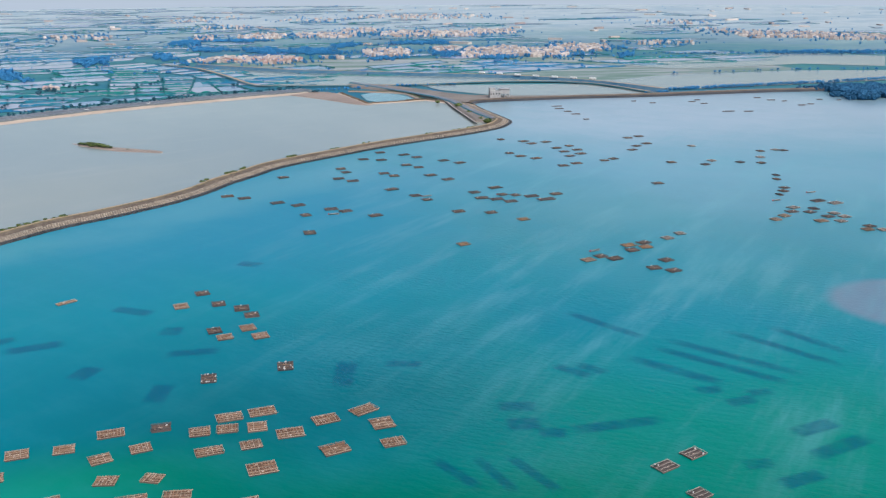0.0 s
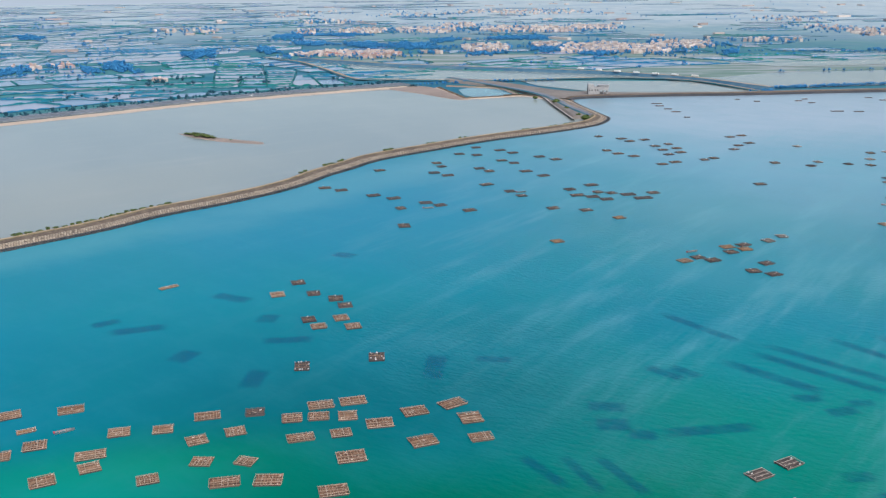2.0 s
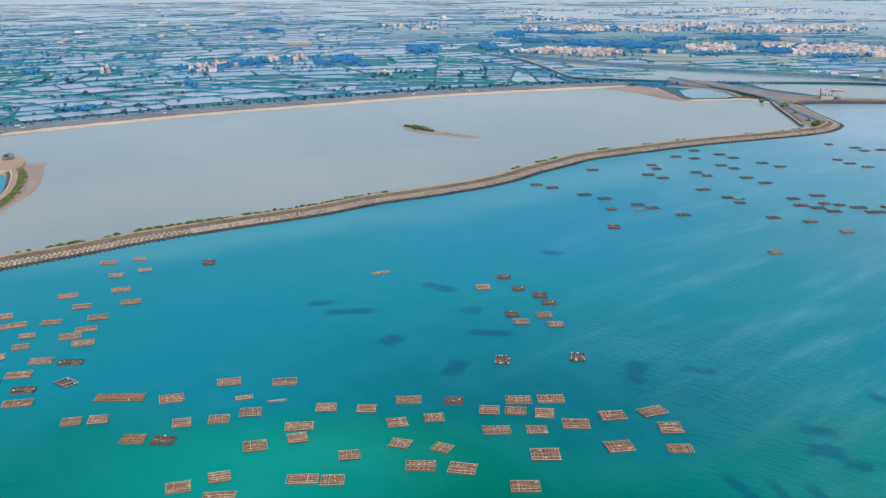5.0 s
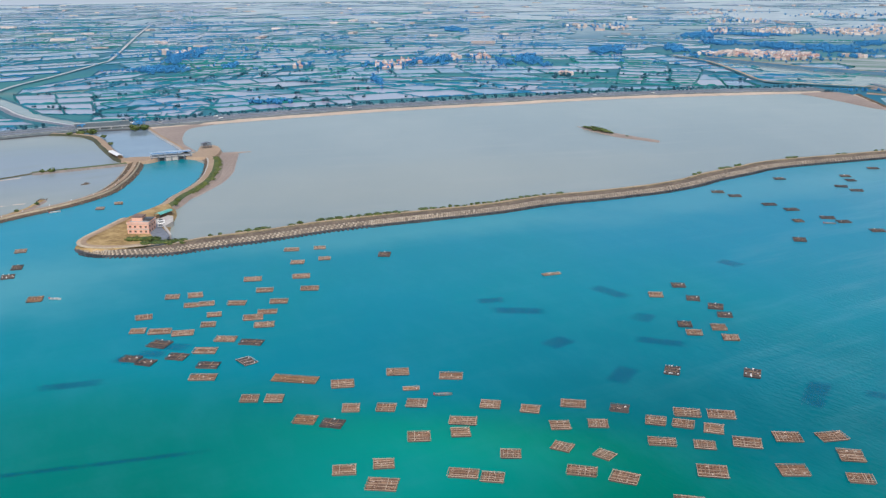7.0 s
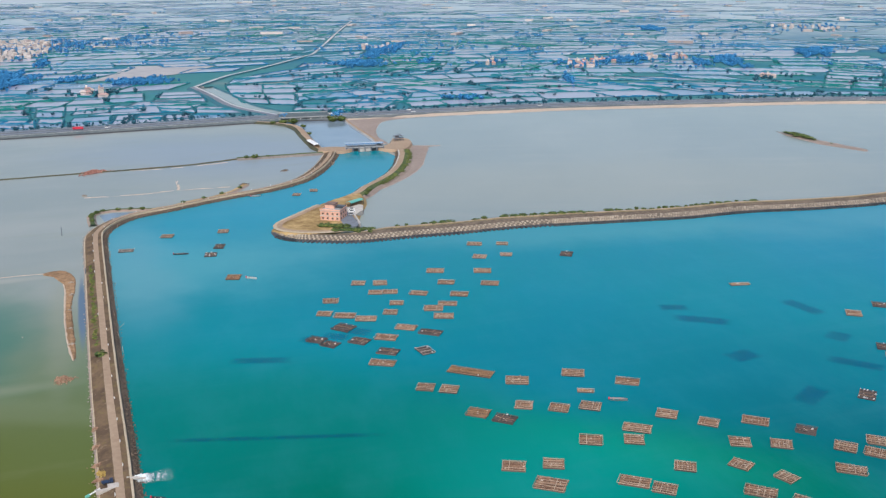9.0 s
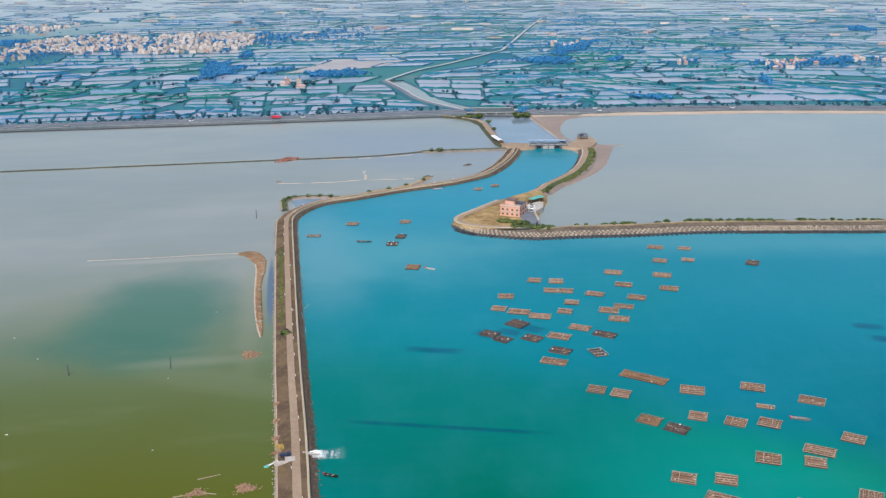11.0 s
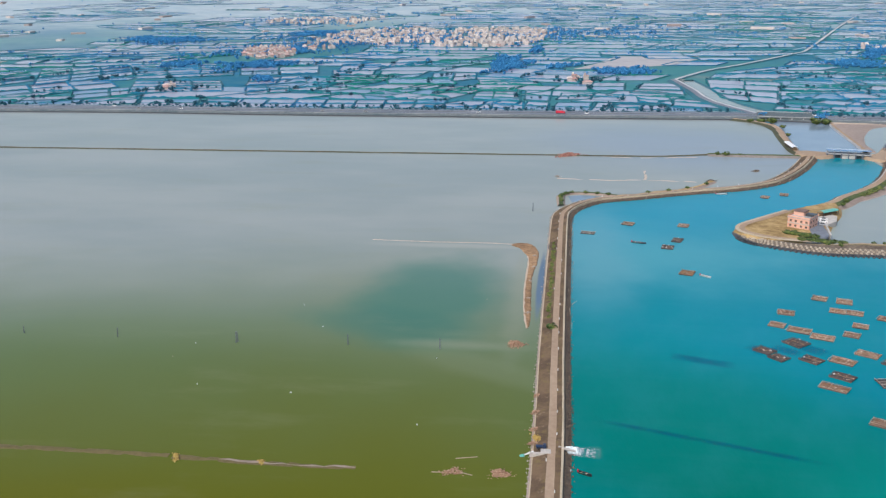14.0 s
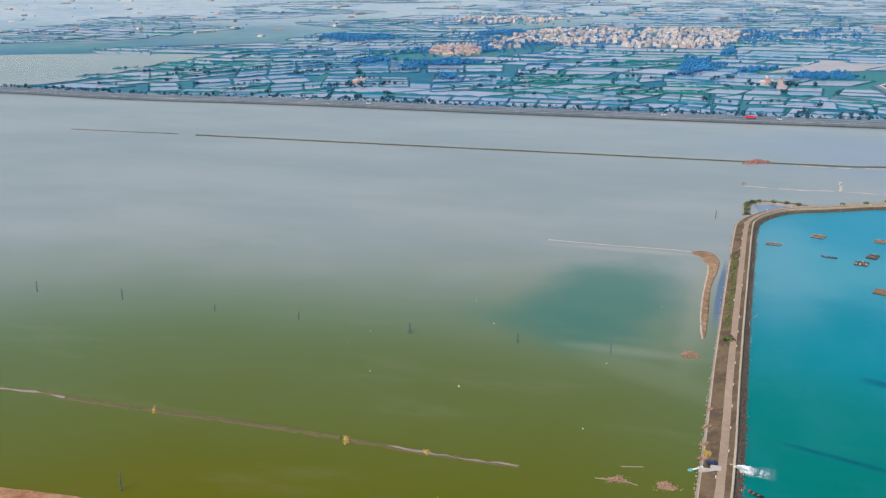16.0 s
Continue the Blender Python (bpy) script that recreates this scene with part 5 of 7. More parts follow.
rafts(
    (168, 1116, 4, 12.4, 3.0, "d"), (168, 1096, 4, 10.0, 3.0, "d"), (174, 1072, 4, 8.7, 3.0, "d"), (179, 1050, 4, 10.6, 3.0, "d"),
    (184, 1011, 4, 6.2, 3.0, "d"), (267, 1155, 4, 5.8, 3.0, "d"), (286, 1138, 4, 6.9, 3.0, "d"), (335, 1144, 4, 8.1, 3.0, "d"),
    (346, 1160, 4, 7.0, 3.0, "d"), (345, 1128, 4, 7.9, 3.0, "d"), (352, 1060, 4, 13.9, 3.0, "d"), (374, 1058, 4, 10.7, 3.0, "d"),
    (425, 1176, 4, 8.3, 3.0, "d"), (434, 1153, 4, 9.3, 3.0, "d"), (446, 1142, 4, 5.8, 3.0, "d"), (453, 1105, 4, 8.9, 3.0, "d"),
)
rafts(
    (467, 1114, 4, 6.8, 3.0, "d"), (494, 1154, 4, 7.0, 3.0, "d"), (515, 1147, 4, 5.8, 3.0, "d"),
)
rafts(
    (78, 269, 33, 7.8, 5.7, "p"), (89, 277, 34, 7.5, 6.1, "p"), (84, 252, 32, 6.1, 6.0, "p"),
)
rafts(
    (-461, 317, 41, 7.3, 7.4, "n"), (-444, 344, 45, 6.5, 7.6, "n"), (-420, 322, 42, 5.7, 8.8, "d"), (-411, 309, 47, 6.6, 7.6, "s"),
    (-370, 291, 40, 7.2, 8.3, "b"), (-454, 285, 51, 8.4, 5.6, "p"), (-480, 436, 38, 5.5, 6.8, "n"), (-480, 452, 46, 5.5, 7.0, "n"),
)
rafts((-166, 437, 46, 10.0, 3.0, "y"))

# ---- east end of the breakwater ----
mound("east_ground", [(64, 1000), (90, 1000), (86, 1050), (76, 1095), (66, 1150), (92, 1162), (190, 1186), (196, 1204), (120, 1207), (62, 1228), (5, 1296), (-55, 1350), (-92, 1345), (-24, 1268), (24, 1195), (48, 1110)], 2.4, M_SOIL, "bare ground with a road behind the breakwater head")
strip("head_road", [(-85, 1368), (-22, 1276), (21, 1213), (47, 1156), (70, 1060), (86, 1006)], 7, 3.2, M_ASPHALT, "dark road on the bank behind the breakwater", "road", step=8.0)
loft("head_wall", [(66, 985), (50, 1090), (34, 1181), (-8, 1180)], [(-1.5, -0.2, M_CONC, "face"), (0.5, 2.0, M_CONC, "top"), (2.0, 2.2, M_CONC, "end")], 8, 0.1, "pale concrete wall along the grey pond", "wall")
M_TEALWATER = plain("teal_basin_water", (0.09, 0.25, 0.29), (0.14, 0.31, 0.34), 0.02, 0.12, 0.01, 0)
sheet("water_basin", [(-67, 1241), (-51, 1267), (-13, 1247), (3, 1191), (-45, 1170), (-56, 1185)], 0.14, M_TEALWATER, "small teal basin beside the grey pond")
mound("basin_beach", [(-160, 1252), (-109, 1274), (-55, 1164), (-48, 1142), (-68, 1147), (-112, 1198)], 0.7, M_MUD, "brown mud beach beside the basin", "beach", slope=3.0)
loft("basin_bank", [(-96, 1262), (-88, 1239), (-67, 1184), (-55, 1150), (-45, 1154), (-12, 1168), (15, 1180), (42, 1153)], [(-4, -0.2, M_SAND, "beach"), (0, 0.9, M_BANK, "bank"), (4, 1.6, M_GREEN, "back"), (8, -0.3, M_SAND, "end")], 6, 0.5, "low sandy bank round the basin")
loft("basin_bank", [(-84, 1282), (-51, 1272), (-12, 1254), (6, 1208), (12, 1184)], [(-4, -0.2, M_MUD, "foot"), (-1, 1.2, M_GREEN, "top"), (2, 1.4, M_BANK, "back"), (6, -0.3, M_BANK, "end")], 6, 0.5, "overgrown bank behind the basin")
sheet("water_east_pond", [(10, 1352), (95, 1346), (244, 1348), (304, 1238), (296, 1212), (190, 1200), (105, 1224), (36, 1290)], 0.1, M_GREY, "grey pond behind the east bank")
sheet("water_long_pond", [(-364, 1652), (-286, 1500), (-223, 1374), (-181, 1358), (-23, 1352), (138, 1388), (240, 1360), (252, 1366), (143, 1430), (17, 1472), (-208, 1553)], 0.1, M_GREY, "long pale pond below the villages")
sheet("water_river", [(275, 1383), (318, 1282), (383, 1276), (676, 1361), (900, 1420), (980, 1560), (741, 1500), (596, 1511), (385, 1460)], 0.1, M_GREY, "pale river reach beyond the east bank")
strip("long_pond_road", [(-430, 1690), (-355, 1614), (-286, 1490), (-223, 1364), (-181, 1347), (-23, 1342), (138, 1377), (246, 1346), (312, 1228)], 5, 2.0, M_ROAD, "earth road along the long pond", "road", step=10.0)
loft("north_levee", [(-364, 1663), (-208, 1562), (-115, 1526), (17, 1481), (143, 1438), (254, 1358), (330, 1250)], [(-9, -0.2, M_TREEBANK, "face"), (-3, 4.2, M_ROAD, "top"), (3, 4.2, M_TREEBANK, "back"), (9, -0.6, M_TREEBANK, "end")], 10, 0.4, "overgrown levee along the long pond, its bluish shade painted on")
sheet("water_far_flats", [(355, 1618), (474, 1801), (724, 1842), (868, 1762), (775, 1569), (658, 1621), (526, 1572), (419, 1553)], 0.0, M_GREY, "pale flooded flats beyond the river reach")
sheet("ground_meadow", [(-350, 1672), (-200, 1572), (17, 1492), (150, 1448), (262, 1372), (390, 1468), (620, 1530), (560, 1800), (100, 1800), (-250, 1790)], -0.5, M_MEADOW, "green meadow strips below the village", "ground")


def lorry(x, y, turn, body, label):
    top = tagged(empty("lorry", pose(x, y, 0, 0, 0, turn)), label, "lorry")
    bm = bmesh.new()
    box(bm, (7.5, 2.4, 2.2), (-0.8, 0, 1.9))
    part("box_body", bm, body, top)
    bm = bmesh.new()
    box(bm, (1.9, 2.3, 2.0), (4.1, 0, 1.7), 0, 0.85)
    part("cab", bm, body, top)
    for dx in (-3.2, 3.7):
        for dy in (-1.1, 1.1):
            bm = bmesh.new()
            pole(bm, (dx, dy - 0.15, 0.5), (dx, dy + 0.15, 0.5), 0.5, 10)
            part("wheel", bm, M_DARKGLASS, top)
    return top


M_RED = plain("red_paint", (0.55, 0.03, 0.06), (0.70, 0.05, 0.08), 0.5, 0.4, 0.1, 0)
for i in range(7):
    k = i / 6
    ob = lorry(105 + 150 * k, 1461 - 98 * k - 5 * math.sin(3 * k), -33, M_WHITE, "white lorry parked on the levee road")
    ob.location.z = 4.15
ob = lorry(-838, 488, 61, M_RED, "red lorry on the coast road")
ob.location.z = 2.35


def pump_station(x, y, turn):
    top = tagged(empty("pump_station", pose(x, y, 2.3, 0, 0, turn)), "grey concrete pump station with two blocks", "building")
    for name, size, at in (("main_block", (13, 9, 9), (-6, 0, 4.5)), ("tall_block", (7, 8, 12), (-9, 1, 6)), ("low_block", (12, 9, 6), (6, 0, 7.5)), ("roof_slab", (14, 11, 0.6), (6, 0, 10.8))):
        bm = bmesh.new()
        box(bm, size, at)
        part(name, bm, M_GREYCONC, top)
    for dx in (1, 6, 11):
        for dy in (-3.5, 3.5):
            bm = bmesh.new()
            box(bm, (0.9, 0.9, 4.6), (dx, dy, 2.2))
            part("column", bm, M_GREYCONC, top)
    for dx in (-11, -8, -4, -1):
        bm = bmesh.new()
        box(bm, (1.4, 0.15, 1.8), (dx, -4.56, 5.0))
        part("window", bm, M_DARKGLASS, top)
    return top


pump_station(107, 1186, 4)

# ---- gatehouse spit ----
M_BRICKROOF = plain("brown_roofing", (0.14, 0.09, 0.075), (0.24, 0.16, 0.13), 0.6, 0.85, 0.1)
M_PINK = plain("salmon_plaster", (0.68, 0.37, 0.26), (0.78, 0.46, 0.34), 0.6, 0.8, 0.08, 0.1)
M_PANE = plain("brown_window_glass", (0.09, 0.065, 0.055), (0.17, 0.12, 0.10), 0.8, 0.25, 0.1, 0)
M_TEAL = plain("teal_sheet_roof", (0.10, 0.36, 0.30), (0.16, 0.46, 0.38), 0.6, 0.5, 0.1)


def gatehouse(x, y, turn):
    """Two storeys with a stair tower on the roof."""
    top = tagged(empty("gatehouse", pose(x, y, 2.3, 0, 0, turn)), "salmon-pink two-storey gatehouse with stair tower", "building")
    w, d, h = 12.5, 12.5, 5.9
    bm = bmesh.new()
    box(bm, (w, d, h), (0, 0, h / 2))
    wall = part("wall", bm, M_PINK, top)
    bm = bmesh.new()
    box(bm, (w + 0.6, d + 0.6, 0.3), (0, 0, h + 0.15))
    part("roof_slab", bm, M_GREYCONC, top)
    for at, size in (((0, -d / 2 - 0.1, h + 0.75), (w + 0.6, 0.25, 0.9)), ((0, d / 2 + 0.1, h + 0.75), (w + 0.6, 0.25, 0.9)), ((-w / 2 - 0.1, 0, h + 0.75), (0.25, d, 0.9)), ((w / 2 + 0.1, 0, h + 0.75), (0.25, d, 0.9))):
        bm = bmesh.new()
        box(bm, size, at)
        part("parapet", bm, M_PINK, top)
    bm = bmesh.new()
    box(bm, (6.0, 6.5, 2.4), (-2.2, 2.2, h + 1.5))
    tower = part("stair_tower", bm, M_PINK, top)
    bm = bmesh.new()
    box(bm, (6.8, 7.2, 0.35), (-2.2, 2.2, h + 2.87))
    part("tower_roof", bm, M_BRICKROOF, top)
    bm = bmesh.new()
    box(bm, (5.5, 5.0, 1.3), (3.6, 3.0, h + 0.95), 0, 0.9)
    part("water_tank", bm, M_DARKGLASS, top)
    for z in (1.5, 4.3):
        for x0 in (-4.6, -1.6, 1.6, 4.6):
            bm = bmesh.new()
            box(bm, (1.2, 0.14, 1.1), (x0, -d / 2 - 0.03, z))
            part("window", bm, M_PANE, wall)
            bm = bmesh.new()
            box(bm, (1.8, 0.3, 0.14), (x0, -d / 2 - 0.12, z - 0.78))
            part("sill", bm, M_CONC, wall)
        for y0 in (-4.0, 0.0, 4.0):
            bm = bmesh.new()
            box(bm, (0.14, 1.2, 1.1), (w / 2 + 0.03, y0, z))
            part("window", bm, M_PANE, wall)
    bm = bmesh.new()
    box(bm, (w + 0.5, 0.5, 0.3), (0, -d / 2 - 0.2, 2.95))
    part("ledge", bm, M_CONC, top)
    return top


gatehouse(-408.5, 400.5, 25)
def slab(name, pts, z0, z1, mat, label, category):
    """A flat block with upright sides."""
    turn = sum(a[0] * b[1] - b[0] * a[1] for a, b in zip(pts, [*pts[1:], pts[0]]))
    pts = list(pts) if turn > 0 else list(pts)[::-1]
    n = len(pts)
    v = [(x, y, z) for z in (z0, z1) for x, y in pts]
    f = [tuple(range(n, 2 * n))] + [(i, (i + 1) % n, n + (i + 1) % n, n + i) for i in range(n)]
    return tagged(raw(name, v, f, mat), label, category, kind="structure")


slab("apron", [(-424.5, 417.3), (-420.7, 422.5), (-386.3, 400.1), (-383.9, 394.5), (-387.5, 389.1), (-403.0, 400.4)], 1.5, 2.75, M_ASPHALT, "grey concrete apron beside the gatehouse", "pavement")
slab("quay", [(-419.0, 420.3), (-421.4, 434.5), (-415.7, 434.1), (-407.0, 425.1), (-402.8, 412.9), (-406.9, 413.0)], -0.4, 2.95, M_CONC, "pale concrete quay block beside the grey pond", "quay")
slab("quay_wall", [(-405.9, 414.6), (-403.5, 413.9), (-385.1, 399.6), (-384.6, 397.9)], -0.4, 3.5, M_CONC, "low concrete wall along the apron", "wall")
loft("spit_lane", [(-384, 384), (-395, 371), (-409, 364), (-418, 365), (-425, 373), (-431, 392), (-439, 419)], [(-1.8, 2.62, M_ROAD, "lane"), (1.4, 2.64, M_PARAPET, "revetment"), (3.6, 2.45, M_PARAPET, "end")], 4, 0.1, "sandy lane with a concrete edge round the spit", "road")


def long_shed(x, y, z, turn, length, width, height, roof, label):
    top = tagged(empty("shed", pose(x, y, z, 0, 0, turn)), label, "shed")
    bm = bmesh.new()
    n = 8
    ring = [[bm.verts.new((sx * length / 2, -width / 2 * math.cos(math.pi * i / n), height + 0.9 * math.sin(math.pi * i / n))) for i in range(n + 1)] for sx in (-1, 1)]
    for i in range(n):
        bm.faces.new((ring[0][i], ring[1][i], ring[1][i + 1], ring[0][i + 1]))
    part("roof", bm, roof, top)
    k = max(2, int(length / 5))
    for i in range(k + 1):
        for sy in (-1, 1):
            bm = bmesh.new()
            box(bm, (0.25, 0.25, height), (-length / 2 + i * length / k, sy * (width / 2 - 0.2), height / 2))
            part("post", bm, M_DARKGLASS, top)
    # made-up block that fills the space under the roof
    bm = bmesh.new()
    box(bm, (length * 0.96, width * 0.7, height * 0.7), (0, 0, height * 0.35))
    part("crate", bm, M_BANK, top)
    return top


long_shed(-421.2, 432.1, 2.3, 96, 13, 4.5, 2.8, M_TEAL, "open shed with teal curved sheet roof")
long_shed(-603, 570, 1.6, -28, 26, 5, 2.2, M_WHITE, "long white sheeted shed on the pool bank")


def car(x, y, z, turn, paint, label):
    top = tagged(empty("car", pose(x, y, z, 0, 0, turn)), label, "car", "cars at the gatehouse")
    bm = bmesh.new()
    box(bm, (4.3, 1.75, 0.75), (0, 0, 0.65), 0, 0.95)
    part("body", bm, paint, top)
    bm = bmesh.new()
    box(bm, (2.4, 1.6, 0.6), (-0.2, 0, 1.3), 0, 0.78)
    part("cabin", bm, M_DARKGLASS, top)
    for dx in (-1.4, 1.4):
        for dy in (-0.8, 0.8):
            bm = bmesh.new()
            pole(bm, (dx, dy - 0.1, 0.32), (dx, dy + 0.1, 0.32), 0.32, 10)
            wheel = part("wheel", bm, M_DARKGLASS, top)
            bm = bmesh.new()
            pole(bm, (dx, dy - 0.12, 0.32), (dx, dy + 0.12, 0.32), 0.17, 8)
            part("rim", bm, M_GREYCONC, wheel)
    return top


for x, y, t, p in ((-413, 421, 40, M_WHITE), (-409, 417, 48, M_WHITE), (-404, 411.5, 50, M_GREYCONC), (-417, 408, 30, M_WHITE)):
    car(x, y, 2.72, t, p, "pale car parked on the apron by the gatehouse")


M_ROOFBLUE = plain("pale_blue_sheeting", (0.30, 0.38, 0.46), (0.40, 0.47, 0.54), 0.5, 0.5)
M_STEEL = plain("dark_steel", (0.09, 0.10, 0.12), (0.18, 0.19, 0.21), 0.8, 0.5, 0.1, 0.1)


def sluice(x, y, turn, length):
    """Gate bridge: piers, deck, lift gates, and a long blue roofed gallery."""
    top = tagged(empty("sluice_gate", pose(x, y, 0, 0, 0, turn)), "concrete sluice gate with a long blue-roofed gallery", "sluice")
    n = 7
    for i in range(n):
        bm = bmesh.new()
        box(bm, (1.1, 7.5, 4.2), (-length / 2 + i * length / (n - 1), 0, 1.6))
        part("pier", bm, M_STEEL, top)
    bm = bmesh.new()
    box(bm, (length + 2, 6.0, 0.6), (0, 0.4, 3.2))
    part("deck", bm, M_GREYCONC, top)
    for i in range(n - 1):
        bm = bmesh.new()
        box(bm, (length / (n - 1) - 1.2, 0.4, 3.4), (-length / 2 + (i + 0.5) * length / (n - 1), -0.5, 1.5))
        part("gate_leaf", bm, M_DARKGLASS, top)
        if 1 < i < 4:
            bm = bmesh.new()
            box(bm, (length / (n - 1) - 1.2, 1.2, 2.4), (-length / 2 + (i + 0.5) * length / (n - 1), -3.6, 1.4))
            part("baffle", bm, M_CONC, top)
    for i in range(n):
        for sy in (-1.6, 1.6):
            bm = bmesh.new()
            box(bm, (0.35, 0.35, 3.2), (-length / 2 + i * length / (n - 1), sy, 5.0))
            part("gallery_post", bm, M_GREYCONC, top)
    bm = bmesh.new()
    box(bm, (length + 1.5, 4.6, 0.5), (0, 0, 6.8), 0, 0.94)
    part("gallery_roof", bm, M_ROOFBLUE, top)
    for sy in (-2.45, 2.45):
        bm = bmesh.new()
        box(bm, (length + 1.6, 0.2, 0.5), (0, sy, 6.55))
        part("fascia", bm, M_BLUE, top, "blue painted fascia")
    for sy in (-2.6, 3.4):
        bm = bmesh.new()
        box(bm, (length + 2, 0.12, 0.6), (0, sy, 3.8))
        part("parapet", bm, M_GREYCONC, top)
    return top


sluice(-556, 584.5, 50, 31)
mound("gate_yard", [(-590, 562), (-578, 553), (-563, 560), (-560, 573), (-568, 583), (-584, 572)], 2.3, M_ROAD, "dusty yard at the sluice gate", "pavement", slope=1.2)
mound("gate_yard", [(-550, 592), (-536, 592), (-526, 600), (-535, 622), (-552, 640), (-566, 644), (-570, 634), (-556, 615)], 2.3, M_ROAD, "dusty yard beyond the sluice gate", "pavement", slope=1.2)


def derrick(x, y, turn):
    top = tagged(empty("pump_platform", pose(x, y, 2.2, 0, 0, turn) @ Matrix.Scale(0.72, 4)), "dark steel pump platform with roof frame", "platform")
    for dx in (-5, -1.7, 1.7, 5):
        for dy in (-2.5, 2.5):
            bm = bmesh.new()
            pole(bm, (dx * 1.1, dy * 1.1, 0), (dx, dy, 6.5), 0.22, 6)
            part("leg", bm, M_STEEL, top)
    for z, w in ((3.2, 12), (6.6, 11)):
        bm = bmesh.new()
        box(bm, (w, 6.0, 0.35), (0, 0, z))
        part("platform", bm, M_STEEL, top)
    bm = bmesh.new()
    box(bm, (4, 3.4, 2.6), (-2, 0, 4.7))
    part("motor_house", bm, M_STEEL, top)
    for dx in (-1, 1):
        bm = bmesh.new()
        pole(bm, (dx * 5, -2.5, 3.2), (dx * 0.5, -2.5, 9.0), 0.16, 6)
        part("brace", bm, M_STEEL, top)
    return top


derrick(-558, 630, 58)

# banks round the gate pool and in the west pond
loft("pool_bank", [(-576, 560), (-593, 566), (-643, 599), (-690, 631), (-722, 636), (-745, 628)], [(-5, -0.2, M_MUD, "foot"), (-2.5, 1.6, M_ROAD, "top"), (2.5, 1.6, M_DARKBANK, "verge"), (6.5, -0.2, M_MUD, "end")], 6, 0.5, "narrow bank beside the gate pool")
loft("cross_levee", [(-574, 553), (-584, 538), (-594, 521), (-604, 505), (-612, 493)], [(-5, -0.2, M_MUD, "foot"), (-2, 1.5, M_GREEN, "top"), (3, 1.5, M_SOIL, "path"), (6, -0.2, M_MUD, "end")], 5, 0.4, "short grassy levee in the pond")
loft("pond_levee", [(-612, 493), (-625, 450), (-650, 404), (-666, 376), (-775, 178), (-893, -34)], [(-1.7, 0.0, M_DARKBANK, "foot"), (-0.5, 0.75, M_BANK, "top"), (0.6, 0.75, M_DARKBANK, "foot"), (1.7, 0.0, M_BANK, "end")], 7, 0.6, "thin grassy levee across the pond")
loft("pond_levee", [(-904, -50), (-957, -150)], [(-1.8, 0.0, M_BANK, "foot"), (0.0, 0.5, M_BANK, "back"), (1.8, 0.0, M_MUD, "end")], 7, 0.5, "thin muddy levee across the pond")
loft("pool_wall", [(-694, 700), (-668, 681), (-640, 662), (-605, 640), (-578, 622), (-566, 612)], [(-2.2, -0.2, M_GREYCONC, "face"), (-1.4, 1.7, M_ROAD, "top"), (1.4, 1.7, M_MUD, "back"), (3.0, 0.2, M_MUD, "end")], 5, 0.2, "thin walled bank between the pool and the sandy shore", "wall")
loft("hedge_bank", [(-515, 303), (-532, 312), (-541, 319), (-540, 330), (-531, 342), (-522, 349)], [(-3, -0.1, M_MUD, "foot"), (-1.2, 1.2, M_GREEN, "top"), (1.4, 1.2, M_MUD, "edge"), (3, -0.1, M_MUD, "end")], 4, 0.4, "small bank round a corner pool")
sheet("water_corner_pool", [(-516, 312), (-536, 320), (-535, 330), (-520, 344), (-513, 335)], 0.16, M_POOL, "small dark pool in the bank's corner")
loft("spur_bank", [(-521, 347), (-519, 362), (-519, 380), (-518, 397), (-521, 413), (-531, 434)], [(-3.5, -0.1, M_MUD, "foot"), (-1.2, 1.1, M_GRASS, "top"), (1.5, 1.1, M_SOIL, "edge"), (4, -0.1, M_MUD, "end")], 5, 0.5, "overgrown spur bank beside the causeway")
for i, line in enumerate(([(-587, 341), (-568, 368), (-556, 394), (-536, 424)], [(-556, 394), (-570, 405), (-583, 413)], [(-650, 404), (-625, 437), (-608, 480)])):
    loft("shoal", line, [(-1.3, 0.04, M_SAND, "sand"), (0, 0.18, M_SAND, "sand"), (1.3, 0.04, M_SAND, "end")], 5, 0.8, "thin sand shoal just breaking the water", "sandbar")

mound("sandbar", [(-452.0, 233.7), (-448.0, 243.9), (-432.7, 241.7), (-415.4, 231.3), (-398.5, 219.5), (-372.8, 204.8), (-349.7, 192.2), (-337.4, 184.8), (-337.2, 182.7), (-351.5, 189.5), (-378.4, 203.6), (-404.2, 219.1), (-425.2, 230.7), (-443.4, 235.0)], 0.55, M_SANDBAR, "narrow brown sandbar beside the causeway", "sandbar", slope=0.7)
loft("sandbar_edge", [(-449.9, 235.0), (-441.1, 236.6), (-423.5, 229.7), (-404.5, 218.6), (-378.5, 203.4), (-351.6, 189.2), (-336.6, 182.4)], [(-0.1, 0.03, M_SAND, "sand"), (0.5, 0.28, M_SAND, "sand"), (1.1, 0.1, M_SAND, "end")], 2.0, 0.25, "pale dry sand along the sandbar", "sandbar")
loft("sand_spit", [(-492, 168), (-474, 197), (-459, 224), (-447, 241)], [(-0.7, 0.04, M_SAND, "sand"), (0, 0.24, M_SAND, "sand"), (0.7, 0.04, M_SAND, "end")], 4, 0.25, "thin white sand line at the sandbar's end", "sandbar")
mound("islet", [(-317, 891), (-307, 888), (-291, 886), (-269, 868), (-247, 858), (-222, 846), (-221, 836), (-240, 841), (-262, 847), (-282, 860), (-301, 874)], 0.4, M_MUD, "low sandy islet in the grey pond", "islet", slope=1.2)
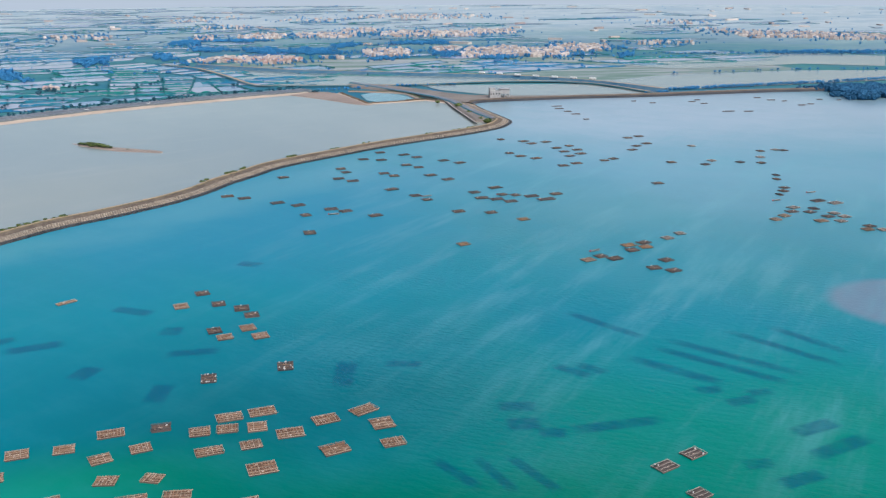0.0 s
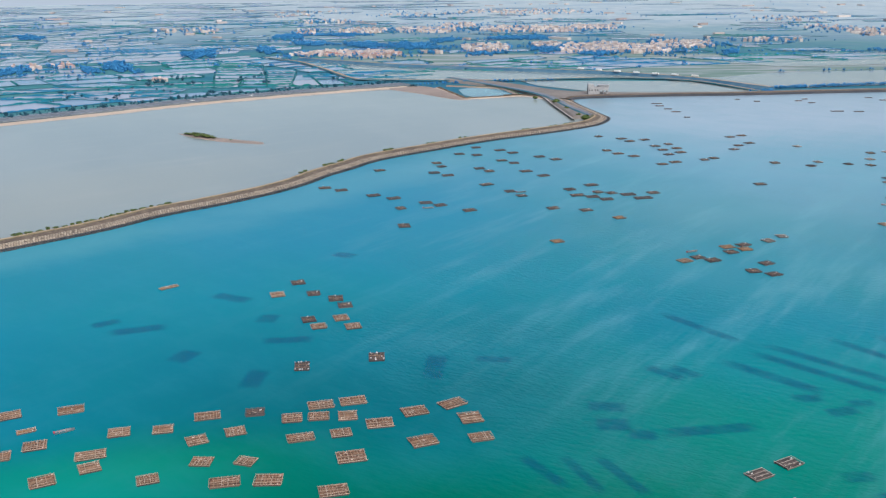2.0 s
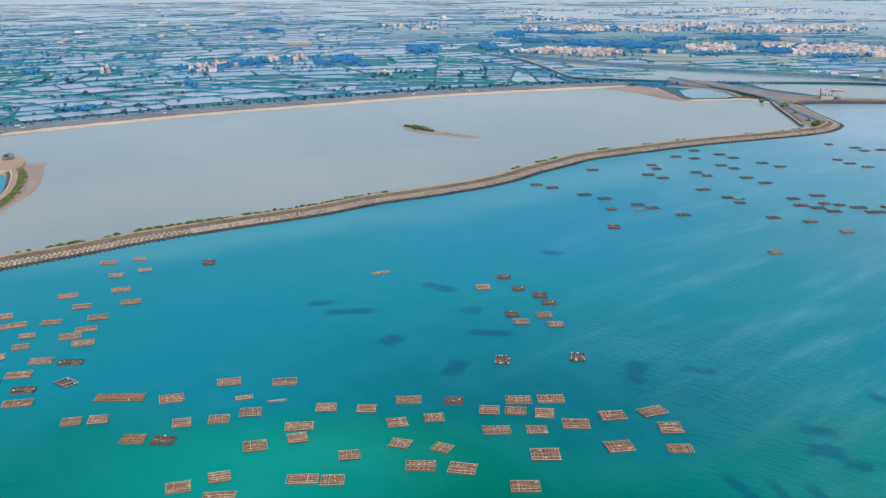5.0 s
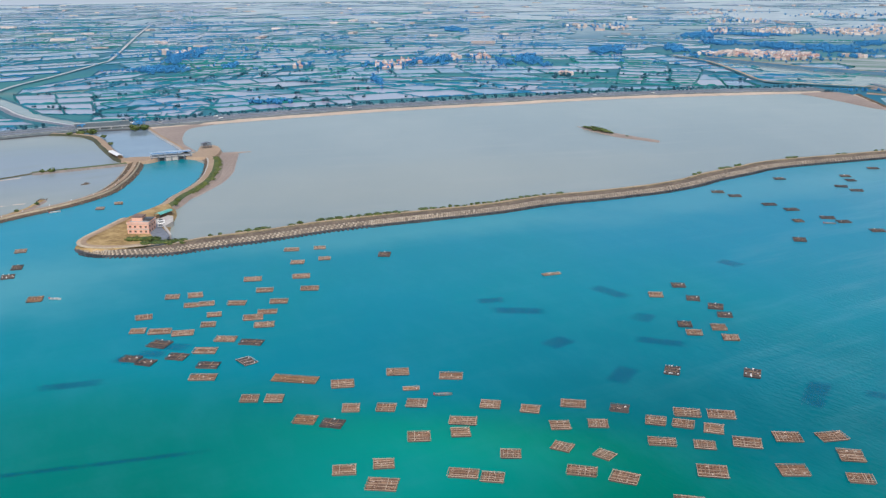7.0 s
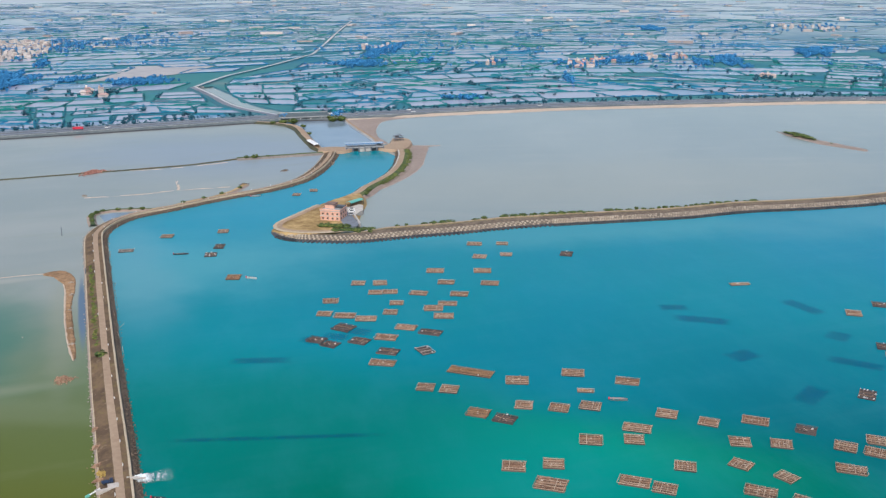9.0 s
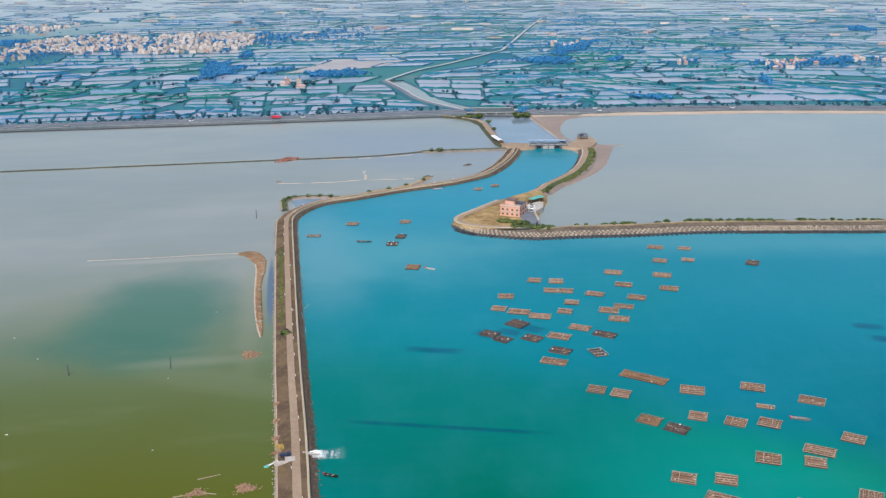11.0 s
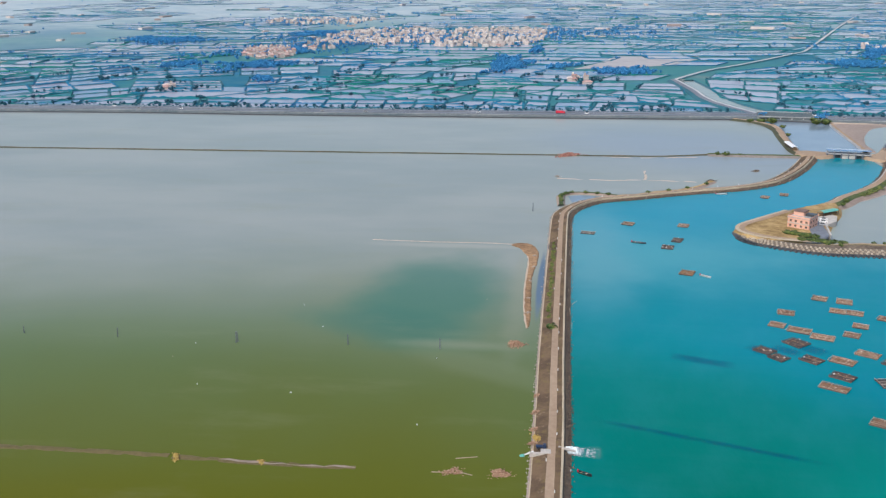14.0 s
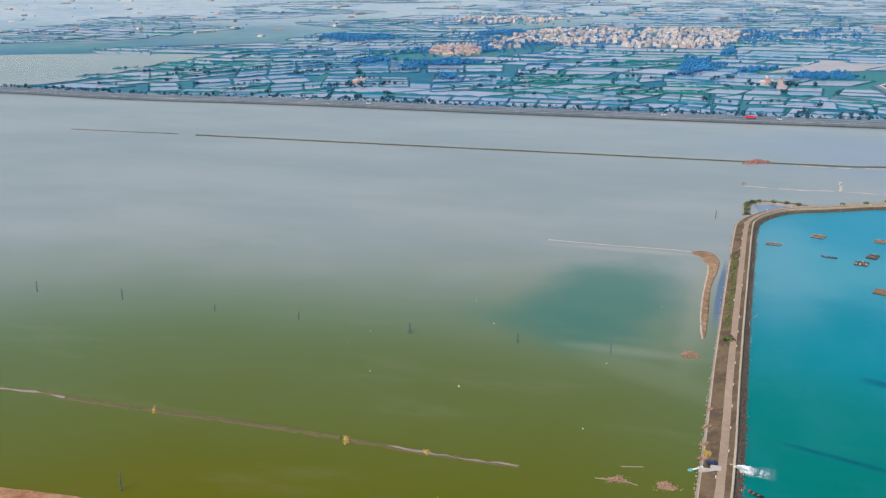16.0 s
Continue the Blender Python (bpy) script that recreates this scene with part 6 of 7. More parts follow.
for pts, mud in (([(-356, -98), (-343, -73), (-338, -66)], M_MUD), ([(-338, -66), (-330, -52), (-319, -32), (-301, 0), (-285, 27)], M_OLIVEMUD), ([(-284, 28), (-276, 41)], M_OLIVEMUD), ([(-276, 41), (-271, 49), (-260, 68), (-254, 79)], M_MUD)):
    loft("sunken_levee", pts, [(-1.5, 0.04, M_OLIVEMUD, "mud"), (-0.4, 0.22, mud, "crest"), (0.5, 0.22, M_OLIVEMUD, "mud"), (1.5, 0.04, M_OLIVEMUD, "end")], 3, 0.6, "half-drowned muddy levee in the olive pond", "levee")
M_REDSOIL = plain("red_soil", (0.24, 0.09, 0.035), (0.46, 0.26, 0.13), 0.5, 0.95, 0.1, 0.8, 0.4)
mound("corner_bank", [(-300, -124), (-284, -88), (-277, -74), (-272, -63), (-266, -51), (-256, -44), (-244, -56), (-262, -125)], 1.2, M_REDSOIL, "bare brown bank corner", "ground", slope=2.0)


# ---- rubble, posts, pump, boats ----
def rock_heap(name, x, y, z, rx, ry, n, seed, mat, label, category="rubble", size=(0.14, 0.36)):
    rnd = random.Random(seed)
    v, f = [], []
    lobe = rnd.random() * 6.283
    for _ in range(n * 3):
        r, t = math.sqrt(rnd.random()), rnd.random() * 6.283
        spread = 0.72 + 0.22 * math.sin(2 * t + lobe) + 0.22 * math.sin(3 * t - lobe) + (rnd.uniform(0.1, 0.7) if rnd.random() < 0.12 else 0.0)
        peak = max(0.0, 1 - r) * min(rx, ry) * 0.55 * rnd.uniform(0.5, 1.1)
        c = Vector((x + r * rx * spread * math.cos(t), y + r * ry * spread * math.sin(t), z + peak))
        s = rnd.uniform(*size) * rnd.choice((0.6, 0.8, 1.0, 1.3))
        k = len(v)
        for ux, uy, uz in ((1, 0, 0), (0, 1, 0), (-1, 0, 0), (0, -1, 0), (0, 0, 0.8), (0, 0, -0.8)):
            v.append(c + Vector((ux, uy, uz)) * s * rnd.uniform(0.7, 1.3))
        for a, b in ((0, 1), (1, 2), (2, 3), (3, 0)):
            f += [(k + a, k + b, k + 4), (k + b, k + a, k + 5)]
    return tagged(raw(name, v, f, mat), label, category, kind="stuff")


M_RUBBLE = varied("pinkish_rubble", (0.27, 0.145, 0.085), (0.50, 0.33, 0.22), 0.9, 1.5, True)
M_BRICKRED = varied("red_rubble", (0.25, 0.095, 0.07), (0.42, 0.22, 0.165), 0.9, 1.5, True)
M_STRAW = varied("yellow_reed", (0.36, 0.22, 0.055), (0.55, 0.42, 0.13), 0.9, 1.5, True)
rock_heap("rubble_heap", -232.5, 118, 0.1, 2.5, 3.6, 260, 1, M_RUBBLE, "pinkish rubble heap standing in the pond")
rock_heap("rubble_heap", -239.5, 105.5, 0.05, 2.2, 3.6, 90, 2, M_RUBBLE, "low pale rubble in shallow water")
rock_heap("rubble_heap", -322, 170, 0.1, 3.4, 4.6, 260, 3, M_RUBBLE, "brown rubble mound near the sandbar")
rock_heap("rubble_heap", -657, 391, 0.2, 4.5, 13, 200, 4, M_BRICKRED, "red rubble heap on the thin levee", size=(0.4, 1.0))
rock_heap("rubble_heap", -547, 486, 0.1, 2.0, 3.0, 40, 5, M_ROCK, "small rubble heap in the pond", size=(0.3, 0.7))
rock_heap("rubble_heap", -533, 434, 0.3, 3.0, 4.0, 60, 6, M_ROCK, "rubble at the end of the spur bank")
rock_heap("rubble_heap", -592, 344, 0.1, 2.5, 2.5, 40, 7, M_SANDROCK, "pale stones at the shoal's end")
rock_heap("sandbar_stones", -426.3, 235.4, 0.45, 1.3, 1.2, 14, 20, M_SANDROCK, "pale stones strewn on the sandbar")
rock_heap("sandbar_stones", -409.1, 225.7, 0.45, 1.3, 1.2, 14, 21, M_SANDROCK, "pale stones strewn on the sandbar")
rock_heap("sandbar_stones", -390.4, 213.1, 0.45, 1.3, 1.2, 14, 22, M_SANDROCK, "pale stones strewn on the sandbar")
rock_heap("sandbar_stones", -369.0, 200.9, 0.45, 1.3, 1.2, 14, 23, M_SANDROCK, "pale stones strewn on the sandbar")
rock_heap("sandbar_stones", -352.0, 191.5, 0.45, 1.3, 1.2, 14, 24, M_SANDROCK, "pale stones strewn on the sandbar")
rock_heap("rubble_heap", -275.7, 154.8, 0.5, 1.3, 2.6, 45, 40, M_RUBBLE, "tan rubble tipped on the causeway side")
rock_heap("rubble_heap", -264.1, 147.7, 0.5, 1.3, 2.6, 45, 41, M_RUBBLE, "tan rubble tipped on the causeway side")
rock_heap("rubble_heap", -253.2, 141.3, 0.5, 1.3, 2.6, 45, 42, M_RUBBLE, "tan rubble tipped on the causeway side")
rock_heap("rubble_heap", -244.8, 136.3, 0.5, 1.3, 2.6, 45, 43, M_RUBBLE, "tan rubble tipped on the causeway side")
rock_heap("reed_clump", -320, -34, 0.2, 2.5, 0.9, 40, 8, M_STRAW, "yellow reeds on the drowned levee", "reeds")
rock_heap("reed_clump", -283, 29, 0.2, 3.0, 1.2, 60, 9, M_STRAW, "yellow reeds on the drowned levee", "reeds")
rock_heap("reed_clump", -269, 53, 0.2, 2.0, 0.9, 40, 10, M_STRAW, "yellow reeds on the drowned levee", "reeds")
rock_heap("reed_clump", -246.5, 139.0, 0.5, 3.4, 2.2, 150, 11, M_STRAW, "yellow reeds on the causeway side", "reeds")


def post(x, y, h, lean):
    bm = bmesh.new()
    pole(bm, (0, 0, -0.5), (lean, lean * 0.4, h), 0.26, 6, 0.18)
    pole(bm, (lean * 0.6, lean * 0.2, h * 0.72), (lean * 0.6 + 0.5, 0.3, h * 0.8), 0.05, 4)
    ob = mesh_ob("mooring_post", bm, M_STEEL)
    ob.location = (x, y, 0)
    return tagged(ob, "dark wooden post standing in the pond", "post", "posts in the pond")


for x, y, h, k in ((-464.5, -97, 5.5, 0.2), (-443, -56, 5.5, -0.1), (-418, -14, 3.2, 0.1), (-397.5, 22, 4.2, 0.3), (-370.5, 66, 5.2, 0.3), (-371.5, 67, 4.4, -0.5), (-350, 107.5, 4.8, 0.1), (-330.5, 140, 4.8, 0.0),
                   (-511, 280, 5.5, 0.1), (-434, 248, 3.6, 0.2), (-267, -40, 6.0, 0.1)):
    post(x, y, h, k)


def logs(x, y, turn, length, seed):
    rnd = random.Random(seed)
    bm = bmesh.new()
    pole(bm, (-length / 2, 0, 0.1), (length / 2, rnd.uniform(-0.3, 0.3), 0.25), 0.2, 6, 0.12)
    ob = mesh_ob("drift_log", bm, M_BAMBOO)
    ob.matrix_basis = pose(x, y, 0, 0, 0, turn)
    tagged(ob, "grey drift log lying in shallow water", "log")


logs(-245.7, 113, 75, 7.0, 1)
logs(-240.5, 102, 60, 6.0, 2)
logs(-237, 108.5, 40, 5.0, 3)
rd = random.Random(31)
for k in range(20):
    a, d = radians(rd.uniform(48, 84)), rd.uniform(175, 420)
    bm = bmesh.new()
    w = rd.uniform(0.18, 0.5)
    box(bm, (w * rd.uniform(1.0, 3.0), w, 0.3), (0, 0, 0.18), 0, 0.7)
    ob = mesh_ob("drift_scrap", bm, rd.choice((M_FOAM, M_FOAM, M_BAMBOO)))
    ob.matrix_basis = pose(-d * math.sin(a), d * math.cos(a), 0, 0, 0, rd.uniform(0, 180))
    if near_line(ob.location.x, ob.location.y, WEST, 22) or ob.location.y > 0.62 * -ob.location.x:
        bpy.data.objects.remove(ob)
        continue
    tagged(ob, "small pale scrap drifting on the pond", "flotsam", "flotsam on the pond")


def pump():
    """Diesel pump on the causeway: truck, pipe over the road, outfall."""
    ob = tagged(empty("small_truck", pose(-239.0, 136.0, 1.75, 0, 0, 60) @ Matrix.Scale(0.85, 4)), "small dark-blue flatbed truck parked on the causeway", "truck")
    bm = bmesh.new()
    box(bm, (2.6, 1.7, 0.35), (-0.8, 0, 0.8))
    part("flatbed", bm, M_NAVY, ob)
    bm = bmesh.new()
    box(bm, (1.3, 1.6, 1.35), (1.2, 0, 1.0), 0, 0.85)
    part("cab", bm, M_NAVY, ob)
    for dx in (-1.4, 1.2):
        for dy in (-0.75, 0.75):
            bm = bmesh.new()
            pole(bm, (dx, dy - 0.1, 0.33), (dx, dy + 0.1, 0.33), 0.33, 10)
            part("wheel", bm, M_DARKGLASS, ob)
    ob = tagged(empty("pump_intake"), "white and green suction pipe with concrete sill", "pump")
    bm = bmesh.new()
    pole(bm, (-239.5, 129.5, 0.3), (-238.9, 133.2, 1.3), 0.25, 8)
    part("suction_pipe", bm, M_WHITE, ob)
    bm = bmesh.new()
    pole(bm, (-239.9, 128.9, -0.1), (-239.2, 130.0, 0.5), 0.55, 8)
    part("strainer", bm, M_TEAL, ob)
    bm = bmesh.new()
    box(bm, (1.0, 4.6, 1.2), (-236.8, 133.2, 1.2), -30)
    part("sill", bm, M_CONC, ob)
    bm = bmesh.new()
    box(bm, (3.2, 2.8, 0.35), (-236.2, 136.0, 1.95), 60)
    part("slab", bm, M_CONC, ob)
    ob = tagged(empty("outfall"), "concrete outfall pipes on the lagoon side", "outfall")
    for k in (0, 1):
        bm = bmesh.new()
        pole(bm, (-236.8 + 1.2 * k, 141.0 + 0.4 * k, 2.2), (-235.0 + 1.2 * k, 145.0 + 0.4 * k, 1.2), 0.35, 8)
        part("pipe", bm, M_CONC, ob)
    for name, a, b, w0, w1, h0, solid, seed in (("white_water", (-237.2, 142.2), (-233.4, 148.8), 2.1, 3.8, 1.6, 0.0, 4), ("white_water", (-236.2, 144.8), (-230.6, 154.4), 2.6, 5.2, 0.15, 0.60, 5),
                                               ("white_water", (-225.8, 136.8), (-226.2, 139.7), 0.8, 1.8, 0.25, 0.40, 6)):
        foam(name, Vector((*a, 0)), Vector((*b, 0)), w0, w1, h0, solid, seed)


def foam(name, a, b, w0, w1, height, solid, seed):
    """A tongue of churned white water, humped and torn at its rim."""
    rnd = random.Random(seed)
    d = (b - a).normalized()
    s = Vector((-d.y, d.x, 0))
    n, m = 26, 13
    me = bpy.data.meshes.new(name)
    v, uv, f = [], [], []
    for i in range(n + 1):
        k = i / n
        for j in range(m + 1):
            c = 2 * j / m - 1
            w = w0 + (w1 - w0) * k
            hump = height * (1 - c * c) * math.sin(math.pi * min(1.0, k * 0.9 + 0.12)) * rnd.uniform(0.5, 1.3)
            v.append(a + d * (b - a).length * k + s * c * w + Vector((rnd.uniform(-0.1, 0.1), rnd.uniform(-0.1, 0.1), 0.06 + hump)))
            uv.append((k, j / m))
    for i in range(n):
        for j in range(m):
            q = i * (m + 1) + j
            f.append((q, q + m + 1, q + m + 2, q + 1))
    me.from_pydata([tuple(p) for p in v], [], f)
    layer = me.uv_layers.new()
    for loop in me.loops:
        layer.data[loop.index].uv = uv[loop.vertex_index]
    me.materials.append(spray_material(solid))
    tagged(new(name, me), "white churned water where the pump empties out", "spray", kind="stuff")


def spray_material(solid):
    k = Mat("churned_water", 0.6)
    k.base(k.mix(k.span(k.noise(1.2, 5), 0.35, 0.7), (0.88, 0.90, 0.90), (0.60, 0.72, 0.74)))
    co = k.t.nodes.new("ShaderNodeTexCoord")
    sep = k.t.nodes.new("ShaderNodeSeparateXYZ")
    k.put(sep, 0, co.outputs["UV"])
    across = k.span(k.math("ABSOLUTE", k.math("SUBTRACT", sep.outputs[1], 0.5)), 0.22, 0.5, 1.0, 0.0)
    down = k.span(sep.outputs[0], 0.55, 1.0, 1.0, 0.0)
    torn = k.span(k.noise(0.9, 5, 0.7), solid * 0.7, solid * 0.7 + 0.3)
    k.put(k.b, "Alpha", k.math("MULTIPLY", k.math("MULTIPLY", across, down), torn))
    k.m.use_transparent_shadow = True
    return k.m


M_NAVY = plain("dark_blue_paint", (0.01, 0.02, 0.05), (0.03, 0.05, 0.10), 0.8, 0.35, 0.1, 0)
pump()


def boat(x, y, turn, length, hull, label):
    """An open work boat: pointed hull, thwarts and an outboard."""
    top = tagged(empty("work_boat", pose(x, y, 0, 0, 0, turn)), label, "boat")
    bm = bmesh.new()
    n, rows = 9, []
    for i in range(n):
        k = i / (n - 1)
        w = 0.9 * (1 - max(0, (k - 0.45) / 0.55) ** 2) * length / 6
        z = 0.45 + 0.35 * k * k
        p = (k - 0.5) * length
        rows.append([bm.verts.new((p, -w, z)), bm.verts.new((p, -w * 0.6, -0.1)), bm.verts.new((p, w * 0.6, -0.1)), bm.verts.new((p, w, z))])
    for a, b in zip(rows, rows[1:]):
        for j in range(3):
            bm.faces.new((a[j], b[j], b[j + 1], a[j + 1]))
    bm.faces.new(rows[0][::-1])
    bmesh.ops.solidify(bm, geom=bm.faces[:], thickness=0.08)
    part("hull", bm, hull, top)
    for k in (-0.25, 0.1):
        bm = bmesh.new()
        box(bm, (0.35, 1.4 * length / 6, 0.08), (k * length, 0, 0.42))
        part("thwart", bm, M_BAMBOO, top)
    bm = bmesh.new()
    box(bm, (0.5, 0.4, 0.8), (-length / 2 - 0.1, 0, 0.6), 0, 0.8)
    part("outboard", bm, M_RED, top)


boat(-221.9, 141.7, 31, 4.6, M_DARKGLASS, "dark open boat with red outboard")
boat(-515, 405, 60, 7, M_WHITE, "white open boat moored to the bank")
boat(-511, 372, 75, 7, M_WHITE, "white open boat moored to the bank")
boat(-499, 416, 60, 7, M_WHITE, "white open boat moored to the bank")
boat(-362, 296, 20, 6, M_WHITE, "white open boat beside a raft")
boat(-425, 300, 40, 8, M_STEEL, "half-sunk dark boat in the channel")
boat(-149, 285, 32, 6.5, M_GREYCONC, "pale flat boat with blue canopy among rafts")
for x, y, t in ((280, 652, 10), (247, 629, 20), (101, 513, 30), (9, 655, 20), (62, 657, 10), (-52, 606, 15)):
    boat(x, y, t, 7, M_GREYCONC, "grey work boat lying beside rafts")

# ---- bushes and trees near by ----
BUSHES = {}


def bush(x, y, z, wide, high, mat=None, label="dense green shrub on the bank"):
    """Stems and leaf clumps; a few shapes shared by all."""
    kinds = BUSHES.setdefault("yellow" in label, [])
    if len(kinds) < 5:
        top = tagged(empty("shrub"), label, "shrub", "shrubs on the banks")
        v, f, wood = tree_shape(40 + len(kinds), 60, 0.22)
        raw("stem", v, f[:wood], M_BARK, top)
        raw("foliage", v, f[wood:], M_SCRUB if "yellow" in label else M_LEAF, top)
        kinds.append(top)
    else:
        top = copy_thing(kinds[int(abs(x * 7 + y * 3)) % 5], Matrix())
        top["label"] = label
    top.matrix_basis = pose(x, y, z - 0.2 * high, 0, 0, (x * 37 + y * 11) % 360) @ Matrix.Diagonal((wide, wide * 0.9, high, 1))
    return top


def along(path, side, index, off, z, wide, high, **more):
    p = path[index] + side[index] * off
    bush(p.x, p.y, z, wide, high, **more)


def nearest(path, x, y):
    return min(range(len(path)), key=lambda i: (path[i].x - x) ** 2 + (path[i].y - y) ** 2)


rb = random.Random(77)
for x, y, w in ((-353, 405, 4), (-349, 420, 5), (-330, 448, 5), (-308, 476, 5), (-304, 482, 6), (-300, 487, 6), (-296, 492, 6), (-291, 497, 5), (-275, 513, 6), (-271, 516, 5), (-268, 522, 4), (-262, 530, 4),
                (-256, 540, 4), (-250, 544, 5), (-243, 551, 4), (-238, 560, 7), (-235, 564, 5), (-228, 575, 6), (-224, 576, 4), (-218, 585, 7), (-140, 695, 5), (-127, 722, 6), (-118, 736, 5), (-97, 790, 6), (-66, 826, 5),
                (-36, 850, 4), (18, 905, 4), (42, 930, 4), (56, 945, 5)):
    i = nearest(MAIN_PATH, x, y)
    for k in range(2):
        along(MAIN_PATH, MAIN_SIDE, min(i + k, len(MAIN_PATH) - 1), 18.4 + rb.uniform(-0.8, 1.2), 2.2, w * rb.uniform(0.7, 1.3), rb.uniform(1.4, 2.4))
for ax, ay, bx, by in ((-345, 420, -338, 432), (-318, 462, -288, 500), (-383, 372, -366, 390)):
    for i in range(nearest(MAIN_PATH, ax, ay), nearest(MAIN_PATH, bx, by) + 1):
        for k in range(2):
            along(MAIN_PATH, MAIN_SIDE, i, 18.2 + rb.uniform(-0.8, 1.2), 2.2, rb.uniform(5, 8), rb.uniform(1.4, 2.4))
for k in range(46):
    f0 = (k + rb.random()) / 46
    p = Vector((-443, 253.5, 0)).lerp(Vector((-343, 194.5, 0)), f0)
    bush(p.x + rb.uniform(-0.6, 0.8) + 2.6, p.y + rb.uniform(-0.6, 0.8) + 1.5, 0.8, rb.uniform(2.2, 3.8), rb.uniform(0.9, 2.0), label="yellow-green scrub on the causeway side")
bush(-329, 190.7, 0.9, 6.0, 3.4, label="round dark-green shrub on the causeway side")
for k in range(34):
    f0 = (k + rb.random()) / 34
    i = nearest(SPIT_PATH, -530 + 78 * f0, 598 - 105 * f0)
    for _ in range(3):
        along(SPIT_PATH, SPIT_SIDE, i, rb.uniform(8.0, 13.0), 1.6, rb.uniform(3, 6), rb.uniform(0.5, 1.3), label="yellow-green scrub along the spit road")
for x, y, w, h in ((-444, 470, 5, 2.5), (-437, 460, 4, 3),
                   (-400, 382, 7, 3.0), (-397, 384, 7, 3.2), (-394, 386, 7, 3.2), (-391, 388, 7, 3.0), (-388, 391, 6, 2.6), (-374, 386, 4, 2.2), (-369, 391, 4, 2.2)):
    bush(x, y, 2.0, w, h)
for x, y, w, h in ((-602, 503, 7, 4), (-606, 498, 6, 3), (-597, 513, 4, 2), (-686, 636, 8, 3), (-719, 640, 11, 4), (-713, 648, 12, 5), (-726, 633, 8, 3), (-690, 680, 14, 7), (-685, 687, 12, 6), (53, 1111, 12, 6), (77, 989, 12, 6), (72, 1010, 7, 4), (62, 1060, 8, 4), (30, 1150, 8, 4), (-650, 610, 6, 3),
                   (-306, 884, 6, 1.6), (-301, 881, 9, 2.2), (-295, 879, 10, 2.8), (-289, 876, 11, 3.0), (-283, 870, 11, 3.0), (-278, 866, 9, 2.4), (-272, 862, 6, 1.4), (-291, 871, 8, 2.0), (-254, 853, 4, 0.8)):
    bush(x, y, 1.0, w, h)
for x, y in ((-540, 321), (-541, 326), (-537, 334), (-532, 340), (-526, 345), (-533, 313), (-524, 308), (-538, 317), (-520, 372), (-519, 388), (-520, 404), (-525, 424)):
    bush(x, y, 0.8, 4.5, 2.0)

# mooring poles in the rocks and marker posts by the causeway road
stick = None
for i in range(nearest(WEST_PATH, -330, 200), len(WEST_PATH) - 3):
    if rb.random() < 0.3:
        continue
    p = WEST_PATH[i] + WEST_SIDE[i] * rb.uniform(-0.5, 0.8)
    m = pose(p.x, p.y, -0.3, rb.uniform(-35, 35), rb.uniform(-35, 35), rb.uniform(0, 360)) @ Matrix.Scale(rb.uniform(0.7, 1.3), 4)
    if stick is None:
        bm = bmesh.new()
        pole(bm, (0, 0, 0), (0.1, 0.05, 2.8), 0.09, 6, 0.06)
        stick = tagged(mesh_ob("mooring_pole", bm, M_BAMBOO), "leaning bamboo mooring pole among the rocks", "pole", "mooring poles")
        stick.matrix_basis = m
    else:
        copy_thing(stick, m).matrix_basis = m
marker = None
for i in range(4, len(WEST_PATH) - 3, 3):
    p = WEST_PATH[i] + WEST_SIDE[i] * (5.1 if rb.random() < 0.4 else 8.1)
    m = pose(p.x, p.y, 1.8)
    if marker is None:
        bm = bmesh.new()
        box(bm, (0.22, 0.22, 1.1), (0, 0, 0.55), 0, 0.85)
        marker = tagged(mesh_ob("marker_post", bm, M_WHITE), "short white marker post beside the causeway road", "post", "marker posts")
        marker.matrix_basis = m
    else:
        copy_thing(marker, m).matrix_basis = m

# roadside trees on the landward side of the coast road
road_tree = tagged(empty("roadside_tree"), "small tree in the roadside row, slightly blued for haze", "tree", "roadside trees")
tv, tf, tw = tree_shape(60, 34, 0.26)
raw("trunk", tv, tf[:tw], M_BARK, road_tree)
raw("crown", tv, tf[tw:], M_NEARTREE, road_tree)
first = True
for i in range(24, len(SHORE_PATH), 1):
    for off in (37.5, 48):
        if rb.random() < 0.66:
            p = SHORE_PATH[i] + SHORE_SIDE[i] * (off + rb.uniform(-1.5, 1.5))
            if near_line(p.x, p.y, CANAL, 26):
                continue
            h = rb.uniform(2.8, 5.2)
            m = pose(p.x + rb.uniform(-5, 5), p.y + rb.uniform(-5, 5), 1.4, 0, 0, rb.uniform(0, 360)) @ Matrix.Diagonal((h * 1.1, h * 1.1, h, 1))
            if first:
                road_tree.matrix_basis, first = m, False
            else:
                copy_thing(road_tree, m).matrix_basis = m
spots = []
for i in range(20, len(SHORE_PATH)):
    for _ in range(9):
        p = SHORE_PATH[i] + SHORE_SIDE[i] * rb.choice((rb.uniform(35, 40), rb.uniform(46, 58)))
        if not near_line(p.x, p.y, CANAL, 26):
            spots.append((p.x + rb.uniform(-6, 6), p.y + rb.uniform(-6, 6), 1.2, rb.uniform(1.0, 2.6)))
scatter("roadside_scrub", spots, M_NEARTREE, "low dark-green scrub beside the coast road", "scrub")
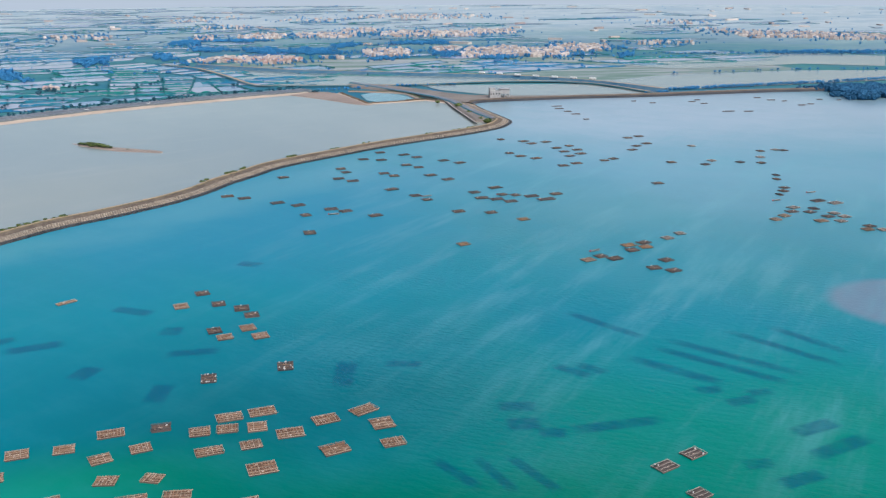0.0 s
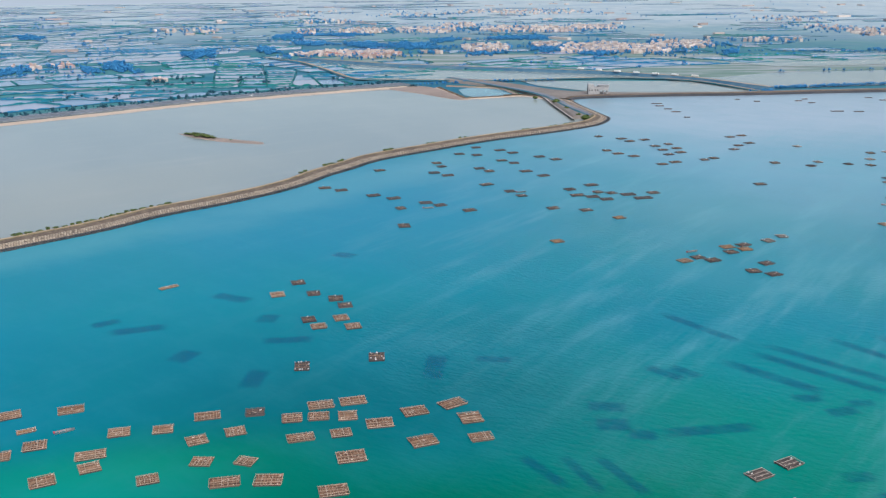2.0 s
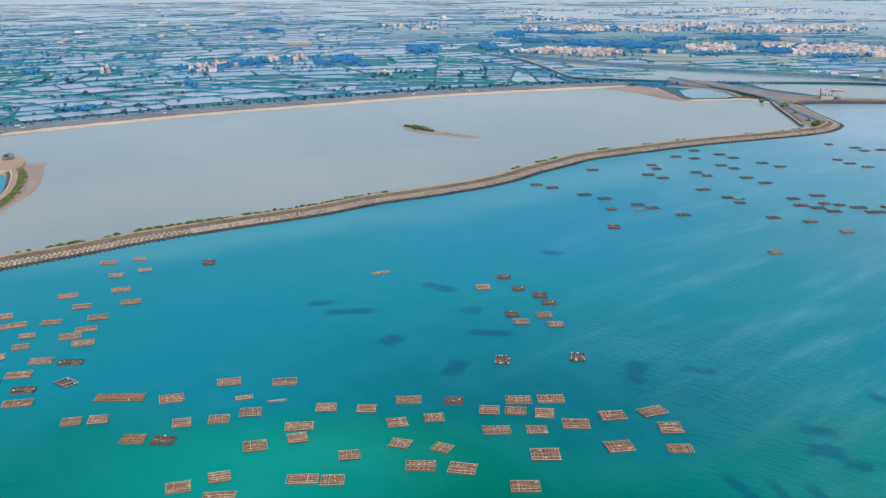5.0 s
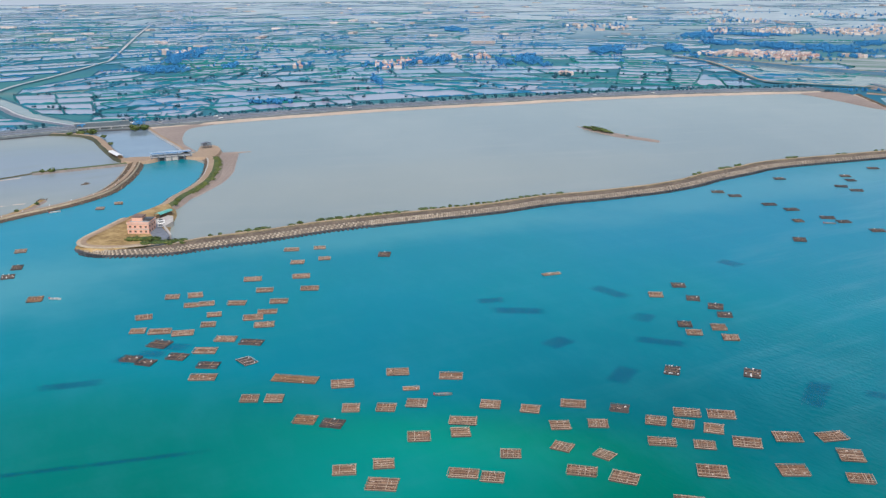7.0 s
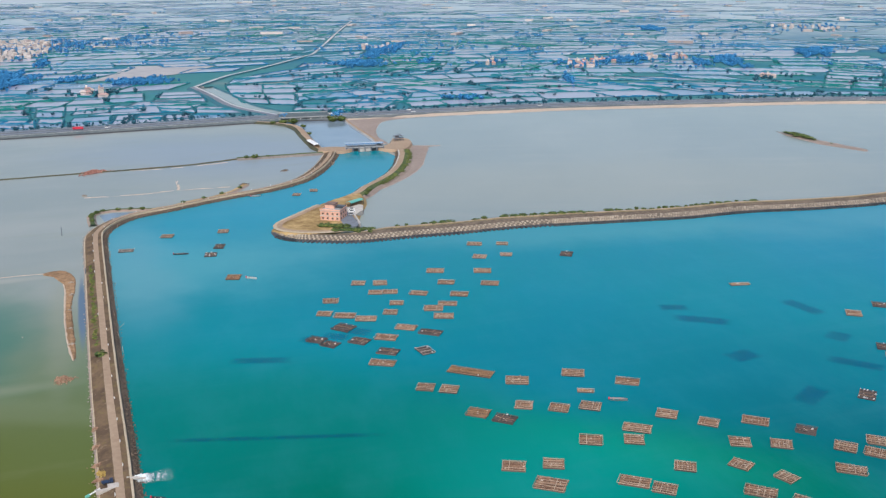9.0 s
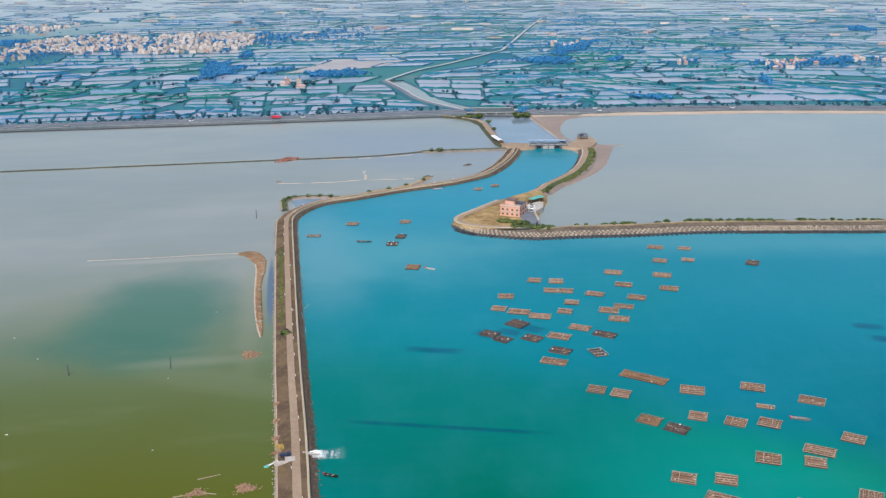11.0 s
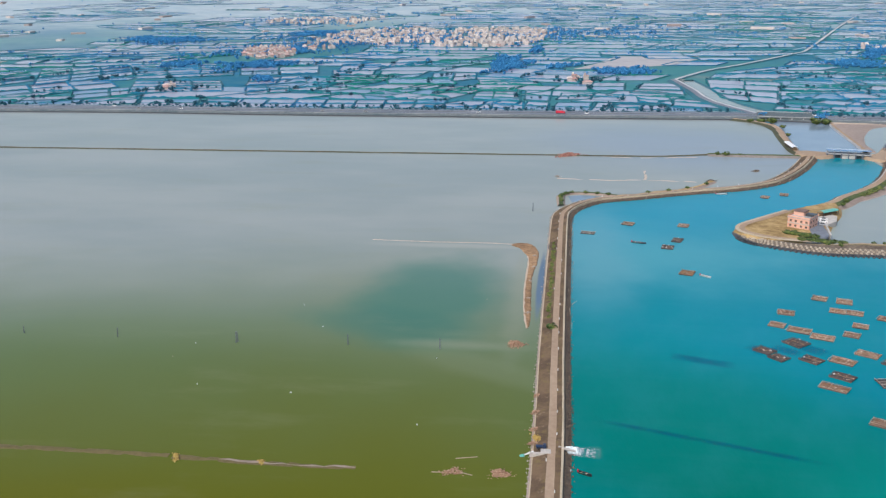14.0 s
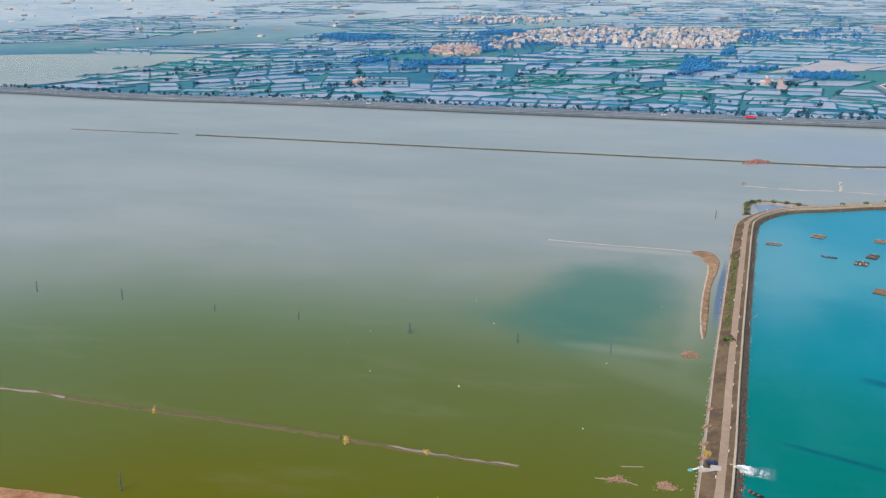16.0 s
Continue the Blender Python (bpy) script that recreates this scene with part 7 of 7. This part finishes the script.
for k in range(16):
    i = rb.randrange(30, len(SHORE_PATH) - 12)
    far = rb.random() < 0.5
    p = SHORE_PATH[i] + SHORE_SIDE[i] * (30.0 if far else rb.choice((13.5, 16.5)))
    d = SHORE_PATH[i + 1] - SHORE_PATH[i]
    ob = car(p.x, p.y, 2.32 if far else 2.42, math.degrees(math.atan2(d.y, d.x)), rb.choice((M_WHITE, M_WHITE, M_GREYCONC)), "pale car on the coast road")
    ob["group"] = "cars on the coast road"
spots = []
for line, n in (([(335, 1266), (409, 1288), (521, 1320), (679, 1372), (900, 1430)], 420), ([(-364, 1668), (-208, 1568), (17, 1488), (143, 1444)], 240), ([(-127, 1290), (-60, 1320), (60, 1352)], 40), ([(300, 1222), (330, 1240)], 20),
                ([(430, 1850), (640, 1830), (900, 1800), (1100, 1780)], 220), ([(385, 1470), (600, 1520), (760, 1515)], 40)):
    for _ in range(n):
        k = rb.random() * (len(line) - 1)
        a, b = line[int(k)], line[int(k) + 1]
        f0 = k - int(k)
        spots.append((a[0] + (b[0] - a[0]) * f0 + rb.gauss(0, 3), a[1] + (b[1] - a[1]) * f0 + rb.gauss(0, 3), 0.0, rb.uniform(1.8, 4.2)))
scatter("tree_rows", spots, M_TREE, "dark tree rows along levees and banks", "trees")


# ---- racks lying under the surface ----
def sunken_racks(*rows):
    for x, y, length, width, turn in rows:
        me = bpy.data.meshes.new("sunken_rack")
        a, b = length / 2 + 1.5, max(width, 1.2) / 2 + 1.0
        me.from_pydata([(-a, -b, 0), (a, -b, 0), (a, b, 0), (-a, b, 0)], [], [(0, 1, 2, 3)])
        uv = me.uv_layers.new()
        for i, c in enumerate(((0, 0), (1, 0), (1, 1), (0, 1))):
            uv.data[i].uv = c
        me.materials.append(M_SUNK)
        ob = new("sunken_rack", me)
        ob.matrix_basis = pose(x, y, 0.03, 0, 0, turn)
        tagged(ob, "dark oyster rack lying just under the water", "oyster rack", "sunken oyster racks")


sunken_racks((-160, 380, 25, 7.6, 24), (-92, 372, 21, 6, 9), (-130, 352, 12, 9, 68), (-96, 332, 7, 17, -2), (-28, 347, 7, 26, -2), (-5, 356, 14, 5.0, -3), (-89, 497, 12, 9.0, -23), (-131, 424, 21, 7.7, -22), (-107, 397, 8, 9.7, -2),
             (36, 315, 13, 7.0, -2), (37, 301, 11, 8.7, 2), (46, 294, 8, 6.6, -2), (69, 299, 35, 6.0, 12), (128, 358, 62, 5.1, -42), (120, 350, 62, 4.8, -42), (101, 345, 44, 6.0, -42), (109, 326, 9, 5.9, 4), (83, 397, 45, 4.5, -50))
sunken_racks((152, 366, 55, 4.5, -50), (166, 375, 38, 4.6, -56), (61, 346, 16, 5.0, -42), (69, 348, 13, 5.0, -42), (118, 316, 11, 6.0, 18), (127, 323, 8, 4.6, 8), (136, 294, 19, 6.8, 24), (139, 280, 27, 6.4, 27), (118, 260, 17, 5.8, 22), (108, 270, 9, 5.5, 6),
             (12, 268, 23, 3.1, -54), (24, 267, 24, 2.6, -64), (36, 267, 27, 2.9, -60), (-224, 189, 76, 0.4, 42), (-278, 229, 24, 5.1, 42), (-177, 387, 12, 6.1, 38), (-278, 256, 8, 6, 10), (-270, 276, 12, 7, 20), (-273, 266, 10, 6, 20))


# ---- armour blocks and riprap ----
def armour():
    rnd = random.Random(15)
    line = smooth(MAIN, 1.5)
    side = normals(line)
    bm = bmesh.new()
    box(bm, (1.12, 1.5, 0.75), (0, 0, 0.12), 0, 0.8)
    me = bpy.data.meshes.new("armour_block")
    bm.to_mesh(me)
    bm.free()
    me.materials.append(M_BLOCK)
    singles, joined, wet = 0, [[], []], [[], []]

    def add(store, p, turn, s, k):
        v, f = store
        n = len(v)
        c, d = math.cos(turn), math.sin(turn)
        for z, w in ((-0.5, 1.0), (0.6, 0.72)):
            for x, y in ((-1, -1), (1, -1), (1, 1), (-1, 1)):
                x, y = x * w * s * 0.78, y * w * s * 1.0
                v.append((p.x + x * c - y * d, p.y + x * d + y * c, p.z + z * k))
        f += [(n + 4, n + 5, n + 6, n + 7)] + [(n + a, n + b, n + b + 4, n + a + 4) for a, b in ((0, 1), (1, 2), (2, 3), (3, 0))]

    for i in range(14, len(line)):
        turn = math.atan2(side[i].y, side[i].x) - math.pi / 2
        for row, off in enumerate((3.8, 6.1, 8.1)):
            if rnd.random() < 0.06:
                continue
            p = line[i].lerp(line[min(i + 1, len(line) - 1)], (0.0, 0.5, 0.15)[row]) + side[i] * (off + rnd.uniform(-0.15, 0.15)) + Vector((0, 0, 0.8 + (off - 3.0) * 1.15 / 6.6 + rnd.uniform(-0.08, 0.08)))
            a = turn + rnd.uniform(-0.12, 0.12)
            if 14 <= i < 114:
                ob = new("armour_block", me)
                ob.parent = main_dike
                ob.matrix_basis = Matrix.Translation(p) @ Matrix.Rotation(a, 4, "Z")
                singles += 1
            else:
                add(joined, p, a, rnd.uniform(0.62, 0.82), 0.75)
        for off, z in ((-0.4, 0.0), (1.3, 0.45)):
            p = line[i] + side[i] * (off + rnd.uniform(-0.25, 0.25)) + Vector((0, 0, z))
            add(wet, p, turn + rnd.uniform(-0.15, 0.15), rnd.uniform(0.7, 0.9), 0.8)
    raw("armour_run", *joined, M_BLOCKS, main_dike)["kind"] = "stuff"
    raw("toe_blocks", *wet, M_WETBLOCK, main_dike)["kind"] = "stuff"


armour()


def riprap(path, lo, hi, z0, z1, every, seed, parent, mat, size=(0.3, 0.75)):
    rnd = random.Random(seed)
    side = normals(path)
    v, f = [], []
    for i in range(len(path)):
        for _ in range(every):
            k = rnd.random()
            c = path[i] + side[i] * (lo + (hi - lo) * k) + Vector((rnd.uniform(-0.6, 0.6), rnd.uniform(-0.6, 0.6), z0 + (z1 - z0) * k))
            s, n = rnd.uniform(*size), len(v)
            for ux, uy, uz in ((1, 0, 0), (0, 1, 0), (-1, 0, 0), (0, -1, 0), (0, 0, 0.8), (0, 0, -0.8)):
                v.append(c + Vector((ux, uy, uz)) * s * rnd.uniform(0.7, 1.3))
            for a, b in ((0, 1), (1, 2), (2, 3), (3, 0)):
                f += [(n + a, n + b, n + 4), (n + b, n + a, n + 5)]
    raw("riprap", v, f, mat, parent)["kind"] = "stuff"


riprap(smooth(WEST, 1.2), -0.5, 2.6, 0.0, 1.3, 10, 1, west_dike, M_ROCK, (0.16, 0.40))
riprap(smooth(WEST, 1.6), 12.2, 13.6, 0.15, 0.5, 5, 2, west_dike, M_SANDROCK, (0.12, 0.42))
riprap(smooth(SPIT, 1.4), -0.8, 2.2, 0.0, 1.6, 5, 3, spit, M_ROCK, (0.2, 0.5))


def road_bridge(x, y, turn, length):
    """Bridge that carries the coast road over the canal mouth."""
    top = tagged(empty("road_bridge", pose(x, y, 0, 0, 0, turn)), "low concrete road bridge over the canal mouth", "bridge")
    bm = bmesh.new()
    box(bm, (length, 34, 0.7), (0, 20, 2.9))
    part("deck", bm, M_VERGE, top)
    for sy in (3.2, 36.8):
        bm = bmesh.new()
        box(bm, (length, 0.35, 0.7), (0, sy, 3.9))
        part("parapet", bm, M_GREYCONC, top)
    # solid dark box in place of the shade below the deck
    bm = bmesh.new()
    box(bm, (length * 0.94, 3.0, 3.0), (0, 5.5, 1.4))
    part("shade_box", bm, M_DARKGLASS, top, "dark box standing in for the shade between the bridge piers")
    for i in range(6):
        bm = bmesh.new()
        box(bm, (1.0, 2.0, 3.2), (-length / 2 + i * length / 5, 3.4, 1.4))
        part("pier", bm, M_GREYCONC, top)
    return top


road_bridge(-715, 667, 52, 52)
